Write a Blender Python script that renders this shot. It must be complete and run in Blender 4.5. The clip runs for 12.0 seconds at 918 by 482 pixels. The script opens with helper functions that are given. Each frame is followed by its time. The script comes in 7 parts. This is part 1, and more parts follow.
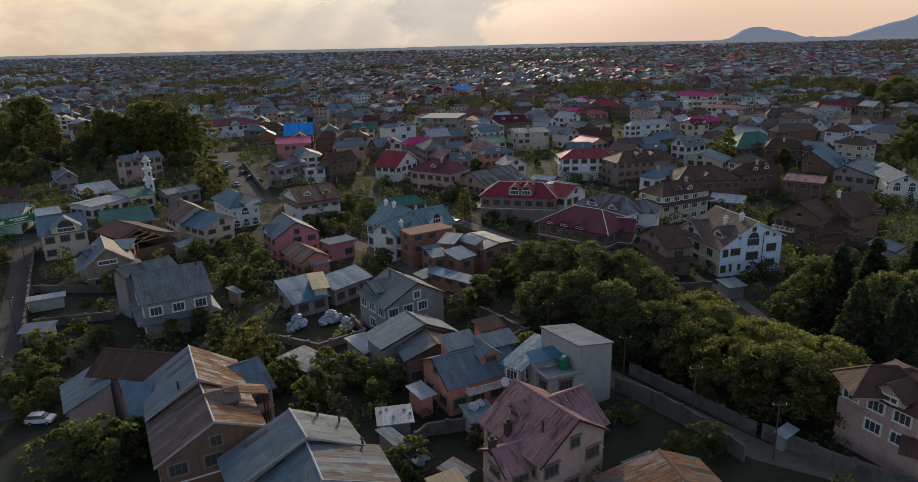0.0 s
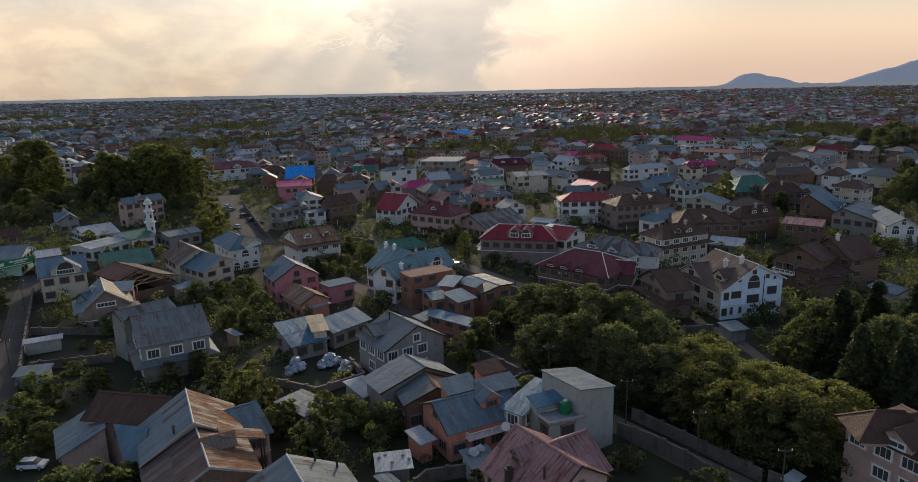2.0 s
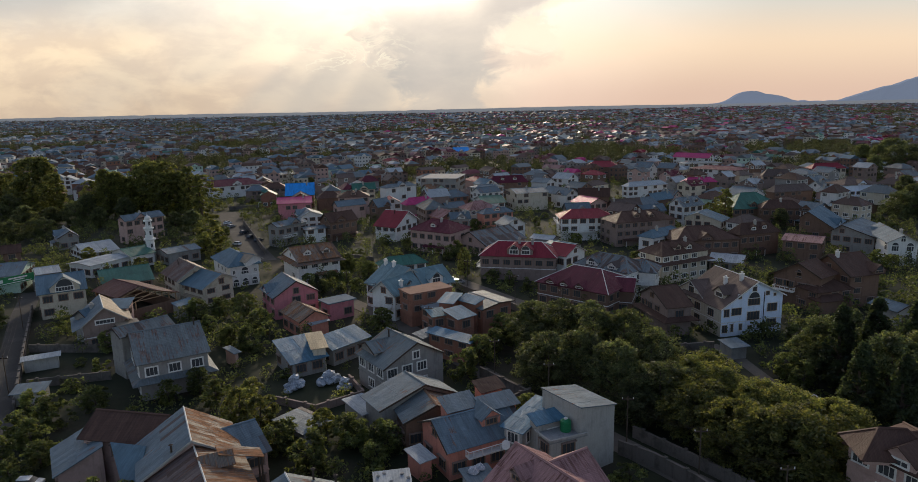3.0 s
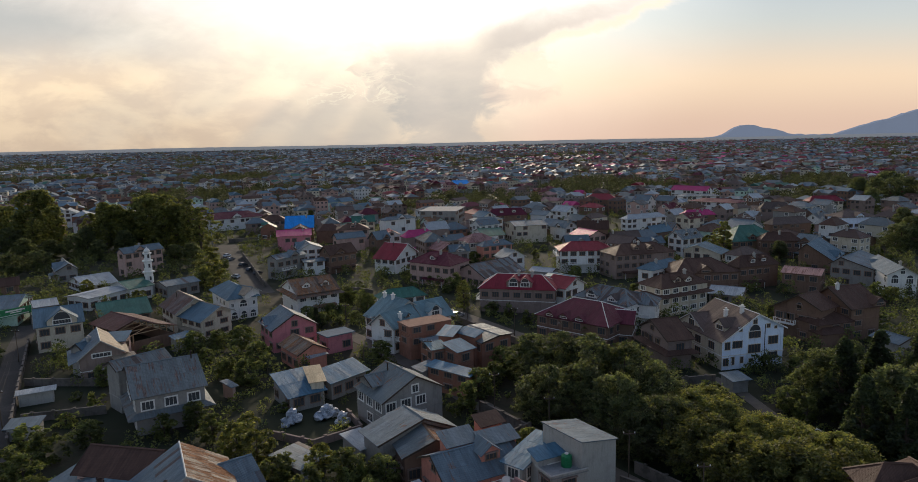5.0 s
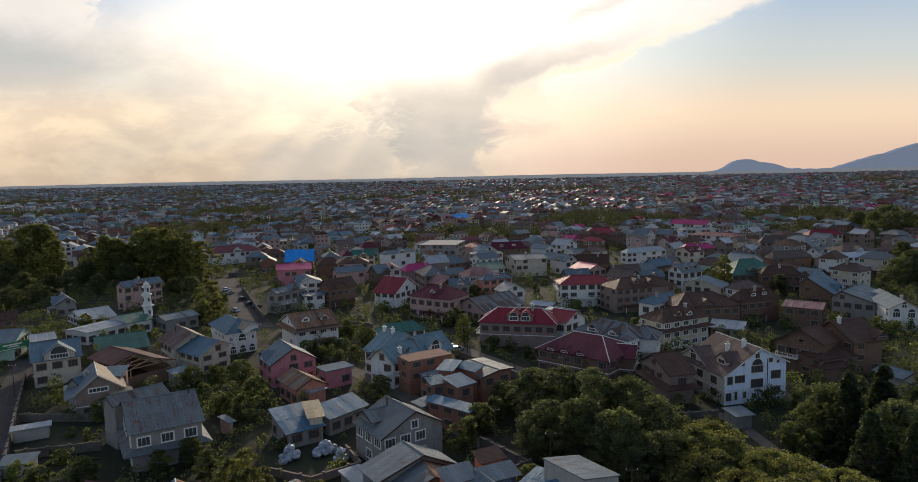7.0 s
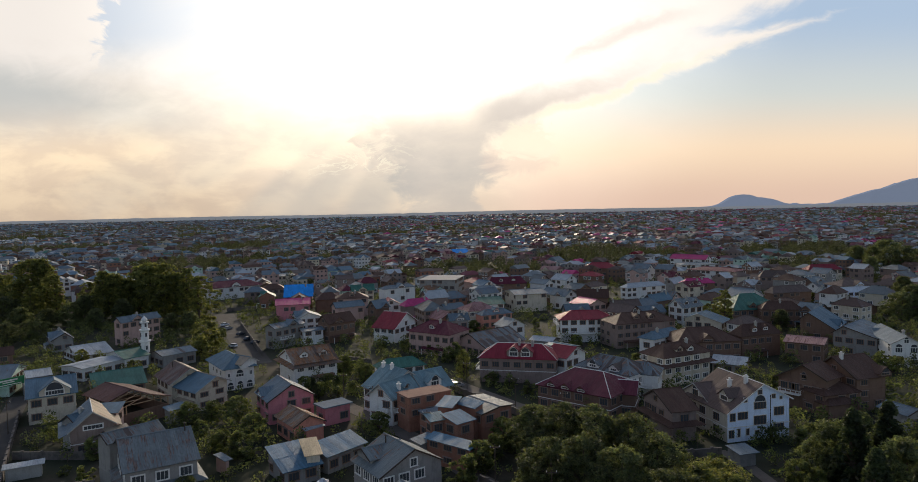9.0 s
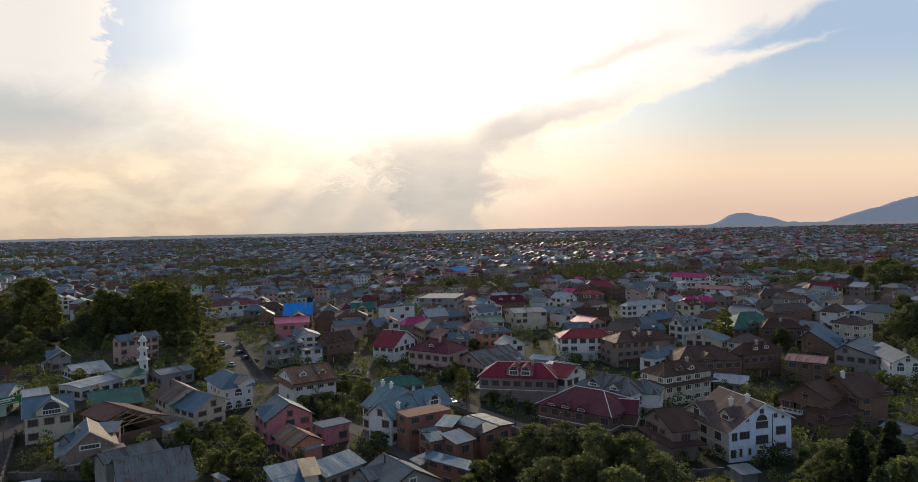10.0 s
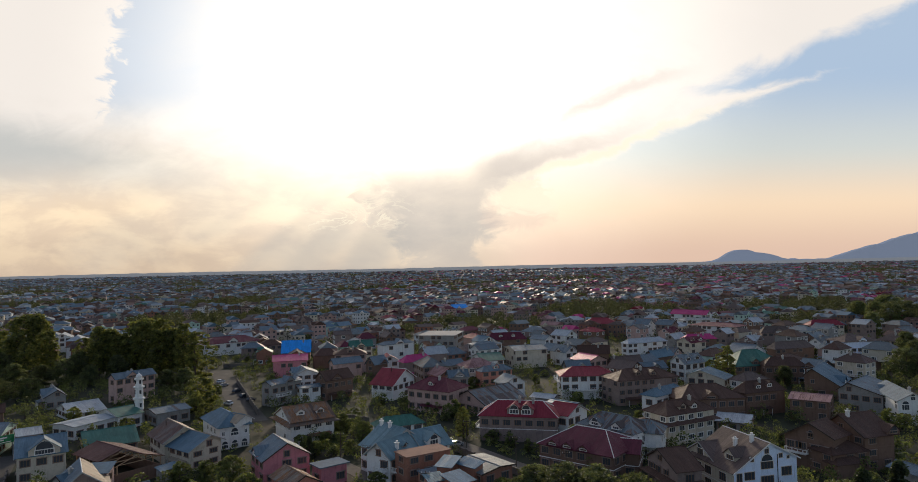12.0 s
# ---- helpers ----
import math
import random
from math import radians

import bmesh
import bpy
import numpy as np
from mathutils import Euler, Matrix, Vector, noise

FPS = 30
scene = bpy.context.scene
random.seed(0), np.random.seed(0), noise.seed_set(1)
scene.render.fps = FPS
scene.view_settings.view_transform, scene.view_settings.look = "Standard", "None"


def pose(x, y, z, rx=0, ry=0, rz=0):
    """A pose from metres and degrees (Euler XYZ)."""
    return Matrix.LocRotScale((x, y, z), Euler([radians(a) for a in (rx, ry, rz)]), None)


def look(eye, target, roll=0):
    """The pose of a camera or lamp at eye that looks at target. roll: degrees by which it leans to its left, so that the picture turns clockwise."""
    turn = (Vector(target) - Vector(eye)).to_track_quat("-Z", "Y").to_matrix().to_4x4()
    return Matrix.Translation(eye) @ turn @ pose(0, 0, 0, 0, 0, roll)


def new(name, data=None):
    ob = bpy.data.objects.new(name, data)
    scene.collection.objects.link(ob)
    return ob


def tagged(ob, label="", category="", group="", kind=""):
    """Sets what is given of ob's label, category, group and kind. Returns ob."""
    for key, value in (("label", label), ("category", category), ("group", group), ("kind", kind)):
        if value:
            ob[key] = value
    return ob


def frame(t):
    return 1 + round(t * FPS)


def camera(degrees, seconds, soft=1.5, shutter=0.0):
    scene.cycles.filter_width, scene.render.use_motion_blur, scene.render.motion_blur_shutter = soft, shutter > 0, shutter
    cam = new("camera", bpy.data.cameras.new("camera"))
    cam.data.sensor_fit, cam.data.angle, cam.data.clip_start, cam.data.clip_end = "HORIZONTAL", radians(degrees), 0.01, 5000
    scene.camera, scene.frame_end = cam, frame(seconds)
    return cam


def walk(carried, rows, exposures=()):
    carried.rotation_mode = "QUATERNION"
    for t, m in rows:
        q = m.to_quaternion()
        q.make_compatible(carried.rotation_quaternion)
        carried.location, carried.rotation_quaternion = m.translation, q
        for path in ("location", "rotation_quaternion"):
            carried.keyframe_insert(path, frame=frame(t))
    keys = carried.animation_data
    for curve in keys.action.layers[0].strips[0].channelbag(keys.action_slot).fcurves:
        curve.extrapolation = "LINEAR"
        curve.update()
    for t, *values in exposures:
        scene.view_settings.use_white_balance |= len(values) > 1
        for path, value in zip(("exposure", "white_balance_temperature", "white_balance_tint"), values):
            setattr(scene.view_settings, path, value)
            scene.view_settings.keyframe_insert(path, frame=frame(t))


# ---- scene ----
cam = camera(68.4, 12.0, soft=0.7)
PATH = [
    (0, (0.112, 6.049, 50.055), (0.088, 7.968, 49.491), -1.3),
    (0.5, (0.103, 6.018, 50.041), (0.08, 7.949, 49.521), -1.3),
    (1, (0.095, 6.005, 50.031), (0.073, 7.944, 49.538), -1.2),
    (1.5, (0.077, 6.008, 50.024), (0.056, 7.952, 49.557), -1.2),
    (2, (0.051, 6.008, 50.022), (0.03, 7.959, 49.58), -1.2),
    (2.5, (0.043, 6.021, 50.017), (0.023, 7.977, 49.599), -1.2),
    (3, (0.043, 6.027, 50.01), (0.024, 7.988, 49.617), -1.2),
    (5, (0.04, 6.014, 49.984), (0.025, 7.991, 49.686), -1.2),
    (5.5, (0.039, 5.987, 49.981), (0.024, 7.968, 49.708), -1.2),
    (6, (0.038, 5.966, 49.977), (0.024, 7.95, 49.727), -1.2),
    (6.5, (0.033, 5.956, 49.976), (0.02, 7.944, 49.751), -1.2),
    (7, (0.019, 5.947, 49.973), (0.006, 7.937, 49.774), -1.2),
    (9, (-0.037, 5.937, 49.967), (-0.046, 7.935, 49.871), -1.2),
    (9.5, (-0.047, 5.947, 49.967), (-0.055, 7.946, 49.898), -1.2),
    (10, (-0.042, 5.959, 49.965), (-0.049, 7.959, 49.923), -1.2),
    (10.5, (-0.039, 5.97, 49.96), (-0.046, 7.97, 49.946), -1.2),
    (11, (-0.056, 6.005, 49.956), (-0.062, 8.005, 49.97), -1.2),
    (11.5, (-0.093, 6.068, 49.954), (-0.098, 8.068, 49.994), -1.2),
    (12, (-0.129, 6.138, 49.949), (-0.132, 8.137, 50.016), -1.2),
]
walk(cam, [(t, look(eye, target, roll)) for t, eye, target, roll in PATH])

# ---- world, sun and exposure ----
SUN_AZIMUTH, SUN_ELEVATION = -2.0, 16.0
to_sun = Vector((math.sin(radians(SUN_AZIMUTH)) * math.cos(radians(SUN_ELEVATION)), math.cos(radians(SUN_AZIMUTH)) * math.cos(radians(SUN_ELEVATION)), math.sin(radians(SUN_ELEVATION))))
world = bpy.data.worlds.new("evening_sky")
scene.world = world
world.use_nodes = True


class Nodes:
    """A short way of writing node arithmetic."""

    def __init__(self, tree):
        self.tree = tree

    def add(self, kind):
        return self.tree.nodes.new(kind)

    def link(self, value, socket):
        if isinstance(value, bpy.types.NodeSocket):
            self.tree.links.new(value, socket)
        else:
            socket.default_value = value

    def math(self, op, a, b=0.0, c=0.0, clamp=False):
        node = self.add("ShaderNodeMath")
        node.operation, node.use_clamp = op, clamp
        for n, value in enumerate((a, b, c)):
            self.link(value, node.inputs[n])
        return node.outputs[0]

    def plus(self, a, b):
        return self.math("ADD", a, b)

    def minus(self, a, b):
        return self.math("SUBTRACT", a, b)

    def times(self, a, b):
        return self.math("MULTIPLY", a, b)

    def step(self, a, low, high, first=0.0, last=1.0):
        node = self.add("ShaderNodeMapRange")
        node.interpolation_type = "SMOOTHSTEP"
        for n, value in enumerate((a, low, high, first, last)):
            self.link(value, node.inputs[n])
        return node.outputs[0]

    def mix(self, factor, a, b, blend="MIX"):
        node = self.add("ShaderNodeMix")
        node.data_type, node.blend_type = "RGBA", blend
        self.link(factor, node.inputs[0])
        for value, socket in ((a, node.inputs[6]), (b, node.inputs[7])):
            self.link((*value, 1.0) if isinstance(value, tuple) and len(value) == 3 else value, socket)
        return node.outputs[2]

    def noise(self, vector, scale, detail=4.0, rough=0.55, warp=0.0):
        node = self.add("ShaderNodeTexNoise")
        if vector is not None:
            self.tree.links.new(vector, node.inputs["Vector"])
        for key, value in (("Scale", scale), ("Detail", detail), ("Roughness", rough), ("Distortion", warp)):
            node.inputs[key].default_value = value
        return node.outputs["Fac"]

    def join(self, x, y, z=0.0):
        node = self.add("ShaderNodeCombineXYZ")
        for n, value in enumerate((x, y, z)):
            self.link(value, node.inputs[n])
        return node.outputs[0]

    def split(self, vector):
        node = self.add("ShaderNodeSeparateXYZ")
        self.tree.links.new(vector, node.inputs[0])
        return node.outputs


def build_sky():
    tree = world.node_tree
    tree.nodes.clear()
    n = Nodes(tree)
    sky = n.add("ShaderNodeTexSky")
    sky.sky_type, sky.sun_disc = "NISHITA", False
    sky.sun_elevation, sky.sun_rotation, sky.dust_density = radians(SUN_ELEVATION), radians(SUN_AZIMUTH), 3.0
    x, y, z = n.split(n.add("ShaderNodeTexCoord").outputs["Generated"])
    ahead = n.math("MAXIMUM", y, 0.08)
    u0, v0 = n.math("DIVIDE", x, ahead), n.math("DIVIDE", z, ahead)
    flat = n.join(u0, n.times(v0, 1.8))
    wisp = n.minus(n.noise(flat, 5.0, 6.0, 0.6, 0.6), 0.5)
    fine = n.minus(n.noise(flat, 17.0, 7.0, 0.62, 0.9), 0.5)
    big = n.minus(n.noise(flat, 2.2, 3.0), 0.5)
    u = n.plus(u0, n.plus(n.times(wisp, 0.09), n.times(fine, 0.03)))
    v = n.plus(v0, n.plus(n.times(wisp, -0.045), n.times(fine, 0.03)))
    # clear evening air: peach at the horizon, pale blue above
    air = n.mix(n.step(v0, 0.0, 0.09), (0.76, 0.54, 0.42), (0.95, 0.73, 0.52))
    air = n.mix(n.step(v0, 0.07, 0.17), air, (0.66, 0.69, 0.66))
    air = n.mix(n.step(v0, 0.14, 0.28), air, (0.43, 0.55, 0.71))
    # the lit cloud deck round the sun, greyer to the left
    deck = n.mix(n.step(v, 0.0, 0.10), (0.70, 0.565, 0.43), (0.96, 0.79, 0.59))
    deck = n.mix(n.step(v, 0.09, 0.22), deck, (0.99, 0.95, 0.89))
    deck = n.mix(n.times(n.step(n.plus(big, n.times(wisp, 0.5)), 0.0, 0.22), 0.35), deck, (0.64, 0.60, 0.54))
    billow = n.step(n.noise(n.join(u0, n.times(v0, 2.4)), 9.0, 6.0, 0.58, 0.25), 0.40, 0.62)
    deck = n.mix(n.times(billow, n.step(v0, 0.24, 0.10)), n.mix(1.0, deck, (0.92, 0.89, 0.88), "MULTIPLY"), n.mix(1.0, deck, (1.09, 1.06, 1.0), "MULTIPLY"))
    s0 = n.minus(v, n.minus(0.04, n.times(u, 0.30)))
    pall = n.times(n.step(s0, 0.02, -0.05), n.times(n.step(u0, -0.20, -0.42), n.step(v0, 0.09, 0.19)))
    deck = n.mix(n.times(pall, 0.9), deck, (0.55, 0.56, 0.545))
    s1 = n.minus(v, n.plus(0.135, n.times(n.minus(u, 0.135), 0.325)))
    s2 = n.minus(v, n.plus(0.243, n.times(n.minus(u, 0.334), 0.40)))
    s3 = n.minus(v, n.plus(0.243, n.times(n.minus(u, 0.334), 0.09)))
    right = n.step(u0, 0.06, 0.15)
    below = n.times(n.step(s1, 0.010, -0.010), right)
    gap = n.times(n.times(n.step(s2, 0.012, -0.018), n.step(s3, -0.008, 0.012)), n.step(u, 0.31, 0.37))
    low = n.times(n.step(u0, 0.0, 0.14), n.step(v0, 0.16, 0.08))
    clear = n.math("MAXIMUM", n.math("MAXIMUM", below, gap), low)
    rag = n.plus(u, n.plus(n.times(fine, 0.12), n.times(wisp, 0.05)))
    hole = n.times(n.step(rag, -0.530, -0.508), n.times(n.step(n.plus(u0, n.times(wisp, 0.3)), -0.16, -0.52), n.step(n.plus(v, n.times(wisp, 0.08)), 0.20, 0.27)))
    clear = n.math("MAXIMUM", clear, n.times(hole, 0.68))
    colour = n.mix(clear, deck, air)
    # the sun's glare behind the cloud
    du, dv = n.times(n.plus(u0, 0.06), 0.72), n.minus(v0, 0.30)
    away = n.math("SQRT", n.plus(n.times(du, du), n.times(dv, dv)))
    away = n.plus(away, n.times(wisp, 0.05))
    glare = n.plus(n.times(n.step(away, 0.42, 0.08), 0.55), n.times(n.step(away, 0.19, 0.05), 1.6))
    colour = n.mix(1.0, colour, n.mix(glare, (0, 0, 0), (1.0, 0.94, 0.82)), "ADD")
    # grey shaded plume under the glare, leaning up to the right
    lump_edge = n.minus(n.noise(n.join(u0, n.times(v0, 1.4), 2.0), 20.0, 6.0, 0.6, 0.5), 0.5)
    lean = n.minus(u0, n.plus(-0.030, n.times(n.math("MAXIMUM", n.minus(v0, 0.09), 0.0), 0.35)))
    lean = n.plus(lean, n.plus(n.times(lump_edge, 0.16), n.times(wisp, 0.10)))
    half = n.plus(0.060, n.times(n.math("MAXIMUM", n.minus(v0, 0.035), 0.0), 0.70))
    top = n.step(n.plus(v0, n.plus(n.times(wisp, 0.05), n.times(lump_edge, 0.03))), 0.172, 0.100)
    plume = n.times(n.step(n.math("DIVIDE", n.math("ABSOLUTE", lean), half), 1.28, 0.6), top)
    colour = n.mix(n.times(n.times(plume, n.step(v0, -0.02, 0.06, 0.6, 1.0)), n.plus(0.78, n.times(wisp, 0.7))), colour, n.mix(n.step(v0, 0.02, 0.13), (0.50, 0.48, 0.46), (0.72, 0.65, 0.58)))
    # the sunlit lip of the plume's left side
    lip = n.times(n.step(n.math("ABSOLUTE", n.plus(n.math("DIVIDE", lean, half), 1.08)), 0.16, 0.02), n.times(n.step(v0, 0.035, 0.06), n.step(v0, 0.125, 0.10)))
    colour = n.mix(n.times(lip, n.step(lump_edge, -0.05, 0.12)), colour, (1.0, 0.86, 0.70))
    # the plume's shaded underside runs on along the anvil, with a thinner streak above
    thick = n.minus(0.066, n.times(u0, 0.11))
    under = n.times(n.times(n.step(s1, 0.002, 0.022), n.step(n.minus(s1, thick), 0.024, -0.030)), n.times(n.step(u0, 0.0, 0.06), n.step(u0, 0.42, 0.16)))
    streak = n.times(n.step(n.math("ABSOLUTE", n.minus(s1, 0.076)), 0.017, 0.0), n.times(n.step(u0, 0.10, 0.19), n.step(u0, 0.40, 0.26)))
    colour = n.mix(n.times(n.math("MAXIMUM", under, n.times(streak, 0.75)), 0.78), colour, n.mix(n.step(u0, 0.05, 0.26), (0.69, 0.62, 0.56), (0.84, 0.73, 0.66)))
    # shafts of shade on the low haze
    shaft = n.noise(n.join(n.math("DIVIDE", n.plus(u0, 0.03), n.math("MAXIMUM", n.minus(0.24, v0), 0.02)), 0.3), 1.9, 1.0)
    shade = n.times(n.times(n.step(n.plus(shaft, n.times(wisp, 0.08)), 0.38, 0.66), n.step(v0, 0.13, 0.03)), n.step(n.math("ABSOLUTE", n.plus(u0, 0.18)), 0.26, 0.10))
    colour = n.mix(n.times(shade, 0.6), colour, (0.49, 0.47, 0.44))
    # bright cloud rims
    rim = n.times(n.step(n.math("ABSOLUTE", n.minus(s1, 0.006)), 0.010, 0.002), n.times(right, n.step(u0, 0.5, 0.2)))
    curl = n.times(n.step(n.math("ABSOLUTE", n.plus(fine, n.times(wisp, 0.4))), 0.03, 0.0), n.times(n.step(n.math("ABSOLUTE", n.minus(v0, 0.078)), 0.035, 0.005), n.step(n.math("ABSOLUTE", n.plus(u0, 0.17)), 0.13, 0.03)))
    lump = n.noise(n.join(u0, n.times(v0, 1.3), 4.0), 26.0, 6.0, 0.6, 0.8)
    far_off = n.math("SQRT", n.plus(n.math("POWER", n.times(n.minus(u0, 0.098), 21.0), 2.0), n.math("POWER", n.times(n.minus(v0, 0.096), 38.0), 2.0)))
    puff = n.step(n.plus(far_off, n.times(n.minus(lump, 0.5), 2.2)), 1.1, 0.7)
    base_shade = n.times(n.step(n.plus(n.math("SQRT", n.plus(n.math("POWER", n.times(n.minus(u0, 0.078), 17.0), 2.0), n.math("POWER", n.times(n.minus(v0, 0.068), 36.0), 2.0))), n.times(n.minus(lump, 0.5), 2.0)), 1.1, 0.5), 0.38)
    colour = n.mix(base_shade, colour, (0.75, 0.60, 0.52))
    colour = n.mix(n.math("MAXIMUM", n.times(rim, 0.8), n.math("MAXIMUM", n.times(curl, 0.85), n.times(puff, 0.85))), colour, (1.05, 0.95, 0.74))
    # away from the view the plain sky goes on
    scaled = n.mix(1.0, sky.outputs[0], (SKY_STRENGTH * 1.13, SKY_STRENGTH, SKY_STRENGTH * 0.99), "MULTIPLY")
    colour = n.mix(n.times(n.step(y, 0.25, 0.6), n.step(v0, 1.3, 0.55)), scaled, colour)
    colour = n.mix(n.step(z, 0.0, -0.03), colour, (0.10, 0.10, 0.10))
    back = n.add("ShaderNodeBackground")
    n.link(colour, back.inputs[0])
    tree.links.new(back.outputs[0], n.add("ShaderNodeOutputWorld").inputs[0])


SKY_STRENGTH = 0.206
build_sky()
sun = new("sun", bpy.data.lights.new("sun", "SUN"))
sun.data.energy, sun.data.angle, sun.data.color = 2.3, radians(3.0), (1.0, 0.83, 0.62)
sun.matrix_world = look((0, 0, 300), Vector((0, 0, 300)) - to_sun)


# ---- materials ----
def material(name, colour, rough=0.8, metal=0.0, spread=0.25, scale=0.6, fine=6.0, bump=0.15, second=None, amount=0.4, random_tint=0.0):
    """A painted or mineral surface: two scales of variation, a second colour in patches, fine relief."""
    mat = bpy.data.materials.new(name)
    mat.use_nodes = True
    n = Nodes(mat.node_tree)
    shader = mat.node_tree.nodes["Principled BSDF"]
    place = n.add("ShaderNodeNewGeometry").outputs["Position"]
    coarse, grain = n.noise(place, scale, 5.0, 0.6), n.noise(place, fine, 4.0, 0.65)
    other = second or tuple(c * 0.55 for c in colour)
    base = n.mix(n.times(n.step(coarse, 0.48, 0.68), amount), colour, other)
    base = n.mix(1.0, base, n.mix(grain, (1 - spread,) * 3, (1 + spread,) * 3), "MULTIPLY")
    px, py, pz = n.split(place)
    drip = n.noise(n.join(n.times(px, 2.1), n.times(py, 2.1), n.times(pz, 0.22)), 1.0, 4.0, 0.65)
    base = n.mix(n.times(n.step(drip, 0.50, 0.74), 0.45), base, tuple(c * 0.45 for c in colour))
    if random_tint:
        chance = n.math("FRACT", n.plus(n.add("ShaderNodeObjectInfo").outputs["Random"], n.add("ShaderNodeNewGeometry").outputs["Random Per Island"]))
        base = n.mix(1.0, base, n.mix(chance, (1 - random_tint,) * 3, (1 + random_tint,) * 3), "MULTIPLY")
    n.link(base, shader.inputs["Base Color"])
    n.link(n.plus(rough, n.times(n.minus(grain, 0.5), 0.25)), shader.inputs["Roughness"])
    shader.inputs["Metallic"].default_value = metal
    shader.inputs["Specular IOR Level"].default_value = 0.25
    relief = n.add("ShaderNodeBump")
    relief.inputs["Strength"].default_value, relief.inputs["Distance"].default_value = bump, 0.05
    n.link(grain, relief.inputs["Height"])
    n.link(relief.outputs[0], shader.inputs["Normal"])
    return mat


def sheet_metal(name, colour, rust=0.2, rough=0.58, metal=0.08, tint=0.12, rust_colour=(0.145, 0.078, 0.05), patch=0.0):
    """Corrugated roofing: ribs down the slope, sheets that differ, rust in streaks."""
    mat = bpy.data.materials.new(name)
    mat.use_nodes = True
    n = Nodes(mat.node_tree)
    shader = mat.node_tree.nodes["Principled BSDF"]
    slope_map = n.add("ShaderNodeUVMap")
    slope_map.uv_map = "slope"
    uv = slope_map.outputs[0]
    a, b, c = n.split(uv)
    chance = n.math("FRACT", n.plus(n.times(n.add("ShaderNodeObjectInfo").outputs["Random"], 7.31), n.add("ShaderNodeNewGeometry").outputs["Random Per Island"]))
    chance_2 = n.math("FRACT", n.times(chance, 17.7))
    place = n.add("ShaderNodeNewGeometry").outputs["Position"]
    streak = n.noise(n.join(n.times(a, 3.2), n.times(b, 0.22), 0.0), 1.0, 6.0, 0.7)
    blotch = n.noise(n.join(n.times(a, 0.5), n.times(b, 0.3), 5.0), 1.0, 3.0, 0.6)
    stain = n.noise(place, 0.35, 5.0, 0.65)
    base = n.mix(1.0, colour, n.mix(chance, (1 - tint,) * 3, (1 + tint,) * 3), "MULTIPLY")
    base = n.mix(n.times(n.step(stain, 0.4, 0.7), 0.35), base, tuple(c * 0.6 for c in colour))
    soot = n.noise(n.join(n.times(a, 5.5), n.times(b, 0.35), n.times(chance, 9.0)), 1.0, 4.0, 0.7)
    base = n.mix(1.0, base, n.mix(n.step(soot, 0.3, 0.7), (0.78, 0.78, 0.78), (1.14, 1.13, 1.12)), "MULTIPLY")
    dents = n.noise(place, 2.3, 5.0, 0.7)
    base = n.mix(1.0, base, n.mix(dents, (0.72, 0.73, 0.75), (1.28, 1.27, 1.25)), "MULTIPLY")
    if patch:
        base = n.mix(n.times(n.step(chance_2, patch + 0.01, patch - 0.01), 0.8), base, (0.065, 0.042, 0.036))
    worn = n.plus(n.plus(n.times(streak, 0.62), n.times(blotch, 0.38)), n.times(chance_2, 0.10))
    eaten = n.step(worn, 0.725 - 0.42 * rust, 0.80 - 0.40 * rust)
    flake = n.noise(n.join(n.times(a, 7.0), n.times(b, 0.6), 2.0), 1.0, 4.0, 0.7)
    base = n.mix(n.times(eaten, 0.9), base, n.mix(n.step(flake, 0.35, 0.65), tuple(c * 0.55 for c in rust_colour), tuple(c * 1.8 for c in rust_colour)))
    base = n.mix(n.times(n.step(flake, 0.62, 0.72), 0.5), base, tuple(c * 1.7 for c in colour))
    n.link(base, shader.inputs["Base Color"])
    n.link(n.plus(n.times(eaten, 0.35), n.plus(rough, n.times(chance_2, 0.12))), shader.inputs["Roughness"])
    n.link(n.times(n.minus(1.0, eaten), metal), shader.inputs["Metallic"])
    shader.inputs["Specular IOR Level"].default_value = 0.1
    relief = n.add("ShaderNodeBump")
    relief.inputs["Strength"].default_value, relief.inputs["Distance"].default_value = 0.32, 0.03
    n.link(n.math("SINE", n.times(a, 2 * math.pi / 0.15)), relief.inputs["Height"])
    n.link(relief.outputs[0], shader.inputs["Normal"])
    return mat


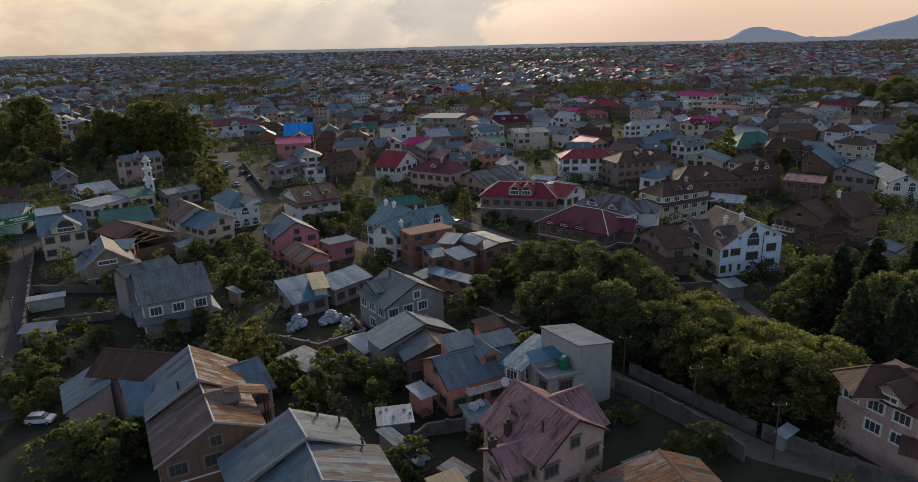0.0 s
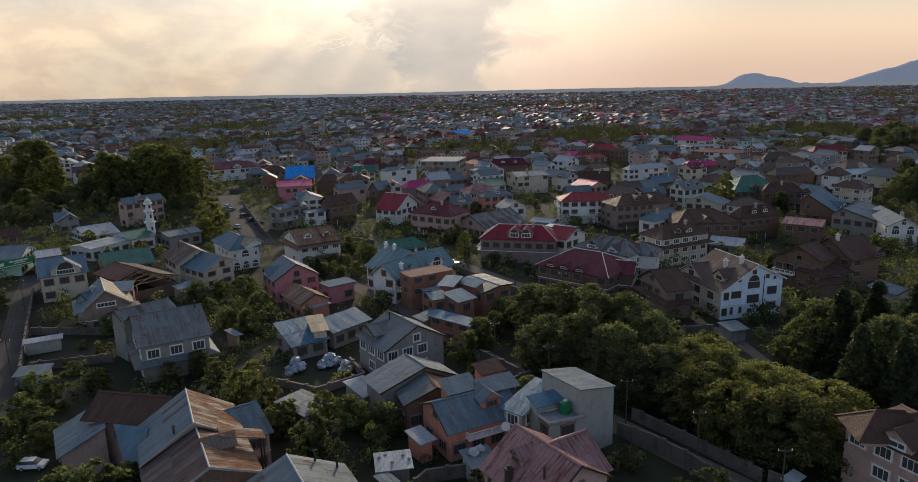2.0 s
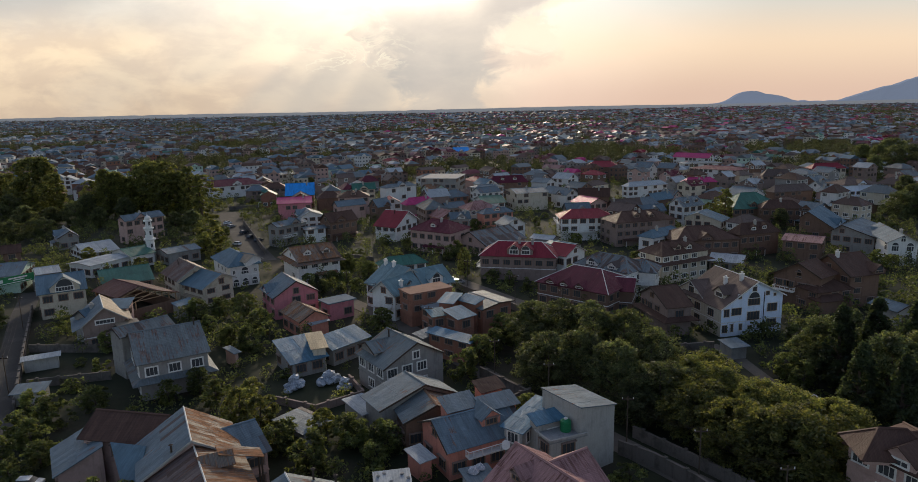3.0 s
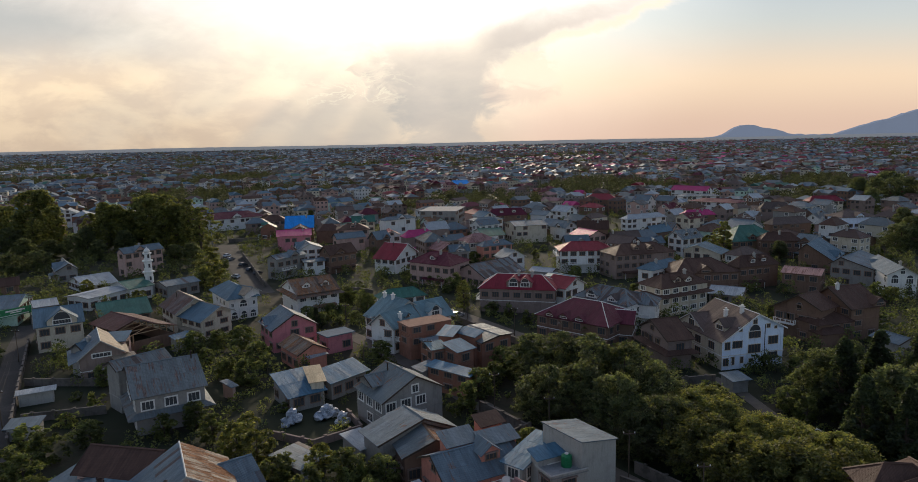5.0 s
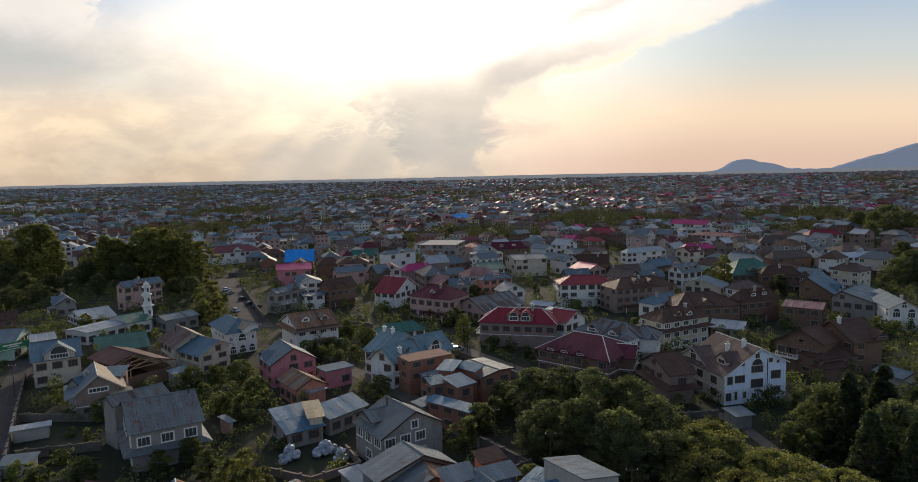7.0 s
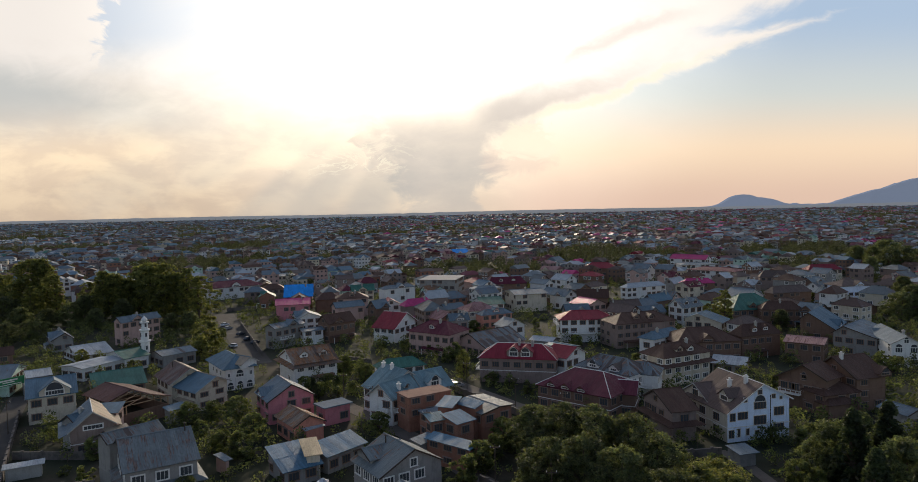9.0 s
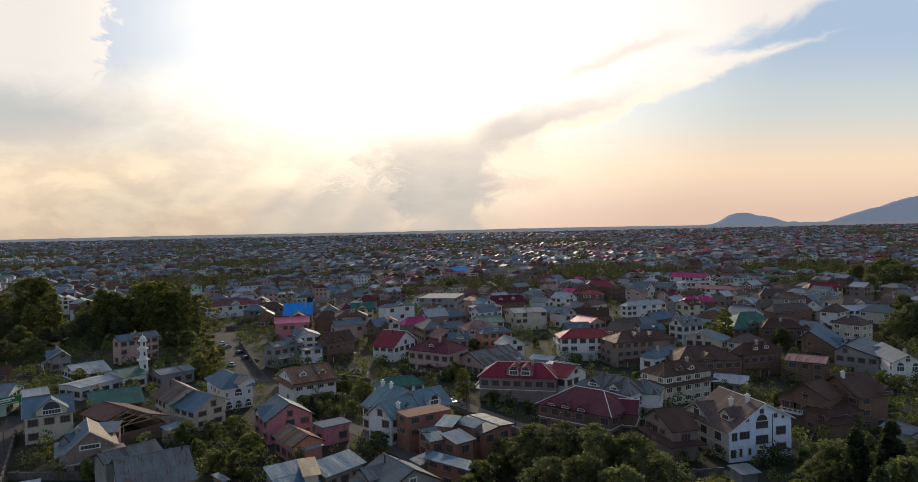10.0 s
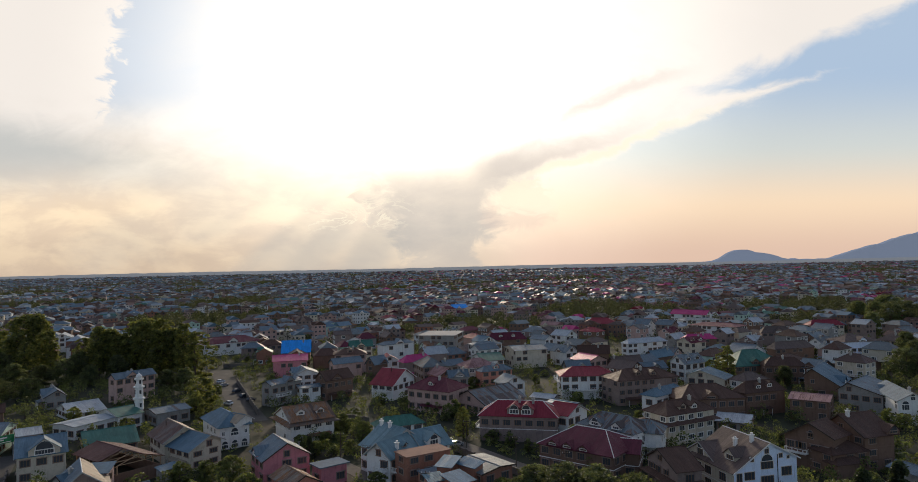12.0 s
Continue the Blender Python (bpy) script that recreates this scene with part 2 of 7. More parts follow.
ROOF = {
    "tin": sheet_metal("weathered_tin", (0.125, 0.17, 0.205), 0.24, patch=0.03),
    "blue_tin": sheet_metal("blue_grey_tin", (0.10, 0.165, 0.215), 0.10),
    "azure_tin": sheet_metal("azure_blue_tin", (0.075, 0.165, 0.245), 0.08),
    "grey_tin": sheet_metal("dull_grey_tin", (0.135, 0.165, 0.178), 0.28, patch=0.04),
    "patched": sheet_metal("patched_rusty_tin", (0.135, 0.16, 0.17), 0.36, rust_colour=(0.115, 0.078, 0.064), patch=0.10),
    "bright_tin": sheet_metal("new_tin", (0.33, 0.37, 0.40), 0.08, 0.64, 0.15),
    "pale_tin": sheet_metal("pale_weathered_tin", (0.165, 0.205, 0.228), 0.24, patch=0.03),
    "rusty": sheet_metal("rusty_tin", (0.17, 0.145, 0.125), 0.52, 0.55, 0.1, 0.2, (0.18, 0.088, 0.045), patch=0.10),
    "worn": sheet_metal("worn_brown_tin", (0.125, 0.10, 0.098), 0.45, 0.6, 0.05, 0.25, (0.105, 0.062, 0.05), patch=0.14),
    "striped": sheet_metal("striped_tin", (0.135, 0.165, 0.185), 0.36, patch=0.32),
    "striped_blue": sheet_metal("blue_tin_with_dark_sheets", (0.115, 0.155, 0.185), 0.22, patch=0.10),
    "brown": sheet_metal("brown_sheet", (0.085, 0.050, 0.040), 0.1, 0.6, 0.0),
    "shingle": sheet_metal("brown_shingle", (0.125, 0.092, 0.082), 0.12, 0.75, 0.0, 0.18, (0.08, 0.05, 0.042)),
    "dusty": sheet_metal("dusty_brown_shingle", (0.115, 0.088, 0.08), 0.15, 0.7, 0.0),
    "pink": sheet_metal("faded_pink_sheet", (0.30, 0.175, 0.175), 0.40, 0.55, 0.1, 0.16, (0.12, 0.062, 0.055)),
    "maroon_brown": sheet_metal("maroon_brown_sheet", (0.105, 0.052, 0.05), 0.2, 0.6, 0.0),
    "maroon": sheet_metal("maroon_sheet", (0.105, 0.023, 0.040), 0.05, 0.5, 0.05),
    "red": sheet_metal("red_sheet", (0.21, 0.027, 0.044), 0.04, 0.5, 0.05),
    "magenta": sheet_metal("magenta_sheet", (0.40, 0.05, 0.16), 0.03, 0.5, 0.05),
    "blue": sheet_metal("bright_blue_sheet", (0.02, 0.27, 0.72), 0.0, 0.5, 0.05, 0.1),
    "green": sheet_metal("green_sheet", (0.05, 0.14, 0.115), 0.05, 0.5, 0.05),
    "teal": sheet_metal("teal_sheet", (0.13, 0.215, 0.25), 0.04, 0.5, 0.1),
    # Sunlight put into the colour: tan stands for tin slopes facing the sun.
    "tan_lit": sheet_metal("tan_sunlit_weathered_sheet", (0.30, 0.25, 0.19), 0.25, 0.6, 0.1),
    "tan": sheet_metal("tan_sheet", (0.42, 0.34, 0.22), 0.1, 0.6, 0.1),
    "concrete": material("roof_concrete", (0.24, 0.245, 0.25), 0.9),
    "brick_top": material("brick_terrace", (0.24, 0.13, 0.095), 0.9, fine=9.0),
    "slate": material("blue_grey_roof_felt", (0.13, 0.17, 0.205), 0.95, scale=0.8, second=(0.09, 0.10, 0.11)),
}
WALL = {
    "white": material("white_wash", (0.62, 0.62, 0.60), 0.8, second=(0.5, 0.48, 0.44), amount=0.3),
    "bluewhite": material("blue_white_wash", (0.66, 0.74, 0.86), 0.8, second=(0.5, 0.56, 0.66), amount=0.3),
    "cream": material("cream_plaster", (0.52, 0.46, 0.36), 0.85),
    "grey": material("grey_plaster", (0.255, 0.245, 0.23), 0.85),
    "concrete": material("raw_concrete", (0.34, 0.33, 0.305), 0.85, second=(0.24, 0.23, 0.21)),
    "brown": material("brown_brick", (0.17, 0.105, 0.075), 0.9, fine=9.0),
    "brick": material("orange_brick", (0.28, 0.135, 0.092), 0.9, fine=9.0),
    "salmon": material("salmon_paint", (0.52, 0.22, 0.16), 0.8),
    "pink": material("pink_paint", (0.50, 0.19, 0.21), 0.8),
    "rose": material("rose_plaster", (0.44, 0.30, 0.26), 0.85),
    "mint": material("mint_paint", (0.42, 0.56, 0.48), 0.8),
    "taupe": material("taupe_plaster", (0.24, 0.18, 0.155), 0.85),
}
M_FRAME = material("window_wood", (0.20, 0.12, 0.07), 0.6, spread=0.3)
M_FRAME_WHITE = material("window_white", (0.68, 0.67, 0.62), 0.6)
M_TRIM = material("white_trim", (0.66, 0.65, 0.62), 0.7)
M_TIMBER = material("raw_timber", (0.36, 0.24, 0.14), 0.8, spread=0.3, fine=8.0)
M_DARK = material("dark_wood", (0.06, 0.045, 0.035), 0.8)
M_GROUND = material("garden_ground", (0.022, 0.028, 0.014), 0.95, scale=0.06, fine=1.2, second=(0.058, 0.046, 0.034), amount=0.75, spread=0.5, bump=0.5)
M_ROAD = material("worn_asphalt", (0.05, 0.048, 0.046), 0.95, scale=0.15, fine=3.0, second=(0.10, 0.092, 0.084), amount=0.6)
M_LANE = material("packed_earth", (0.12, 0.105, 0.09), 0.95, scale=0.2, fine=3.0)
M_COMPOUND = material("compound_wall", (0.14, 0.122, 0.108), 0.9, scale=0.5, second=(0.07, 0.065, 0.055), amount=0.8)
M_BARK = material("bark", (0.085, 0.065, 0.05), 0.95, fine=9.0, bump=0.6)
M_STEEL = material("galvanised_steel", (0.35, 0.36, 0.37), 0.45, 0.7)
M_PLASTIC_GREEN = material("green_plastic", (0.02, 0.17, 0.07), 0.4)


def glass(name):
    mat = bpy.data.materials.new(name)
    mat.use_nodes = True
    shader = mat.node_tree.nodes["Principled BSDF"]
    shader.inputs["Base Color"].default_value, shader.inputs["Roughness"].default_value = (0.062, 0.066, 0.072, 1), 0.14
    return mat


M_GLASS = glass("dark_window_glass")


def foliage(name, colour, lit):
    mat = bpy.data.materials.new(name)
    mat.use_nodes = True
    n = Nodes(mat.node_tree)
    shader = mat.node_tree.nodes["Principled BSDF"]
    geo = n.add("ShaderNodeNewGeometry")
    tone = n.mix(geo.outputs["Random Per Island"], colour, lit)
    clump = n.noise(geo.outputs["Position"], 0.55, 3.0, 0.6)
    tone = n.mix(1.0, tone, n.mix(n.step(clump, 0.36, 0.64), (0.55,) * 3, (1.55,) * 3), "MULTIPLY")
    tone = n.mix(1.0, tone, n.mix(n.add("ShaderNodeObjectInfo").outputs["Random"], (0.75,) * 3, (1.25,) * 3), "MULTIPLY")
    n.link(tone, shader.inputs["Base Color"])
    shader.inputs["Roughness"].default_value = 0.6
    leaf = n.add("ShaderNodeBsdfTranslucent")
    n.link(n.mix(1.0, tone, (1.5, 1.45, 0.85), "MULTIPLY"), leaf.inputs[0])
    both = n.add("ShaderNodeMixShader")
    both.inputs[0].default_value = 0.58
    mat.node_tree.links.new(shader.outputs[0], both.inputs[1])
    mat.node_tree.links.new(leaf.outputs[0], both.inputs[2])
    mat.node_tree.links.new(both.outputs[0], mat.node_tree.nodes["Material Output"].inputs[0])
    return mat


LEAF = {
    "dark": foliage("dark_leaves", (0.050, 0.070, 0.034), (0.12, 0.13, 0.058)),
    "mid": foliage("green_leaves", (0.058, 0.082, 0.032), (0.14, 0.155, 0.056)),
    "light": foliage("yellow_green_leaves", (0.07, 0.09, 0.03), (0.185, 0.18, 0.056)),
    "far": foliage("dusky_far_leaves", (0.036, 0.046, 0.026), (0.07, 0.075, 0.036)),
    "fir": foliage("conifer_needles", (0.026, 0.042, 0.024), (0.055, 0.07, 0.03)),
}


# ---- mesh helpers ----
def mesh_of(name, verts, faces, mats, slots=None, uvs=None):
    me = bpy.data.meshes.new(name)
    me.from_pydata(verts, [], faces)
    for mat in mats if isinstance(mats, (list, tuple)) else [mats]:
        me.materials.append(mat)
    if slots is not None:
        me.polygons.foreach_set("material_index", slots)
    if uvs is not None:
        me.uv_layers.new(name="slope").data.foreach_set("uv", [c for uv in uvs for c in uv])
    me.update()
    return me


def part_of(name, me, parent, m=None, label=""):
    ob = new(name, me)
    ob.parent = parent
    if m is not None:
        ob.matrix_local = m
    return tagged(ob, label) if label else ob


class Solid:
    """Collects boxes and prisms into one mesh."""

    def __init__(self):
        self.verts, self.faces, self.slots = [], [], []

    def prism(self, low, high, slot=0):
        """Two rings of points, joined."""
        k, start = len(low), len(self.verts)
        self.verts += [tuple(p) for p in low] + [tuple(p) for p in high]
        self.faces.append([start + i for i in reversed(range(k))])
        self.faces.append([start + k + i for i in range(k)])
        for i in range(k):
            j = (i + 1) % k
            self.faces.append([start + i, start + j, start + k + j, start + k + i])
        self.slots += [slot] * (k + 2)
        return self

    def box(self, x0, y0, z0, x1, y1, z1, slot=0):
        ring = [(x0, y0), (x1, y0), (x1, y1), (x0, y1)]
        return self.prism([(x, y, z0) for x, y in ring], [(x, y, z1) for x, y in ring], slot)

    def tube(self, x, y, z0, z1, r0, r1, sides=8, slot=0):
        turn = [(math.cos(2 * math.pi * i / sides), math.sin(2 * math.pi * i / sides)) for i in range(sides)]
        return self.prism([(x + r0 * c, y + r0 * s, z0) for c, s in turn], [(x + r1 * c, y + r1 * s, z1) for c, s in turn], slot)

    def mesh(self, name, mats):
        return mesh_of(name, self.verts, self.faces, mats, self.slots)


def thing(name, x, y, label, category, group="", kind="", z=0.0):
    ob = new(name)
    ob.location = (x, y, z)
    ob.empty_display_size = 0.5
    return tagged(ob, label, category, group, kind)


# ---- windows, shared between all houses ----
WINDOW_MESHES = {}


def stepped_plate(name, xs, zs, depth, slot, mats):
    """A plate of cells of different depth, in one connected skin; depth None leaves a hole."""
    index, verts, faces, slots = {}, [], [], []

    def corner(x, z, y):
        if (x, z, y) not in index:
            index[(x, z, y)] = len(verts)
            verts.append((x, y, z))
        return index[(x, z, y)]

    rows, cols = len(zs) - 1, len(xs) - 1

    def deep(r, c):
        return (depth(r, c) if 0 <= r < rows and 0 <= c < cols else None) or 0.0

    for r in range(rows):
        for c in range(cols):
            y = depth(r, c)
            if y is None:
                continue
            x0, x1, z0, z1 = xs[c], xs[c + 1], zs[r], zs[r + 1]
            faces.append([corner(x1, z0, y), corner(x0, z0, y), corner(x0, z1, y), corner(x1, z1, y)])
            slots.append(slot(r, c))
            for k, (p, q) in ((deep(r, c - 1), ((x0, z0), (x0, z1))), (deep(r, c + 1), ((x1, z1), (x1, z0))), (deep(r - 1, c), ((x1, z0), (x0, z0))), (deep(r + 1, c), ((x0, z1), (x1, z1)))):
                if k < y:
                    faces.append([corner(*p, y), corner(*p, k), corner(*q, k), corner(*q, y)])
                    slots.append(slot(r, c))
    return mesh_of(name, verts, faces, mats, slots)


def window_meshes(w, h, style):
    """Local frame: x along the wall, y out of it, z up; origin at the middle of the sill."""
    key = (round(w, 1), round(h, 1), style)
    if key not in WINDOW_MESHES:
        frame_mat = M_FRAME_WHITE if "white" in style else M_FRAME
        trimmed = "white" in style or "trim" in style
        hood = M_TRIM if trimmed else WALL["taupe"]
        t, bars = 0.09, max(1, round(w / 0.7) - 1)
        xs, glazed = [-w / 2 - 0.16, -w / 2, -w / 2 + t], [2]
        for i in range(bars):
            x = -w / 2 + w * (i + 1) / (bars + 1)
            xs += [x - 0.03, x + 0.03]
            glazed.append(len(xs) - 1)
        xs += [w / 2 - t, w / 2, w / 2 + 0.16]
        zs = [-0.1, 0.0, t, h - t, h, h + 0.14]
        last = len(xs) - 2

        def depth(r, c, pane=0.035):
            if r == 2 and c in glazed:
                return pane
            if r == 0:
                return 0.16
            if r == 4:
                return 0.07 if trimmed else 0.35
            if c in (0, last):
                return 0.06 if trimmed else 0.02
            return 0.09

        def slot(r, c):
            return 2 if r == 2 and c in glazed else 1 if r in (0, 4) or c in (0, last) else 0

        whole = stepped_plate("window", xs, zs, depth, slot, [frame_mat, hood, M_GLASS])
        rim = stepped_plate("window", xs, zs, lambda r, c: depth(r, c, None), slot, [frame_mat, hood, M_GLASS])
        pane = Solid().box(-w / 2 + t, 0, t, w / 2 - t, 0.035, h - t).mesh("pane", M_GLASS)
        arch = None
        if "arch" in style:
            ring_out = [(math.cos(math.pi * i / 8) * w / 2, h + 0.15 + math.sin(math.pi * i / 8) * w / 2) for i in range(9)]
            ring_in = [(math.cos(math.pi * i / 8) * (w / 2 - 0.15), h + 0.15 + math.sin(math.pi * i / 8) * (w / 2 - 0.15)) for i in range(9)]
            verts = [(x, y, z) for y in (0.0, 0.1) for line in (ring_out, ring_in) for x, z in line]
            faces, slots = [], []
            for i in range(8):
                faces += [[i + 1, i, 18 + i, 19 + i], [18 + i, 27 + i, 28 + i, 19 + i], [27 + i, 9 + i, 10 + i, 28 + i]]
                slots += [0, 0, 0]
            faces.append([27 + i for i in range(9)])
            slots.append(1)
            arch = mesh_of("arch", verts, faces, [hood, M_GLASS], slots)
        WINDOW_MESHES[key] = (rim, pane, whole, arch)
    return WINDOW_MESHES[key]


def window(parent, x, y, z, angle, w=1.3, h=1.3, style="wood"):
    """x, y, z relative to the house; angle: of the outward normal, in degrees from +y."""
    rim, pane, whole, arch = window_meshes(w, h, style)
    near = parent.location.y < 150
    ob = part_of("window", rim if near else whole, parent, pose(x, y, z, 0, 0, angle))
    if near:
        part_of("pane", pane, ob)
    if arch:
        part_of("arch", arch, ob)
    return ob


# ---- houses ----
def clip(poly, axis, value, keep_less):
    out = []
    for i, p in enumerate(poly):
        q = poly[(i + 1) % len(poly)]
        a, b = (p[axis] <= value) == keep_less, (q[axis] <= value) == keep_less
        if a:
            out.append(p)
        if a != b:
            f = (value - p[axis]) / (q[axis] - p[axis])
            out.append((p[0] + f * (q[0] - p[0]), p[1] + f * (q[1] - p[1])))
    return out


def slope(parent, corners, mat, sheets=1, name="roof", thick=0.10):
    """One roof plane from its corners, the first two along the eave. sheets 0: one slab; 1: sheets joined into it; 2: each sheet an object."""
    p = [Vector(c) for c in corners]
    along = (p[1] - p[0]).normalized()
    normal = along.cross(p[2] - p[1]).normalized()
    if normal.z < 0:
        along, normal = -along, -normal
    up = normal.cross(along)
    flat = [((q - p[0]).dot(along), (q - p[0]).dot(up)) for q in p]
    if sum(a[0] * b[1] - b[0] * a[1] for a, b in zip(flat, flat[1:] + flat[:1])) < 0:
        flat.reverse()
    verts, faces, uvs = [], [], []

    def slab(poly, z0, z1, lift=0.0):
        k, start = len(poly), len(verts)
        low = min(q[1] for q in poly)
        for z in (z0, z1):
            verts.extend(tuple(p[0] + along * a + up * b + normal * (z + (lift if b < low + 0.01 else 0))) for a, b in poly)
        rings = [[start + i for i in reversed(range(k))], [start + k + i for i in range(k)]]
        rings += [[start + i, start + (i + 1) % k, start + k + (i + 1) % k, start + k + i] for i in range(k)]
        faces.extend(rings)
        for ring in rings:
            uvs.extend(poly[(i - start) % k] for i in ring)

    slab(flat, -thick, 0.0)
    pieces = []
    if sheets:
        rng = random.Random(int(abs(p[0].x * 37 + p[0].y * 91)))
        wide, tall = (0.85, 3.4) if sheets == 2 else (1.0, 6.0)
        a0, a1 = min(q[0] for q in flat), max(q[0] for q in flat)
        b0, b1 = min(q[1] for q in flat), max(q[1] for q in flat)
        rows, cols = max(1, round((b1 - b0) / tall)), max(1, round((a1 - a0) / wide))
        for r in range(rows):
            for c in range(cols):
                poly = flat
                for axis, value, less in ((0, a0 + (a1 - a0) * c / cols + 0.008, False), (0, a0 + (a1 - a0) * (c + 1) / cols - 0.008, True), (1, b0 + (b1 - b0) * r / rows - 0.04 * (r > 0), False), (1, b0 + (b1 - b0) * (r + 1) / rows, True)):
                    poly = clip(poly, axis, value, less) if poly else poly
                if len(poly) >= 3:
                    pieces.append((poly, 0.004 + 0.007 * ((r + c) % 2) + rng.random() * 0.006, 0.02 * (r > 0)))
    if sheets < 2:
        deck = part_of(name, mesh_of(name, verts, faces, mat, None, uvs), parent)
        if pieces:
            verts, faces, uvs = [], [], []
            for poly, z, lift in pieces:
                slab(poly, z, z + 0.012, lift)
            tagged(part_of("roof_sheeting", mesh_of("roof_sheeting", verts, faces, mat, None, uvs), deck), kind="stuff")
    else:
        deck = part_of(name, mesh_of(name, verts, faces, mat, None, uvs), parent)
        for poly, z, lift in pieces:
            verts, faces, uvs = [], [], []
            slab(poly, z, z + 0.012, lift)
            part_of("roof_sheet", mesh_of("roof_sheet", verts, faces, mat, None, uvs), deck)


def ridge_cap(parent, a, b, mat, name="ridge_cap"):
    a, b = Vector(a), Vector(b)
    along = (b - a).normalized()
    side = along.cross(Vector((0, 0, 1))).normalized()
    wide = 0.10 if mat == M_TRIM else 0.22
    profile = [side * -wide + Vector((0, 0, -0.03)), side * -wide + Vector((0, 0, 0.02)), Vector((0, 0, 0.14)), side * wide + Vector((0, 0, 0.02)), side * wide + Vector((0, 0, -0.03))]
    s = Solid().prism([a + q for q in profile], [b + q for q in profile])
    part_of(name, s.mesh(name, mat), parent)


HOUSES = []



def house(x, y, label, name="house", category="house"):
    h = thing(name, x, y, label, category)
    return h


def wing(h, ax, ay, bx, by, zr, wl, zl, wr, zw, roof, wall, kind="gable", sheets=1, z0=0.0, storeys=None, glazing="wood", over=0.55, blind=False, roof_back=None, trim=False, tier=0.0):
    """A block with its ridge from a to b at height zr; the slope to the left of a>b is wl wide and falls to zl, the other wr and zw."""
    o = Vector((h.location.x, h.location.y, 0))
    a, b = Vector((ax, ay, 0)) - o, Vector((bx, by, 0)) - o
    d = (b - a).normalized()
    left = Vector((-d.y, d.x, 0))
    length = (b - a).length
    HOUSES.append((((ax + bx) / 2, (ay + by) / 2), max(length, wl + wr) / 2))

    def at(s, t, z):
        return a + d * s + left * t + Vector((0, 0, z))

    front, back = ROOF[roof], ROOF[roof_back or roof]
    hip_l = min(wl, wr) * 0.9 if kind == "hip" else 0.0
    e0, e1 = -hip_l, length + hip_l
    if kind == "shed":
        slope(h, [at(0, wl, zl), at(length, wl, zl), at(length, -0.05, zr), at(0, -0.05, zr)], front, sheets)
    elif kind == "flat":
        s = Solid()
        s.prism([at(0, wl, zr - 0.25), at(0, -wr, zr - 0.25), at(length, -wr, zr - 0.25), at(length, wl, zr - 0.25)], [at(0, wl, zr), at(0, -wr, zr), at(length, -wr, zr), at(length, wl, zr)])
        part_of("roof_slab", s.mesh("roof_slab", front), h)
    else:
        slope(h, [at(e0, wl, zl), at(e1, wl, zl), at(length, 0, zr), at(0, 0, zr)], front, sheets)
        slope(h, [at(e1, -wr, zw), at(e0, -wr, zw), at(0, 0, zr), at(length, 0, zr)], back, sheets)
        ridge_cap(h, at(0, 0, zr), at(length, 0, zr), M_TRIM if trim else front)
    if kind == "hip":
        for s, e in ((0, e0), (length, e1)):
            slope(h, [at(e, wl, zl), at(e, -wr, zw), at(s, 0, zr)], front, sheets)
            for t, z in ((wl, zl), (-wr, zw)) if trim or ay < 300 else ():
                ridge_cap(h, at(s, 0, zr), at(e, t, z), M_TRIM if trim else front, "hip_cap")
    # walls
    s0, s1 = (e0 + over, e1 - over)
    t0, t1 = (-wr + over, wl - over) if kind != "shed" else (0.1, wl - over)
    if kind == "gable":
        fl, fr = zl + (zr - zl) * over / max(wl, 0.1), zw + (zr - zw) * over / max(wr, 0.1)
        profile = [(t0, z0), (t1, z0), (t1, fl - 0.14), (0, zr - 0.14), (t0, fr - 0.14)]
    elif kind == "shed":
        fl = zl + (zr - zl) * over / wl
        profile = [(t0, z0), (t1, z0), (t1, fl - 0.14), (t0, zr - 0.16)]
    elif kind == "hip":
        profile = [(t0, z0), (t1, z0), (t1, min(zl, zw) + 0.1), (t0, min(zl, zw) + 0.1)]
    else:
        profile = [(t0, z0), (t1, z0), (t1, zr - 0.25), (t0, zr - 0.25)]
    s = Solid().prism([at(s0, t, z) for t, z in reversed(profile)], [at(s1, t, z) for t, z in reversed(profile)])
    part_of("wall", s.mesh("wall", WALL[wall]), h)
    heading = math.degrees(math.atan2(d.y, d.x))
    info = dict(at=at, length=length, wl=wl, zl=zl, wr=wr, zw=zw, zr=zr, heading=heading, s0=s0, s1=s1, t0=t0, t1=t1, roof=roof, wall=wall)
    if kind == "gable" and (ay + by) < 700:
        board = M_TRIM if trim and wall in ("white", "bluewhite") else WALL["concrete"] if trim or wall in ("white", "bluewhite", "cream") else M_DARK
        for s_, outward in ((0, -d), (length, d)):
            if outward.y < 0.3:
                for t, z in ((wl, zl), (-wr, zw)):
                    p, q = at(s_, t, z), at(s_, 0, zr)
                    e = outward * 0.07
                    drop = Vector((0, 0, -0.2))
                    lift = Vector((0, 0, 0.09))
                    part_of("bargeboard", Solid().prism([p + drop, q + drop, q + lift, p + lift], [v + e for v in (p + drop, q + drop, q + lift, p + lift)]).mesh("bargeboard", board), h)
    floors_here = round((min(zl, zw, zr) - z0) / 3.1)
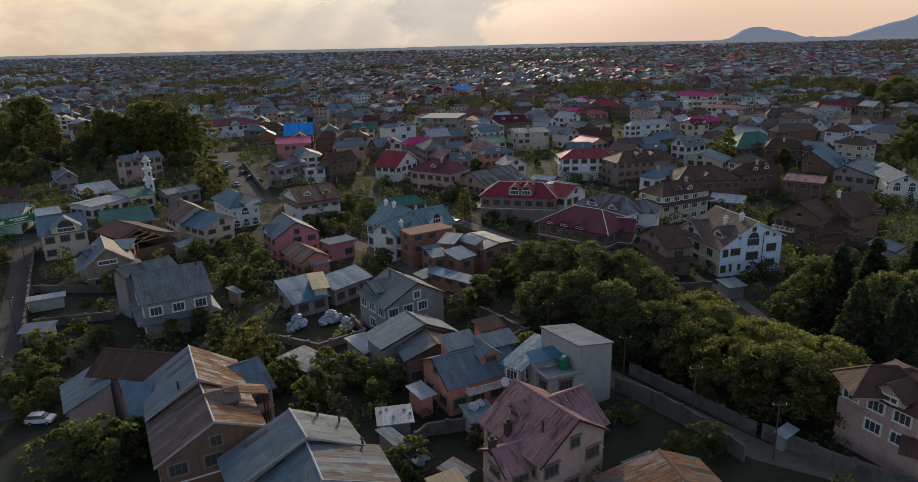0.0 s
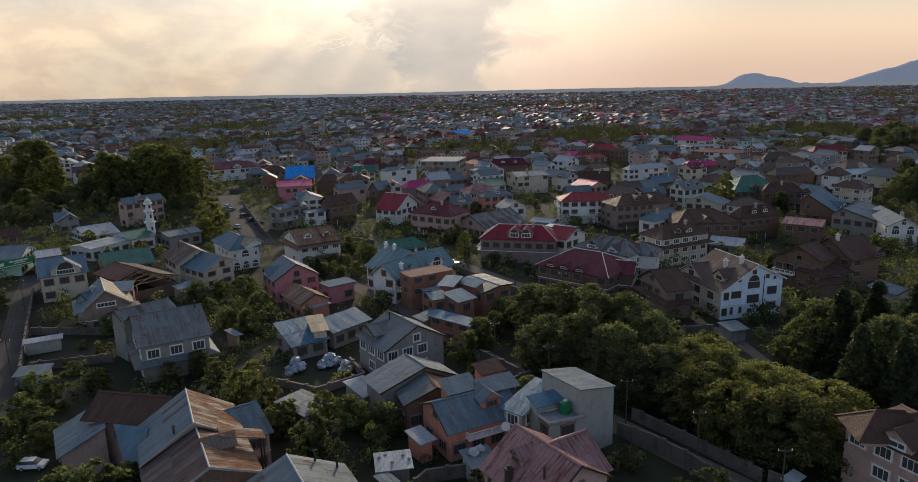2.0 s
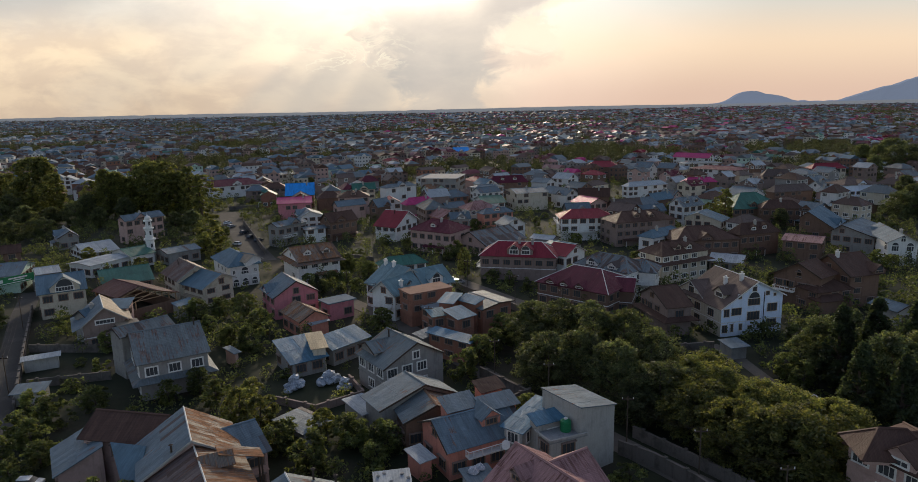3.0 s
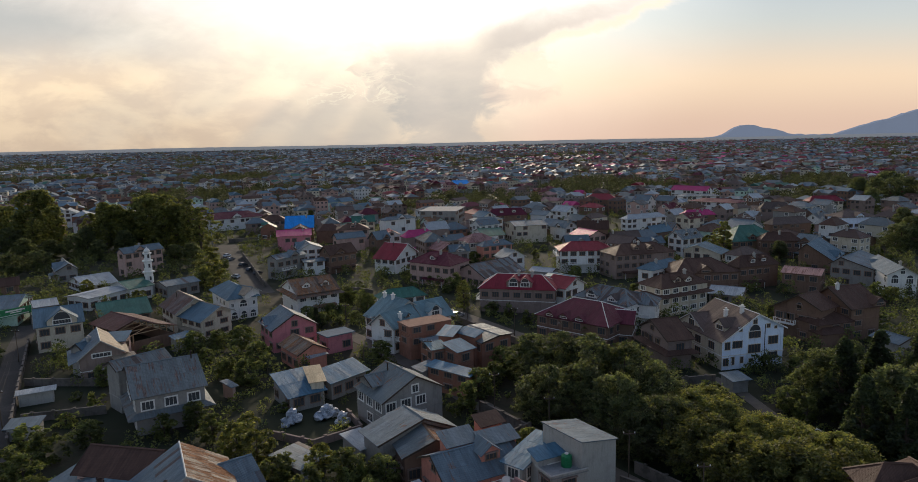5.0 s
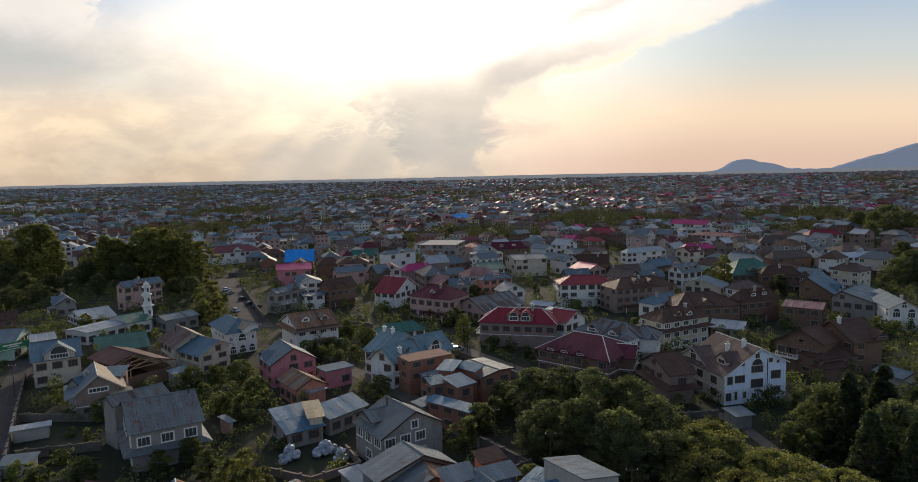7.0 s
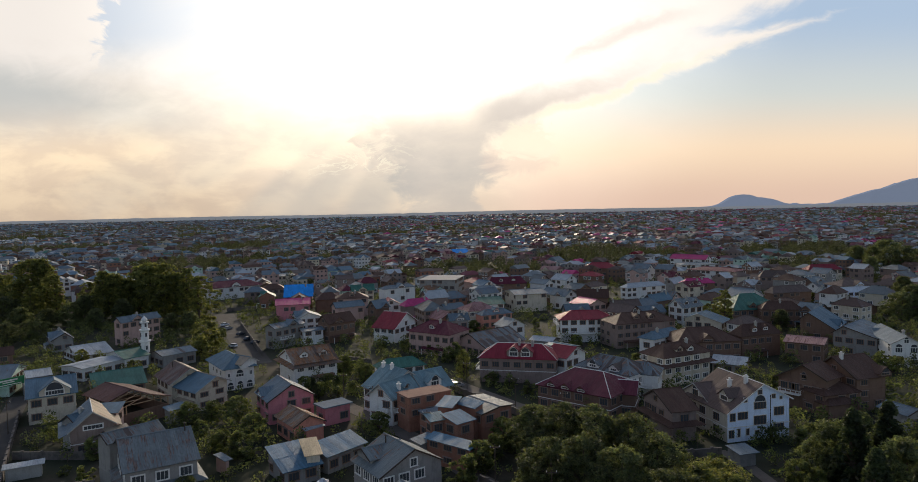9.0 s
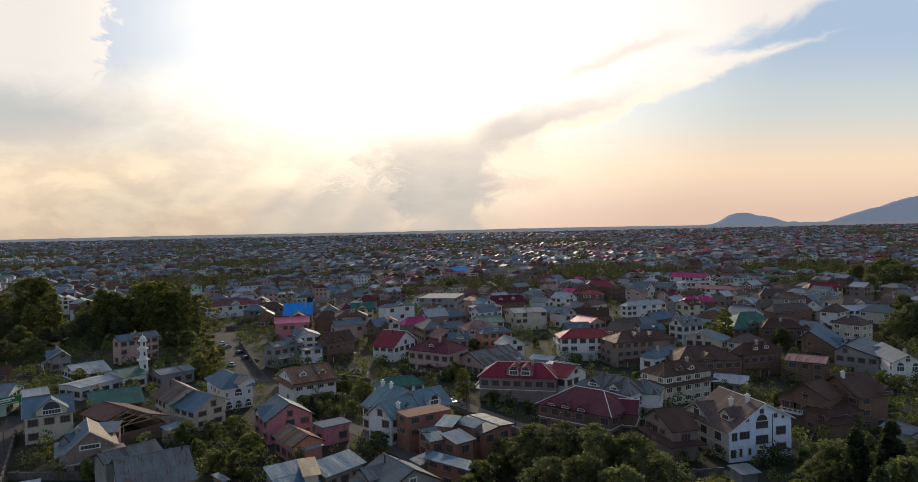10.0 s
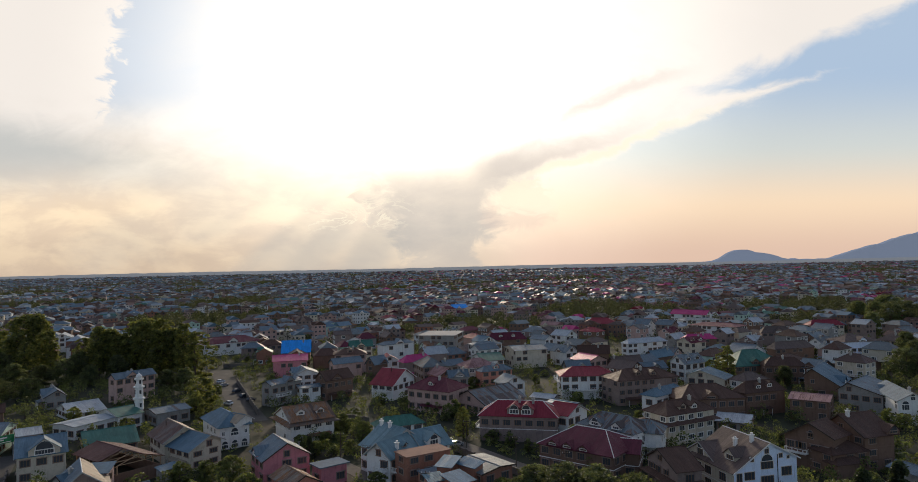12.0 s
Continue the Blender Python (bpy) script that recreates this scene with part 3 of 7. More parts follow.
    if kind != "shed" and floors_here > 1 and (ay + by) < 560:
        ring = [at(s0 - 0.09, t0 - 0.09, 0), at(s1 + 0.09, t0 - 0.09, 0), at(s1 + 0.09, t1 + 0.09, 0), at(s0 - 0.09, t1 + 0.09, 0)]
        for f in range(1, floors_here):
            z = z0 + f * (min(zl, zw, zr) - z0) / floors_here
            part_of("floor_band", Solid().prism([p + Vector((0, 0, z - 0.09)) for p in ring], [p + Vector((0, 0, z + 0.09)) for p in ring]).mesh("floor_band", M_TRIM if trim else WALL[wall]), h)
    if tier:
        w0, z1, z2 = 1.5, tier, tier + 0.75
        outer = [at(s0 - w0, t0 - w0, z1), at(s1 + w0, t0 - w0, z1), at(s1 + w0, t1 + w0, z1), at(s0 - w0, t1 + w0, z1)]
        inner = [at(s0, t0, z2), at(s1, t0, z2), at(s1, t1, z2), at(s0, t1, z2)]
        for i in range(4):
            j = (i + 1) % 4
            slope(h, [outer[i], outer[j], inner[j], inner[i]], front, 0, "skirt_roof")
    if blind:
        return info
    low = min(zl, zw) if kind in ("gable", "hip") else min(zl if kind == "shed" else zr, zr)
    floors = storeys or max(1, round((low - z0) / 3.1))
    high = (low - z0) / floors
    sides = [(at(s0, t1, 0), at(s1, t1, 0), heading), (at(s0, t0, 0), at(s1, t0, 0), heading + 180), (at(s0, t0, 0), at(s0, t1, 0), heading + 90), (at(s1, t0, 0), at(s1, t1, 0), heading - 90)]
    for p, q, angle in sides:
        out = Vector((-math.sin(radians(angle)), math.cos(radians(angle)), 0))
        if out.y > 0.35:
            continue
        run = (q - p).length
        cols = int(run / 2.9)
        if cols < 1:
            continue
        p_far = ay > 300
        rng = random.Random(int(abs(p.x * 13 + q.y * 7 + ax * 3)))
        for f in range(floors):
            for c in range(cols):
                if rng.random() < (0.5 if f == 0 and floors > 1 else 0.15) + (0.3 if p_far else 0.0):
                    continue
                m = p.lerp(q, (c + 0.5) / cols)
                window(h, m.x, m.y, z0 + f * high + 0.95, angle, min(2.0, run / cols - 1.1), min(1.6, high - 1.35), glazing)
    if kind == "gable" and zr - low > 2.4:
        for s_, angle in ((s0, heading + 90), (s1, heading - 90)):
            if -math.cos(radians(angle)) > -0.35:
                m = at(s_, 0, 0)
                window(h, m.x, m.y, low + 0.35, angle, 2.0 if glazing == "trim" else 1.3, min(1.4, (zr - low) * 0.45), "trim arch" if glazing == "trim" else glazing)
    return info


def chimney(h, w, s, f, side="L", tall=1.3, mat=None):
    """On a slope of the wing w: s along the ridge, f down the slope, both 0 to 1."""
    t, z = (w["wl"] * f, w["zr"] + (w["zl"] - w["zr"]) * f) if side == "L" else (-w["wr"] * f, w["zr"] + (w["zw"] - w["zr"]) * f)
    p = w["at"](w["length"] * s, t, z)
    m = Solid().box(-0.35, -0.35, -0.6, 0.35, 0.35, tall).box(-0.48, -0.48, tall, 0.48, 0.48, tall + 0.12).tube(0, 0, tall + 0.12, tall + 0.5, 0.22, 0.28)
    part_of("chimney", m.mesh("chimney", mat or WALL["concrete"]), h, pose(p.x, p.y, p.z, 0, 0, w["heading"]))


def flue(h, w, s, f, side="L", tall=1.3):
    t, z = (w["wl"] * f, w["zr"] + (w["zl"] - w["zr"]) * f) if side == "L" else (-w["wr"] * f, w["zr"] + (w["zw"] - w["zr"]) * f)
    p = w["at"](w["length"] * s, t, z)
    part_of("flue_pipe", Solid().tube(0, 0, -0.3, tall, 0.13, 0.13).tube(0, 0, tall + 0.1, tall + 0.25, 0.3, 0.04).tube(0, 0, tall - 0.05, tall + 0.1, 0.1, 0.1).mesh("flue_pipe", M_DARK), h, pose(p.x, p.y, p.z))


def dormer(h, w, s, f, side="L", wide=2.4, tall=1.5, roof=None, style="wood", wall=None):
    """A gabled dormer whose front stands f down the slope."""
    left = side == "L"
    t, z = (w["wl"] * f, w["zr"] + (w["zl"] - w["zr"]) * f) if left else (-w["wr"] * f, w["zr"] + (w["zw"] - w["zr"]) * f)
    p = w["at"](w["length"] * s, t, z)
    angle = w["heading"] + (0 if left else 180)
    out = Vector((-math.sin(radians(angle)), math.cos(radians(angle)), 0))
    along = Vector((math.cos(radians(angle)), math.sin(radians(angle)), 0))
    fall = (w["zr"] - (w["zl"] if left else w["zw"])) / (w["wl"] if left else w["wr"])
    top, peak = tall, tall + wide * 0.38
    deep_e, deep_p = top / max(0.2, fall), peak / max(0.2, fall)
    up = Vector((0, 0, 1))
    front_wall = [p - along * wide / 2 - up * 0.3, p + along * wide / 2 - up * 0.3, p + along * wide / 2 + up * top, p + up * (peak - 0.1), p - along * wide / 2 + up * top]
    back = min(deep_p, 4.0)
    part_of("dormer_wall", Solid().prism(front_wall, [q - out * min(deep_e, 3.0) for q in front_wall]).mesh("dormer_wall", WALL[wall or w["wall"]]), h)
    ridge = p + up * peak
    for k in (-1, 1):
        e = p + along * k * (wide / 2 + 0.35) + up * (top - 0.25)
        corners = [e + out * 0.4, e - out * min(deep_e, 3.2), ridge - out * back, ridge + out * 0.4]
        slope(h, corners if k < 0 else [corners[1], corners[0], corners[3], corners[2]], ROOF[roof or w["roof"]], 0, "dormer_roof")
    window(h, p.x + out.x * 0.02, p.y + out.y * 0.02, p.z + 0.15, angle, wide * 0.6, tall * 0.75, style)


def balcony(h, w, side, z, deep=1.3, start=0.1, end=0.9):
    """A slab with a railing of uprights along one side of the wing."""
    at, up = w["at"], Vector((0, 0, 1))
    if side in "LR":
        t = w["t1"] if side == "L" else w["t0"]
        run = w["s1"] - w["s0"]
        a, b = at(w["s0"] + run * start, t, z), at(w["s0"] + run * end, t, z)
        a2, b2 = at(w["s0"] + run * start, t + (deep if side == "L" else -deep), z), at(w["s0"] + run * end, t + (deep if side == "L" else -deep), z)
    else:
        s = w["s0"] if side == "A" else w["s1"]
        run = w["t1"] - w["t0"]
        k = -deep if side == "A" else deep
        a, b, a2, b2 = at(s, w["t0"] + run * start, z), at(s, w["t0"] + run * end, z), at(s + k, w["t0"] + run * start, z), at(s + k, w["t0"] + run * end, z)
    part_of("balcony_slab", Solid().prism([a, b, b2, a2], [q + up * 0.18 for q in (a, b, b2, a2)]).mesh("balcony_slab", M_TRIM), h)
    for p, q in ((a, a2), (a2, b2), (b2, b)):
        d = (q - p).normalized()
        n = Vector((-d.y, d.x, 0)) * 0.05
        part_of("balcony_rail", Solid().prism([p - n + up * 1.05, q - n + up * 1.05, q + n + up * 1.05, p + n + up * 1.05], [v + up * 0.1 for v in (p - n + up * 1.05, q - n + up * 1.05, q + n + up * 1.05, p + n + up * 1.05)]).mesh("balcony_rail", M_TRIM), h)
        post = Solid().box(-0.07, -0.07, 0.18, 0.07, 0.07, 1.05).mesh("baluster", M_TRIM)
        for i in range(max(2, round((q - p).length / 1.3))):
            v = p.lerp(q, (i + 0.5) / max(2, round((q - p).length / 1.3)))
            part_of("baluster", post, h, pose(v.x, v.y, v.z))



def porch(h, w, side, s0=0.2, s1=0.7, z=2.7, deep=1.9):
    """A lean-to roof on posts along one side."""
    at, run = w["at"], w["s1"] - w["s0"]
    t = w["t1"] if side == "L" else w["t0"]
    k = 1 if side == "L" else -1
    a, b = w["s0"] + run * s0, w["s0"] + run * s1
    slope(h, [at(a, t + k * deep, z - 0.5), at(b, t + k * deep, z - 0.5), at(b, t + k * 0.02, z), at(a, t + k * 0.02, z)], ROOF[w["roof"]], 0, "porch_roof", 0.06)
    post = Solid().box(-0.09, -0.09, 0, 0.09, 0.09, z - 0.55).mesh("porch_post", M_TRIM)
    for i in range(3):
        p = at(a + (b - a) * (0.06 + 0.44 * i), t + k * (deep - 0.25), 0)
        part_of("porch_post", post, h, pose(p.x, p.y, 0))


def kick(h, w, side, deep=1.3, drop=0.4, roof=None):
    """The flared foot of a roof: a flatter strip beyond the eave."""
    at = w["at"]
    t, z, k = (w["wl"], w["zl"], 1) if side == "L" else (-w["wr"], w["zw"], -1)
    slope(h, [at(0, t + k * deep, z - drop), at(w["length"], t + k * deep, z - drop), at(w["length"], t - k * 0.1, z + 0.03), at(0, t - k * 0.1, z + 0.03)], ROOF[roof or w["roof"]], 0, "eave_roof", 0.07)


def parapet(h, points, z, high=0.35, mat=None):
    """A low upstand along the edge of a flat roof."""
    o = Vector((h.location.x, h.location.y, 0))
    pts = [Vector((x, y, z)) - o for x, y in points]
    for a, b in zip(pts, pts[1:]):
        n = Vector((a.y - b.y, b.x - a.x, 0)).normalized() * 0.14
        ring = [a - n, b - n, b + n, a + n]
        part_of("parapet", Solid().prism(ring, [p + Vector((0, 0, high)) for p in ring]).mesh("parapet", mat or WALL["concrete"]), h)


def detail(h, w, seed):
    """The small things that these houses have: chimneys, dormers or a front gable, a porch, a balcony."""
    rng = random.Random(seed)
    side = "L" if math.cos(radians(w["heading"])) < 0 else "R"
    steep = (w["zr"] - min(w["zl"], w["zw"])) / max(w["wl"], w["wr"])
    if w["length"] > 5 and steep > 0.28:
        pick = rng.random()
        if pick < 0.45:
            dormer(h, w, rng.uniform(0.35, 0.65), 0.97, side, rng.uniform(3.6, 4.8), 0.7, style=rng.choice(("wood", "white")))
        elif pick < 0.6:
            for s in ((0.3, 0.72) if w["length"] > 9 else (0.5,)):
                dormer(h, w, s, rng.uniform(0.6, 0.75), side, 2.4, 1.0, style=rng.choice(("wood", "white")))
    if rng.random() < 0.5:
        chimney(h, w, rng.uniform(0.1, 0.9), 0.18, side, 1.1)
    if rng.random() < 0.45:
        porch(h, w, side, *rng.choice(((0.1, 0.6), (0.35, 0.9), (0.05, 0.95))))
    if rng.random() < 0.15 and min(w["zl"], w["zw"]) > 5.5:
        balcony(h, w, side, 3.1, 1.2, 0.15, 0.6)


def open_frame(h, ax, ay, bx, by, zr, half, ze, roof):
    """An unfinished house: low brick walls, posts and rafters, and a sheet roof over part of it."""
    o = Vector((h.location.x, h.location.y, 0))
    a, b = Vector((ax, ay, 0)) - o, Vector((bx, by, 0)) - o
    d = (b - a).normalized()
    left = Vector((-d.y, d.x, 0))
    length = (b - a).length
    HOUSES.append((((ax + bx) / 2, (ay + by) / 2), max(length, 2 * half) / 2))

    def at(s, t, z):
        return a + d * s + left * t + Vector((0, 0, z))

    for t in (-half, half):
        e0, e1 = (0.0, length) if t > 0 else (0.0, length * 0.62)
        slope(h, [at(e0, t, ze), at(e1, t, ze), at(e1, 0, zr), at(e0, 0, zr)], ROOF[roof], 1)
    ridge_cap(h, at(0, 0, zr), at(length, 0, zr), ROOF[roof])
    for t0, t1, s0, s1, z in ((-half + 0.7, -half + 1.0, 0.6, length - 0.6, 2.9), (half - 1.0, half - 0.7, 0.6, length - 0.6, 2.9), (-half + 1.0, half - 1.0, 0.6, 0.9, 4.2), (-half + 1.0, half - 1.0, length - 0.9, length - 0.6, 3.2)):
        ring = [at(s0, t0, 0), at(s1, t0, 0), at(s1, t1, 0), at(s0, t1, 0)]
        part_of("wall", Solid().prism(ring, [p + Vector((0, 0, z)) for p in ring]).mesh("wall", WALL["brown"]), h)
    post = Solid().box(-0.1, -0.1, 0, 0.1, 0.1, ze + 0.15).mesh("post", M_TIMBER)
    for i in range(7):
        s_ = 0.75 + i * (length - 1.5) / 6
        for t in (-half + 0.85, half - 0.85):
            p = at(s_, t, 0)
            part_of("post", post, h, pose(p.x, p.y, 0))
        for k in (-1, 1):
            p, q, e = at(s_, k * half, ze - 0.12), at(s_, 0, zr - 0.12), d * 0.07
            drop = Vector((0, 0, -0.16))
            part_of("rafter", Solid().prism([p - e, q - e, q - e + drop, p - e + drop], [p + e, q + e, q + e + drop, p + e + drop]).mesh("rafter", M_TIMBER), h)
        p, q, e = at(s_, -half + 0.8, ze), at(s_, half - 0.8, ze), d * 0.06
        part_of("tie_beam", Solid().prism([p - e, q - e, q + e, p + e], [v + Vector((0, 0, 0.16)) for v in (p - e, q - e, q + e, p + e)]).mesh("tie_beam", M_TIMBER), h)


# ---- the houses near the camera ----
h = house(-39.68, 88.13, "large house with rusty corrugated roofs and pink plaster")
w = wing(h, -38.79, 91.6, -33.82, 81.74, 10.6, 6.06, 6.9, 6.56, 6.5, "rusty", "rose", sheets=2, roof_back='tin', trim=True)
flue(h, w, 0.9, 0.35, "R", 0.9)
w = wing(h, -34.16, 82.86, -28.75, 73.09, 9.7, 5.7, 7.4, 6.8, 6.0, "rusty", "brown", sheets=2, roof_back='worn', trim=True)
# the blue tin valley between the main gable and the brown wing
slope(h, [Vector(c) - h.location for c in ((-43.49, 82.44, 5.00), (-40.87, 81.06, 5.20), (-41.43, 85.62, 8.00), (-47.51, 88.51, 7.00))], ROOF["blue_tin"], 2, "valley_roof")
# a long raised dormer, open underneath, over the rusty slope
dormer(h, w, 0.42, 0.62, "L", 2.6, 0.9, "rusty")
p, q = w["at"](2.6, 2.2, 10.1), w["at"](5.4, 2.2, 10.1)
slope(h, [w["at"](3.0, 7.4, 8.5), w["at"](5.6, 7.4, 8.5), q, p], ROOF["rusty"], 1, "canopy_roof", 0.06)
for s_ in (3.3, 5.3):
    p = w["at"](s_, 7.1, 0)
    part_of("canopy_post", Solid().box(-0.09, -0.09, 0, 0.09, 0.09, 8.5).mesh("canopy_post", M_DARK), h, pose(p.x, p.y, 0))
w = wing(h, -52.59, 94.75, -41.19, 92.41, 9, 4.14, 6.5, 4.14, 6.5, "brown", "rose", sheets=2)
w = wing(h, -48.82, 88.64, -53.91, 96.49, 6.5, 6.1, 3.8, 0, 6.5, "tin", "rose", kind='shed', sheets=2)
w = wing(h, -29.61, 92.91, -35.27, 88.34, 8, 5.48, 5.5, 5.48, 5.5, "tin", "rose", sheets=2)
h = house(-17.58, 69.44, "long house under a striped grey and brown tin roof")
w = wing(h, -20.92, 75.72, -17.53, 69.68, 9.7, 6.78, 6.35, 8.6, 5.9, "grey_tin", "grey", sheets=2, roof_back='striped_blue', trim=True)
flue(h, w, 0.1, 0.45, "L")
flue(h, w, 0.2, 0.8, "L")
flue(h, w, 0.98, 0.92, "L", 0.7)
w = wing(h, -17.9, 70.4, -14.6, 63.3, 8.9, 8.2, 5.9, 7.6, 5.0, "striped", "grey", sheets=2, roof_back='striped_blue', trim=True)
h = house(8.71, 76.13, "pink-roofed house with plastered gable and dormer")
w = wing(h, 5.58, 81.37, 12.09, 71.73, 10, 4.83, 7, 5.57, 6, "pink", "rose", sheets=2)
dormer(h, w, 0.35, 0.55, "R", 2.2, 1.1)
chimney(h, w, 0.42, 0.85, "R", 1.4, M_DARK)
flue(h, w, 0.75, 0.5, "R")
w = wing(h, 9, 77.1, 14.12, 80.48, 9.6, 4.66, 6.5, 4.66, 6.5, "pink", "rose", sheets=2, blind=True)
w = wing(h, 2.27, 71.14, 9.19, 74.94, 6.8, 3.2, 5, 3.2, 5, "pink", "rose", sheets=2)
chimney(h, w, 0.05, 0.1, "L", 1.2, M_DARK)
h = house(10.31, 91.94, "tall plain concrete house with a flat tin roof")
w = wing(h, 10.44, 96.86, 15.09, 89.97, 10.2, 6.8, 8.9, 0, 10.2, "tin", "concrete", kind='shed', blind=True, over=0.25, sheets=2)
w = wing(h, 9.9, 89.7, 15.2, 92.0, 6.3, 1.6, 6.3, 2.0, 6.3, "concrete", "concrete", kind='flat', over=0.2)
parapet(h, ((9.0, 91.2), (10.7, 87.9), (16.0, 90.2)), 6.3, 0.3)
w = wing(h, 13.6, 95.3, 8.0, 92.6, 8.2, 2.6, 7.5, 0, 8.2, "azure_tin", "concrete", kind='shed', sheets=2, glazing="white")
w = wing(h, 13.1, 97.6, 10.0, 100.2, 7.6, 9.0, 6.1, 0, 7.6, "azure_tin", "concrete", kind='shed', sheets=2, glazing="white")
h = house(-0.04, 97.94, "orange-walled house under stepped blue tin roofs")
w = wing(h, -5.24, 93.12, 6.31, 99.38, 7.2, 4.64, 5.0, 4.9, 4.4, "tin", "salmon", sheets=2)
wing(h, 0.2, 100.75, -4.6, 98.3, 8.3, 3.6, 7.2, 0, 8.3, "pale_tin", "salmon", kind="shed", sheets=2, blind=True)
wing(h, 6.3, 101.5, 0.8, 98.7, 8.0, 3.2, 7.0, 0, 8.0, "pale_tin", "salmon", kind="shed", sheets=2, blind=True)
dormer(h, w, 0.62, 0.55, "R", 3.0, 1.3)
balcony(h, w, "R", 3.0, 1.2, 0.2, 0.9)
w = wing(h, 4.4, 104.8, 0.5, 102.6, 8.9, 3.0, 8.0, 0, 8.9, "brown", "salmon", kind="shed", sheets=2, blind=True)
h = house(-7.2, 106.3, "long house with pale tin roof and tan gable end")
w = wing(h, -10.4, 110.5, -6.6, 104.7, 7.5, 6.4, 4.4, 8.1, 5.2, "pale_tin", "grey", sheets=2, over=0.7)
w = wing(h, -7.3, 106.3, -4.6, 99.2, 6.6, 4.6, 4.4, 5.3, 4.6, "rusty", "brown", sheets=2, roof_back="grey_tin")
h = house(-13.6, 123.28, "grey plastered gabled house with white windows")
w = wing(h, -15.1, 127.6, -8.75, 118.8, 9.3, 6.2, 5.9, 7.0, 5.9, "grey_tin", "grey", glazing='white')
flue(h, w, 0.3, 0.2, "R")
w = wing(h, -18.34, 121.54, -11.9, 126.04, 8.6, 3.2, 7.3, 3.2, 7.3, "grey_tin", "grey", blind=True)
h = house(-30.78, 135.61, "low long house with blue tin roof")
wing(h, -32.06, 137.30, -38.57, 132.72, 5.3, 9.52, 3.1, 0, 5.3, "azure_tin", "grey", kind="shed", over=0.7)
wing(h, -23.80, 142.50, -30.48, 134.35, 5.2, 5.4, 3.6, 0, 5.2, "azure_tin", "grey", kind="shed", over=0.7)
h = house(-40.68, 161.95, "pink-painted gabled house with tin roof")
w = wing(h, -47.41, 174.6, -41.27, 164.69, 9, 5.97, 5.5, 5.97, 5.5, "tin", "pink")
detail(h, w, 41)
w = wing(h, -40.38, 158.66, -33.68, 149.86, 6, 3.88, 4, 3.88, 4, "rusty", "salmon")
h = house(-14.84, 176.92, "white house under a many-gabled pale blue roof")
w = wing(h, -20.9, 177.9, -13.9, 169.6, 10.6, 6.0, 6.6, 7.0, 6.0, "teal", "white", glazing="wood")
chimney(h, w, 0.12, 0.12, "R", 1.1, M_TRIM)
chimney(h, w, 0.45, 0.1, "R", 1.1, M_TRIM)
w = wing(h, -20.2, 161.0, -13.7, 170.4, 9.6, 4.4, 6.2, 4.2, 6.2, "teal", "white", over=0.8)
chimney(h, w, 0.4, 0.55, "R", 1.2, M_TRIM)
dormer(h, w, 0.62, 0.62, "R", 1.5, 0.7)
balcony(h, w, "R", 3.2, 1.5, 0.05, 0.6)
balcony(h, w, "A", 3.2, 1.2, 0.1, 0.6)
w = wing(h, -13.4, 171.2, -6.0, 177.1, 9.7, 5.2, 6.2, 5.4, 6.0, "teal", "white", over=0.8)
dormer(h, w, 0.42, 0.85, "R", 4.0, 1.5, style="white arch")
w = wing(h, -20.66, 182.76, -13.99, 185.77, 10.6, 3.2, 8.6, 3.2, 8.6, "green", "white", kind='hip')
h = house(-1.59, 157.52, "orange brick house with staggered tin sheds")
wing(h, -12.9, 154.9, -3.2, 161.0, 8.0, 6.0, 8.0, 0.2, 8.0, "brick_top", "brick", kind='flat', over=0.25)
w = wing(h, -10.4, 153.2, -1.2, 158.9, 5.6, 0.3, 5.6, 7.6, 5.6, "slate", "brick", kind='flat', over=0.25)
wing(h, -0.7, 153.6, -4.6, 155.0, 8.4, 6.2, 7.6, 0, 8.4, "azure_tin", "brick", kind='shed', sheets=1, blind=True)
wing(h, -1.2, 147.2, -5.3, 143.7, 7.6, 5.4, 6.6, 0, 7.6, "azure_tin", "brick", kind='shed', sheets=1)
wing(h, -5.3, 146.6, -8.9, 144.8, 7.4, 3.6, 6.6, 0, 7.4, "teal", "brick", kind='shed', sheets=1)
wing(h, 4.1, 149.5, -0.2, 153.9, 8.3, 3.0, 7.4, 0, 8.3, "azure_tin", "brick", kind='shed', sheets=1, blind=True)
wing(h, 0.8, 158.6, 7.4, 149.6, 7.2, 4.2, 6.9, 5.0, 6.4, "grey_tin", "brick")
h = house(-3.62, 135.9, "small brick annexe under blue tin")
w = wing(h, 2.6, 132.2, -6.5, 139.7, 5.4, 3.2, 4.9, 0, 5.4, "azure_tin", "brick", kind='shed', sheets=1)
h = house(-60.29, 129.55, "grey three-storey house with patched tin roof")
w = wing(h, -61.95, 123.33, -51.31, 129.99, 10.5, 8.5, 6.9, 8.5, 6.9, "patched", "grey", glazing="white", tier=3.4)
flue(h, w, 0.9, 0.1, "R")
w = wing(h, -67.52, 128.39, -60.41, 136.5, 9.8, 3.2, 8.5, 3.2, 8.5, "patched", "grey", blind=True)
h = house(-81.27, 150.01, "house with steep flared tin gable")
w = wing(h, -84.82, 156.2, -78.05, 145.1, 9, 4.4, 5.9, 4.8, 5.2, "tan_lit", "taupe", roof_back="tin", blind=True, trim=True)
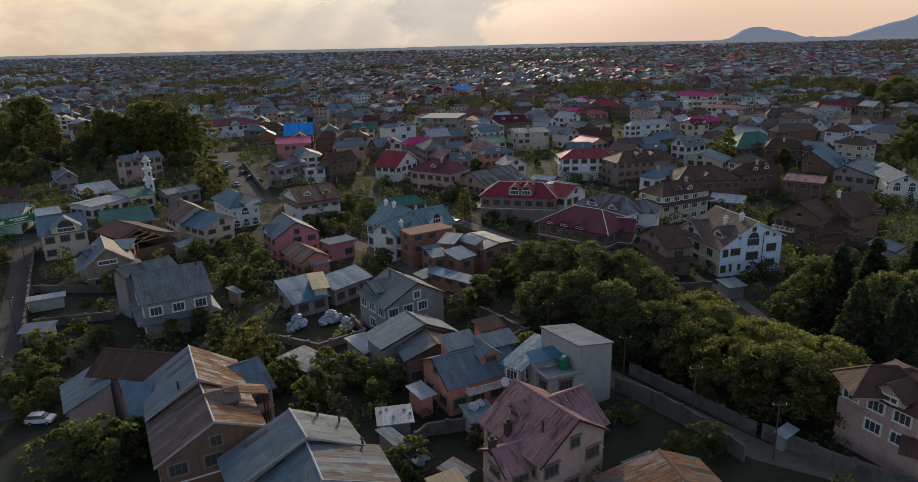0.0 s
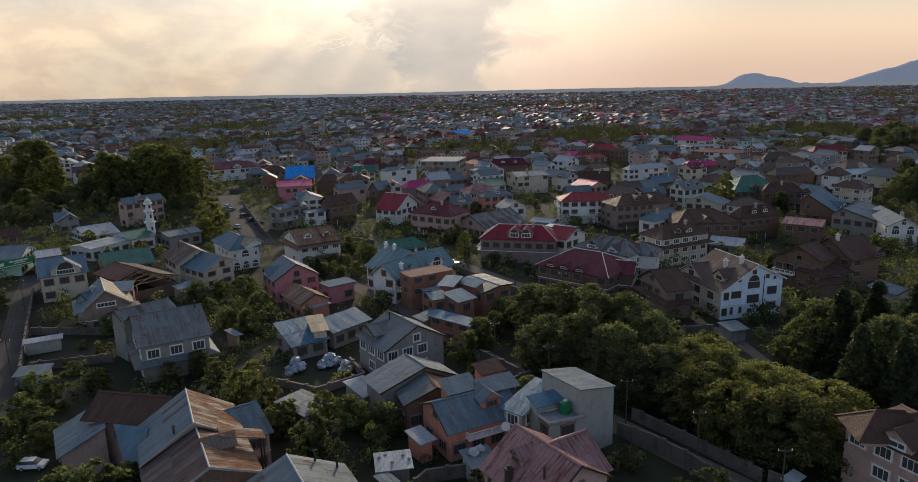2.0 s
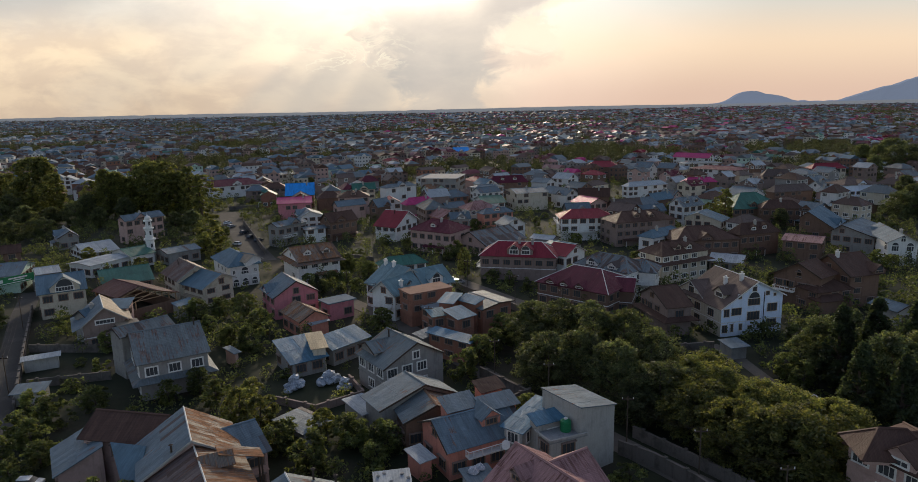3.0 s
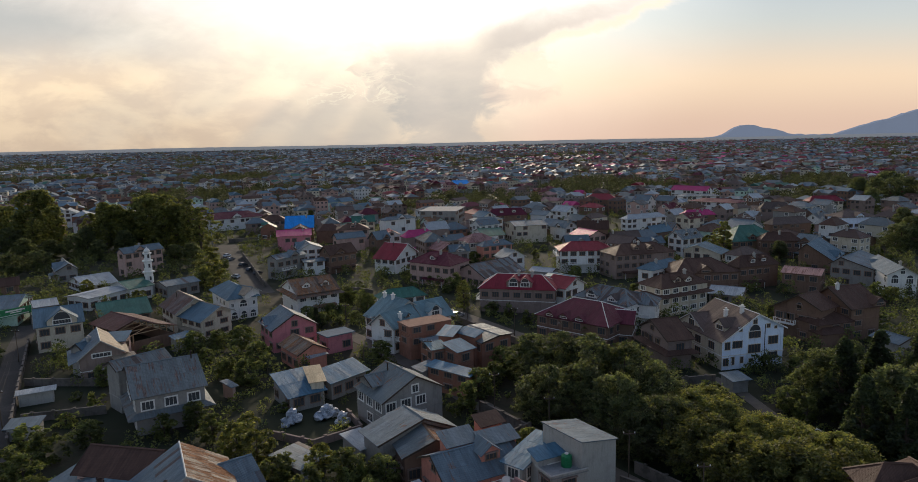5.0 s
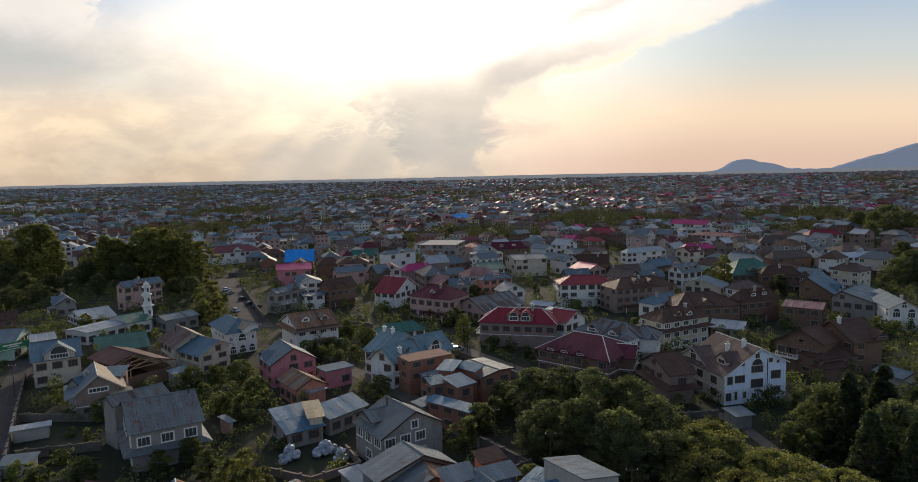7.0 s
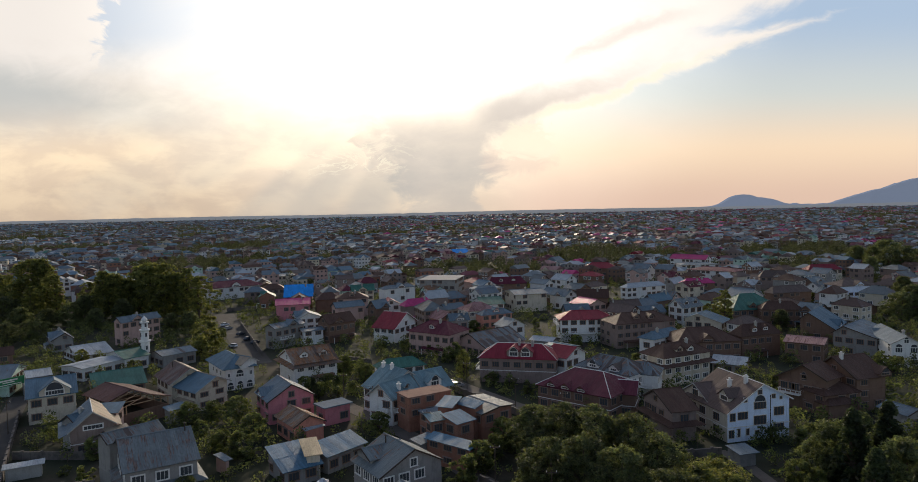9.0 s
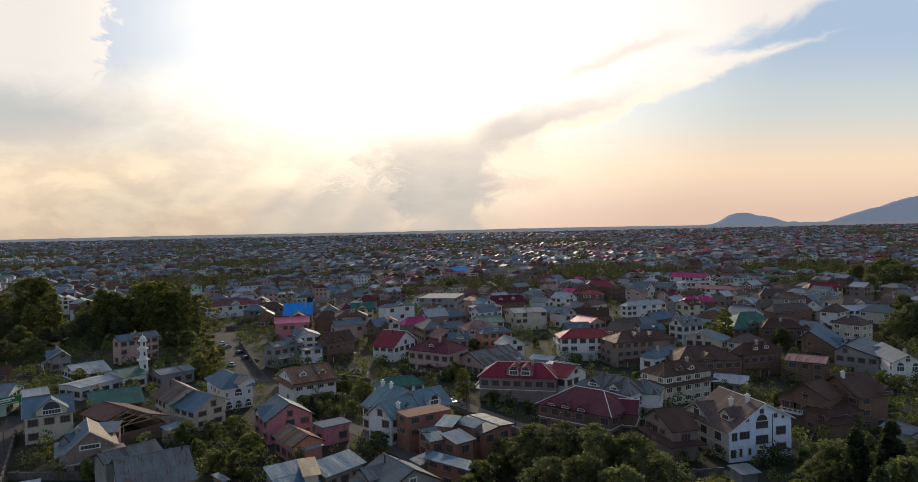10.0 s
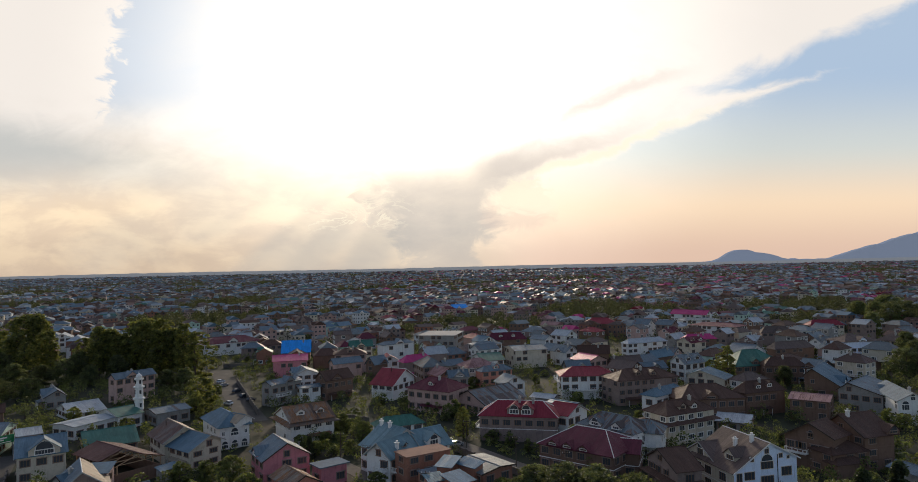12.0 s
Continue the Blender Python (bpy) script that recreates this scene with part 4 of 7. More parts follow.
kick(h, w, "R", 1.6, 0.6, "tin")
kick(h, w, "L", 1.0, 0.4)
for t, z, wide, tall in ((0.0, 5.3, 3.6, 0.9), (-2.2, 1.0, 1.6, 1.3), (1.8, 1.0, 1.6, 1.3), (2.0, 3.3, 1.2, 1.2)):
    p = w["at"](w["s1"], t, 0)
    window(h, p.x, p.y, z, w["heading"] - 90, wide, tall, "white" if z > 5 else "wood")
wing(h, -78.0, 158.8, -83.8, 157.6, 7.4, 6.0, 6.5, 0, 7.4, "blue_tin", "rose", kind="shed")
wing(h, -73.4, 149.6, -76.8, 146.2, 5.2, 3.4, 4.4, 0, 5.2, "tan_lit", "taupe", kind="shed", blind=True)
h = house(-105.07, 175.08, "cream house with arched gallery under slate-blue roof")
w = wing(h, -109.77, 172.09, -100.38, 178.07, 9.5, 8.5, 6.5, 8.5, 6.5, "blue_tin", "cream")
dormer(h, w, 0.55, 0.97, "R", 6.5, 1.4, style="white arch")
h = house(-100.65, 198.64, "low shed with dark green sheet roof")
w = wing(h, -106.42, 194.77, -94.88, 202.51, 5.5, 8.5, 2.5, 8.5, 2.5, "green", "grey")
h = house(-85.07, 173.22, "half-built house under a maroon roof")
open_frame(h, -93.68, 179.53, -76.46, 166.91, 6.8, 6.08, 4.9, "maroon_brown")
h = house(-132.84, 241.7, "long low tin-roofed hall")
w = wing(h, -136.85, 237.38, -128.83, 246.02, 5, 8.5, 2.5, 8.5, 2.5, "bright_tin", "white")
h = house(-117.13, 216.07, "long low shed with bright tin roof")
w = wing(h, -120.16, 209.23, -114.1, 222.9, 4.6, 5.42, 4, 5.42, 4, "bright_tin", "white")
h = house(-111.23, 226.26, "white mosque hall with green hipped roof", "mosque", "mosque")
w = wing(h, -113.9, 222.74, -108.56, 229.79, 6, 6.92, 4.2, 6.92, 4.2, "green", "white")
h = house(-133.12, 198.73, "shop building with green front board")
w = wing(h, -136.8, 197.55, -129.44, 199.91, 7.5, 8.5, 5.2, 8.5, 5.2, "tin", "mint")
h = house(-123.78, 199.13, "low shop building under bright tin")
w = wing(h, -126.44, 197.16, -121.13, 201.1, 6, 5.83, 5, 5.83, 5, "bright_tin", "grey")
h = house(-75.23, 186.33, "cream house with flared tin gable roof")
w = wing(h, -81.6, 193.4, -72.4, 182.4, 9.2, 4.0, 7.0, 5.6, 5.7, "tan_lit", "cream", glazing='wood', roof_back='worn', over=0.8)
flue(h, w, 0.3, 0.3, "R")
w = wing(h, -72.9, 184.9, -63.8, 177.6, 8.2, 4.2, 6.2, 6.2, 5.0, "tan_lit", "cream", glazing='wood', roof_back='blue_tin', over=0.9)
porch(h, w, "R", 0.1, 0.9, 2.6, 1.6)
h = house(-67.47, 198.07, "white house with arched porch and grey flared roof")
w = wing(h, -71.4, 205.9, -66.0, 198.4, 9.2, 4.9, 6.2, 4.9, 6.2, "blue_tin", "white", kind="hip", blind=True, over=0.8)
for t, z, wide, tall, style in ((0.0, 3.6, 2.2, 0.9, "white arch"), (-3.1, 3.8, 0.8, 1.2, "white"), (3.1, 3.8, 0.8, 1.2, "white"), (-2.7, 0.3, 1.8, 1.1, "white arch"), (0.0, 0.3, 1.8, 1.1, "white arch"), (2.7, 0.3, 1.8, 1.1, "white arch")):
    p = w["at"](w["s1"], t, 0)
    window(h, p.x, p.y, z, w["heading"] - 90, wide, tall, style)
for s_ in (1.5, 5.0, 8.5):
    p = w["at"](s_, w["t0"], 0)
    window(h, p.x, p.y, 3.8, w["heading"] + 180, 1.4, 1.3, "white")
wing(h, -67.5, 201.0, -61.0, 196.2, 9.0, 3.0, 7.4, 3.2, 7.2, "blue_tin", "white", blind=True, z0=6.0, roof_back="tan_lit")
h = house(-98.01, 230.77, "cluster shed with tin roof")
w = wing(h, -102.11, 226.32, -93.92, 235.22, 5, 5.39, 4, 5.39, 4, "tin", "grey")
h = house(-128.32, 269.27, "reddish three-storey house with tin roof")
w = wing(h, -133.09, 262.47, -123.55, 276.08, 11, 3.2, 9, 3.2, 9, "tin", "rose")
detail(h, w, 91)
h = house(-46.77, 205.45, "white house with rust-striped double roof")
w = wing(h, -52.53, 201.66, -41.01, 209.24, 9.8, 7.38, 6.5, 7.38, 6.5, "rusty", "white", glazing='white', tier=5.6)
detail(h, w, 94)
h = house(-67.09, 257.12, "grey two-storey house beside the bazaar road")
w = wing(h, -71.37, 251, -62.82, 263.24, 9, 3.2, 7.6, 3.2, 7.6, "tin", "grey")
detail(h, w, 97)
h = house(-63.72, 277.19, "white gabled house beside a lane")
w = wing(h, -66.25, 283.06, -61.18, 271.32, 10, 5.86, 7.8, 4.75, 7.8, "tin", "white")
detail(h, w, 100)
h = house(-57.96, 260.24, "low white building with verandah")
w = wing(h, -61.75, 258.11, -54.16, 262.37, 6, 3.2, 5.3, 3.2, 5.3, "tin", "white")
h = house(-86.41, 359.63, "house with bright blue sheet roof")
w = wing(h, -93.81, 358.21, -79.01, 361.05, 11.8, 8.5, 6.3, 8.5, 6.3, "blue", "brick")
detail(h, w, 105)
h = house(-80.03, 321.04, "pink house with magenta sheet roof")
w = wing(h, -87.84, 319.1, -72.21, 322.98, 9.5, 7.67, 7.5, 7.67, 7.5, "magenta", "pink")
detail(h, w, 108)
h = house(-137.5, 406.71, "long white school with maroon roof")
w = wing(h, -145.06, 401.56, -129.93, 411.86, 10, 8.5, 6.9, 8.5, 6.9, "maroon", "white", kind='hip')
dormer(h, w, 0.5, 0.95, "R", 5.0, 1.0, style="white")
h = house(-49.34, 265.91, "dark brown brick house")
w = wing(h, -53.98, 261.32, -44.7, 270.49, 10.5, 4.21, 7.2, 4.21, 7.2, "brown", "brown")
detail(h, w, 114)
h = house(-24.47, 265.1, "house with steep red roof and white gable")
w = wing(h, -31.2, 268.6, -21.5, 263.0, 10.6, 7.2, 6.4, 8.6, 5.4, "red", "white", glazing="wood", trim=True, over=0.8)
balcony(h, w, "R", 2.9, 1.3, 0.1, 0.9)
flue(h, w, 0.5, 0.2, "R")
h = house(-8.07, 239.82, "three-storey rose house with maroon hipped roof")
w = wing(h, -11.6, 243.4, -6.0, 239.6, 10.8, 6.4, 7.6, 6.6, 7.4, "maroon", "rose", kind='hip')
detail(h, w, 120)
h = house(22.75, 201.09, "taupe house with red roof and arched dormers")
w = wing(h, 9.76, 202.48, 22.4, 199.49, 10.5, 5.54, 7, 5.54, 7, "red", "taupe", kind='hip', trim=True)
dormer(h, w, 0.42, 0.85, "R", 4.0, 1.6, style="white arch")
dormer(h, w, 0.68, 0.85, "R", 4.0, 1.6, style="white arch")
chimney(h, w, 0.5, 0.1, "R")
chimney(h, w, 0.8, 0.15, "R")
balcony(h, w, "A", 3.2, 1.4)
w = wing(h, 26.41, 204.05, 32.42, 198.32, 9.5, 5.37, 7, 5.37, 7, "red", "white")
h = house(28.04, 169.6, "brown house under a maroon hipped roof with white ridges")
w = wing(h, 27.6, 173.6, 33.6, 168.4, 9.7, 7.2, 6.4, 8.2, 6.0, "maroon", "brown", kind='hip', trim=True)
for s_ in (-0.25, 0.25, 0.8):
    dormer(h, w, s_, 0.96, "R", 2.8, 0.45, style="trim")
w = wing(h, 33.0, 168.8, 41.5, 165.6, 8.0, 4.0, 6.0, 4.6, 5.6, "maroon", "brown", trim=True)
h = house(8.81, 240.31, "hall with striped tin roof")
w = wing(h, 1.34, 233.62, 16.29, 247, 7.5, 8.5, 3.6, 8.5, 3.6, "striped", "rose")
h = house(45.16, 257.51, "white three-storey house with red hipped roof")
w = wing(h, 40.19, 257.44, 50.12, 257.59, 11, 6, 8.4, 6, 8.4, "red", "white", kind='hip')
balcony(h, w, "R", 3.2, 1.3)
balcony(h, w, "A", 6.2, 1.3)
h = house(12.01, 271.68, "salmon house with pale hipped roof")
w = wing(h, 8.2, 269.83, 15.82, 273.52, 10, 3.2, 8.3, 3.2, 8.3, "tin", "salmon", kind='hip')
detail(h, w, 141)
h = house(30.43, 335.28, "cream building with tin roof")
w = wing(h, 22.31, 333.02, 38.55, 337.53, 10, 8.5, 8.4, 8.5, 8.4, "tin", "cream")
detail(h, w, 144)
h = house(11.36, 308.41, "house with teal roof")
w = wing(h, 6.02, 307.2, 16.7, 309.61, 10, 8.47, 7.8, 8.47, 7.8, "green", "white")
detail(h, w, 147)
h = house(-8.93, 391.85, "unfinished concrete block with flat roof")
w = wing(h, -19.07, 393.94, 1.21, 389.75, 12, 0.2, 12, 25.11, 12, "concrete", "grey", kind='flat')
h = house(59.87, 154.99, "white gabled house with brown shingle roof and dormer")
w = wing(h, 58.86, 161.66, 62.71, 146.22, 11.8, 7.15, 8.2, 8.95, 6.2, "shingle", "bluewhite", blind=True, trim=True)
# windows of the gabled front: middle, sill, width and height, and the style of each
for t, z, wide, tall, style in (
    (-7.2, 4.4, 1.3, 1.7, "trim"), (-4.8, 4.6, 2.4, 1.6, "trim"), (-0.6, 6.5, 2.9, 1.5, "trim arch"), (-0.6, 3.2, 3.0, 1.9, "trim"), (4.0, 4.8, 2.4, 1.8, "trim"), (4.0, 1.5, 2.4, 1.7, "trim"),
    (-0.6, 9.6, 1.0, 1.0, "trim arch"), (-4.1, 8.2, 0.8, 0.9, "trim"), (2.7, 8.5, 0.9, 0.9, "trim"), (4.5, 8.2, 0.6, 0.6, "trim"), (-7.5, 0.9, 1.3, 1.7, "trim"), (-5.7, 1.0, 0.6, 1.7, "trim"),
    (-3.6, 1.2, 0.7, 1.4, "trim"), (-1.3, 1.4, 1.0, 0.6, "trim"), (1.0, 1.4, 0.9, 0.6, "trim"),
):
    p = w["at"](w["s1"], t, 0)
    window(h, p.x, p.y, z, w["heading"] - 90, wide, tall, style)
p = w["at"](w["s1"] + 0.08, 1.9, 0)
part_of("rain_pipe", Solid().tube(0, 0, 0, 9.3, 0.08, 0.08).mesh("rain_pipe", M_DARK), h, pose(p.x, p.y, 0))
# windows along the cream-washed side
for s_, z in ((11.6, 1.0), (11.6, 3.7), (6.5, 3.7), (3.0, 3.7), (6.5, 1.0)):
    p = w["at"](s_, w["t0"], 0)
    window(h, p.x, p.y, z, w["heading"] + 180, 2.2, 1.7, "trim")
side = Solid().prism([w["at"](s_, t, 0) for s_, t in ((w["s0"], w["t0"] - 0.03), (w["s1"] - 0.02, w["t0"] - 0.03), (w["s1"] - 0.02, w["t0"] - 0.004), (w["s0"], w["t0"] - 0.004))], [w["at"](s_, t, 6.0) for s_, t in ((w["s0"], w["t0"] - 0.03), (w["s1"] - 0.02, w["t0"] - 0.03), (w["s1"] - 0.02, w["t0"] - 0.004), (w["s0"], w["t0"] - 0.004))])
part_of("side_plaster", side.mesh("side_plaster", WALL["cream"]), h)
dormer(h, w, 0.72, 0.72, "R", 3.6, 1.2, style="trim", wall="cream")
chimney(h, w, 0.55, 0.35, "R", 1.4, M_TRIM)
chimney(h, w, 0.72, 0.12, "R", 1.4, M_TRIM)
w = wing(h, 57.6, 158.4, 51.4, 156.6, 9.6, 5.6, 6.4, 5.6, 6.4, "shingle", "cream", glazing="trim")
h = house(45.06, 151.33, "dark brown house with two-tier roof")
w = wing(h, 47.56, 153.83, 41.09, 152.29, 9.5, 7.6, 6.5, 5.6, 6.5, "brown", "taupe", tier=3.6)
for t in (-2.4, 0.2, 2.8):
    p = w["at"](w["s1"], t, 0)
    window(h, p.x, p.y, 7.0 if t == 0.2 else 4.6, w["heading"] - 90, 1.5, 1.4, "wood")
flue(h, w, 0.5, 0.3, "R")
h = house(59.77, 195.86, "white house with two-tier brown roof")
w = wing(h, 55.59, 193.72, 63.94, 198, 11, 5, 8.1, 5, 8.1, "brown", "cream", kind='hip', tier=5.6, glazing='white')
detail(h, w, 161)
h = house(79.28, 155.64, "large dark brick house with gables")
w = wing(h, 89.5, 169.5, 99.3, 172.5, 12, 5.0, 8.5, 7.4, 8.0, "brown", "brown", over=0.8)
dormer(h, w, 0.86, 0.96, "R", 3.8, 0.8, style="wood arch")
chimney(h, w, 0.2, 0.12, "R", 1.3, M_TRIM)
w = wing(h, 87.3, 170.4, 80.5, 165.8, 11, 6.0, 8.2, 7.2, 6.8, "brown", "brown", over=0.8)
for t, z, wide, tall, style in ((0.0, 7.6, 1.2, 0.9, "wood arch"), (-3.0, 4.4, 1.5, 1.6, "wood"), (2.6, 4.4, 1.5, 1.6, "wood")):
    p = w["at"](w["s1"], t, 0)
    window(h, p.x, p.y, z, w["heading"] - 90, wide, tall, style)
balcony(h, w, "B", 3.4, 1.4, 0.05, 0.5)
wing(h, 84.6, 164.0, 89.0, 165.4, 7.0, 3.6, 5.0, 3.6, 5.0, "brown", "brown", kind='hip')
wing(h, 84.0, 160.6, 88.6, 161.8, 4.2, 2.2, 3.2, 2.2, 3.2, "brown", "brown", kind='hip', blind=True)
h = house(107.8, 217.17, "low brown house with faded pink roof")
w = wing(h, 103.06, 220.63, 112.53, 213.71, 7.5, 5.63, 6.3, 5.63, 6.3, "pink", "brown")
h = house(130.09, 255.24, "brown house with slate-blue gable roof")
w = wing(h, 136.57, 263.18, 123.61, 247.3, 10, 9, 4.5, 3.2, 7.2, "blue_tin", "brown")
detail(h, w, 173)
h = house(129.19, 229.03, "grey house with wide tin gable")
w = wing(h, 136.25, 235.77, 122.13, 222.29, 9.5, 10, 6.5, 3.63, 7, "tin", "grey")
detail(h, w, 176)
h = house(133.63, 215.23, "white house with arched windows and tin roof")
w = wing(h, 136.44, 226.22, 130.82, 204.23, 9.5, 4.51, 7, 4.51, 7, "tin", "white", glazing='white arch')
detail(h, w, 179)
h = house(120, 290.7, "brown house with green hipped roof")
w = wing(h, 116.6, 290.26, 123.41, 291.14, 11.5, 9, 6, 9, 6, "green", "brown", kind='hip')
dormer(h, w, 0.2, 0.9, "R", 2.8, 1.4)
dormer(h, w, 0.9, 0.9, "R", 2.8, 1.4)
h = house(191.22, 338.53, "white villa with grey hipped roof")
w = wing(h, 187.27, 337.92, 195.18, 339.15, 11, 7, 8.6, 7, 8.6, "dusty", "bluewhite", kind='hip')
detail(h, w, 186)
h = house(163.13, 288.93, "low hall with blue tin roof")
w = wing(h, 160.26, 294.69, 166.01, 283.18, 7, 8.5, 5.4, 8.5, 5.4, "blue_tin", "brown")
h = house(90.2, 260.35, "house with pale blue gable roof")
w = wing(h, 93.51, 265.03, 86.89, 255.66, 9, 9, 6.2, 5.38, 7, "blue_tin", "cream")
detail(h, w, 191)
h = house(63.93, 223.51, "white house with blue tin hipped roof")
w = wing(h, 59.49, 219.71, 68.38, 227.32, 9.5, 3.2, 7.6, 3.2, 7.6, "blue_tin", "white", kind='hip')
detail(h, w, 194)
h = house(62.65, 248.35, "dark brown house with hipped roof")
w = wing(h, 56.31, 246.39, 68.98, 250.31, 11.5, 6.34, 8.5, 6.34, 8.5, "brown", "taupe", kind='hip')
detail(h, w, 197)
h = house(75.34, 220.87, "reddish-brown house with hipped shingle roof")
w = wing(h, 70.91, 220.29, 79.78, 221.45, 10.5, 7.2, 7, 7.2, 7, "brown", "brown", kind='hip')
detail(h, w, 200)
h = house(39.32, 180.31, "house with white arched gable and striped tin roof")
w = wing(h, 36.6, 187.0, 42.4, 180.4, 10.0, 5.2, 7.2, 5.4, 7.0, "striped", "white", kind="hip", glazing="white")
dormer(h, w, 0.15, 0.9, "R", 3.6, 1.0, style="white arch")
dormer(h, w, 0.9, 0.9, "R", 3.0, 0.9, style="white")
w = wing(h, 42.4, 182.6, 47.6, 180.2, 9.0, 4.0, 6.8, 4.2, 6.6, "striped", "white", kind="hip", glazing="white")
balcony(h, w, "R", 3.2, 1.2, 0.1, 0.9)
h = house(79.25, 205.45, "low sheds under pale tin sheets")
w = wing(h, 74.94, 207.88, 83.57, 203.03, 4.5, 6, 3.2, 6, 3.2, "bright_tin", "grey")
h = house(54.25, 79.17, "beige house with dark brown tiled roof")
w = wing(h, 53.6, 80.53, 54.89, 77.81, 11, 6, 8.4, 6, 8.4, "brown", "rose", kind='hip', glazing="white")
dormer(h, w, 0.4, 0.95, "R", 4.0, 1.0, style="white")
wing(h, 48.6, 80.4, 51.6, 80.0, 11.6, 3.4, 9.0, 3.4, 9.0, "brown", "rose", kind="hip", blind=True, z0=8.3)
wing(h, 49.6, 74.6, 52.4, 72.6, 5.6, 2.2, 4.4, 2.2, 4.4, "brown", "rose", blind=True, z0=4.0)
h = house(21.75, 69.02, "shed with rusty lit tin roof beside the lane")
w = wing(h, 21.06, 71.97, 22.45, 66.08, 6, 5.14, 4, 8, 3.9, "rusty", "grey", sheets=2)
h = house(-3.1, 655.87, "house with blue sheet roof among brown roofs")
w = wing(h, -10.42, 653.69, 4.23, 658.06, 11, 8.5, 7.5, 8.5, 7.5, "blue", "white", kind='gable', sheets=0)
detail(h, w, 213)
h = house(170.51, 510.51, "long building with magenta sheet roof")
w = wing(h, 160.19, 520.04, 180.84, 500.99, 12, 5.75, 9, 5.75, 9, "magenta", "white", kind='gable', sheets=0)
detail(h, w, 216)
h = house(159.21, 464.3, "white terrace with flat parapets")
w = wing(h, 151.48, 463.79, 166.93, 464.81, 10, 6.41, 9, 6.41, 9, "tin", "white", kind='hip', sheets=0)
detail(h, w, 219)
h = house(159.11, 429.79, "white terrace under a maroon roof")
w = wing(h, 153.32, 435.43, 164.91, 424.15, 10, 8.5, 8.3, 8.5, 8.3, "maroon", "white", kind='hip', sheets=0)
detail(h, w, 222)
h = house(122.34, 357.7, "house with magenta hipped roof")
w = wing(h, 116.43, 357.38, 128.26, 358.02, 11, 3.2, 8.6, 3.2, 8.6, "magenta", "brown", kind='hip', sheets=0)
detail(h, w, 225)
h = house(93.51, 464.17, "brown house with red roof")
w = wing(h, 88.0, 465.0, 98.5, 462.5, 11.5, 6.5, 8.0, 6.5, 8.0, "red", "brown", kind='hip', sheets=0)
detail(h, w, 228)
h = house(216.1, 411.52, "cream house with red hipped roof")
w = wing(h, 208.9, 411.17, 223.3, 411.87, 12, 4, 9, 4, 9, "red", "cream", kind='hip', sheets=0)
detail(h, w, 231)
h = house(173, 380.73, "brown house with faded hipped roof")
w = wing(h, 167.84, 381.87, 178.16, 379.58, 12, 3.2, 8.4, 3.2, 8.4, "dusty", "taupe", kind='hip', sheets=0)
detail(h, w, 234)
h = house(93.17, 354.03, "white house with bright tin roof")
w = wing(h, 84.11, 350.14, 102.23, 357.92, 10, 3.2, 7.9, 3.2, 7.9, "bright_tin", "white", kind='hip', sheets=0)
detail(h, w, 237)
h = house(88.27, 311.67, "house with wide blue tin roof")
w = wing(h, 82.36, 307.3, 94.19, 316.03, 9.5, 3.2, 6.5, 3.2, 6.5, "blue_tin", "brown", kind='gable', sheets=0)
detail(h, w, 240)
h = house(115.39, 373.46, "house with bright tin gable")
w = wing(h, 110.54, 368.14, 120.25, 378.77, 10, 3.2, 7.3, 3.2, 7.3, "bright_tin", "grey", kind='gable', sheets=0)
detail(h, w, 243)
h = house(129.58, 317.7, "white-gabled house with tin roof")
w = wing(h, 126.05, 322.94, 133.11, 312.46, 10.5, 7.59, 7, 7.59, 7, "tin", "white", kind='gable', sheets=0)
detail(h, w, 246)
h = house(46, 280.89, "house with long pale tin roof")
w = wing(h, 40.67, 279.94, 51.33, 281.85, 10, 3.71, 7, 3.71, 7, "tin", "grey", kind='gable', sheets=0)
detail(h, w, 249)
h = house(60.56, 320.6, "brown house with steep twin roofs")
w = wing(h, 53.25, 321.84, 67.87, 319.36, 11, 3.2, 7.2, 3.2, 7.2, "brown", "brown", kind='gable', sheets=0)
detail(h, w, 252)
h = house(-33.63, 348.39, "white hotel block with tin roof")
w = wing(h, -38.9, 344.01, -28.36, 352.77, 12, 3.2, 10.5, 3.2, 10.5, "tin", "white", kind='hip', sheets=0)
detail(h, w, 255)
h = house(-20.78, 308.31, "house with magenta hipped sheets")
w = wing(h, -25, 305.95, -16.57, 310.67, 10, 3.2, 7.2, 3.2, 7.2, "magenta", "taupe", kind='hip', sheets=0)
detail(h, w, 258)
h = house(-37.98, 305.98, "brown house with gabled tin roof")
w = wing(h, -40.84, 302.5, -35.12, 309.46, 10, 3.2, 6.6, 3.2, 6.6, "tin", "brown", kind='gable', sheets=0)
detail(h, w, 261)
h = house(-51.91, 306.87, "rose house with patched tin roof")
w = wing(h, -57.85, 302.92, -45.97, 310.81, 9.5, 3.2, 7.3, 3.2, 7.3, "tin", "rose", kind='gable', sheets=0)
detail(h, w, 264)
h = house(-53.18, 360.72, "house with dark green roof")
w = wing(h, -59.14, 359.04, -47.22, 362.41, 11, 3.47, 8, 3.47, 8, "green", "cream", kind='gable', sheets=0)
detail(h, w, 267)
h = house(-5.01, 297.05, "house with striped tin roof")
w = wing(h, -9.43, 294.04, -0.59, 300.07, 9, 3.2, 6.9, 3.2, 6.9, "tin", "grey", kind='gable', sheets=0)
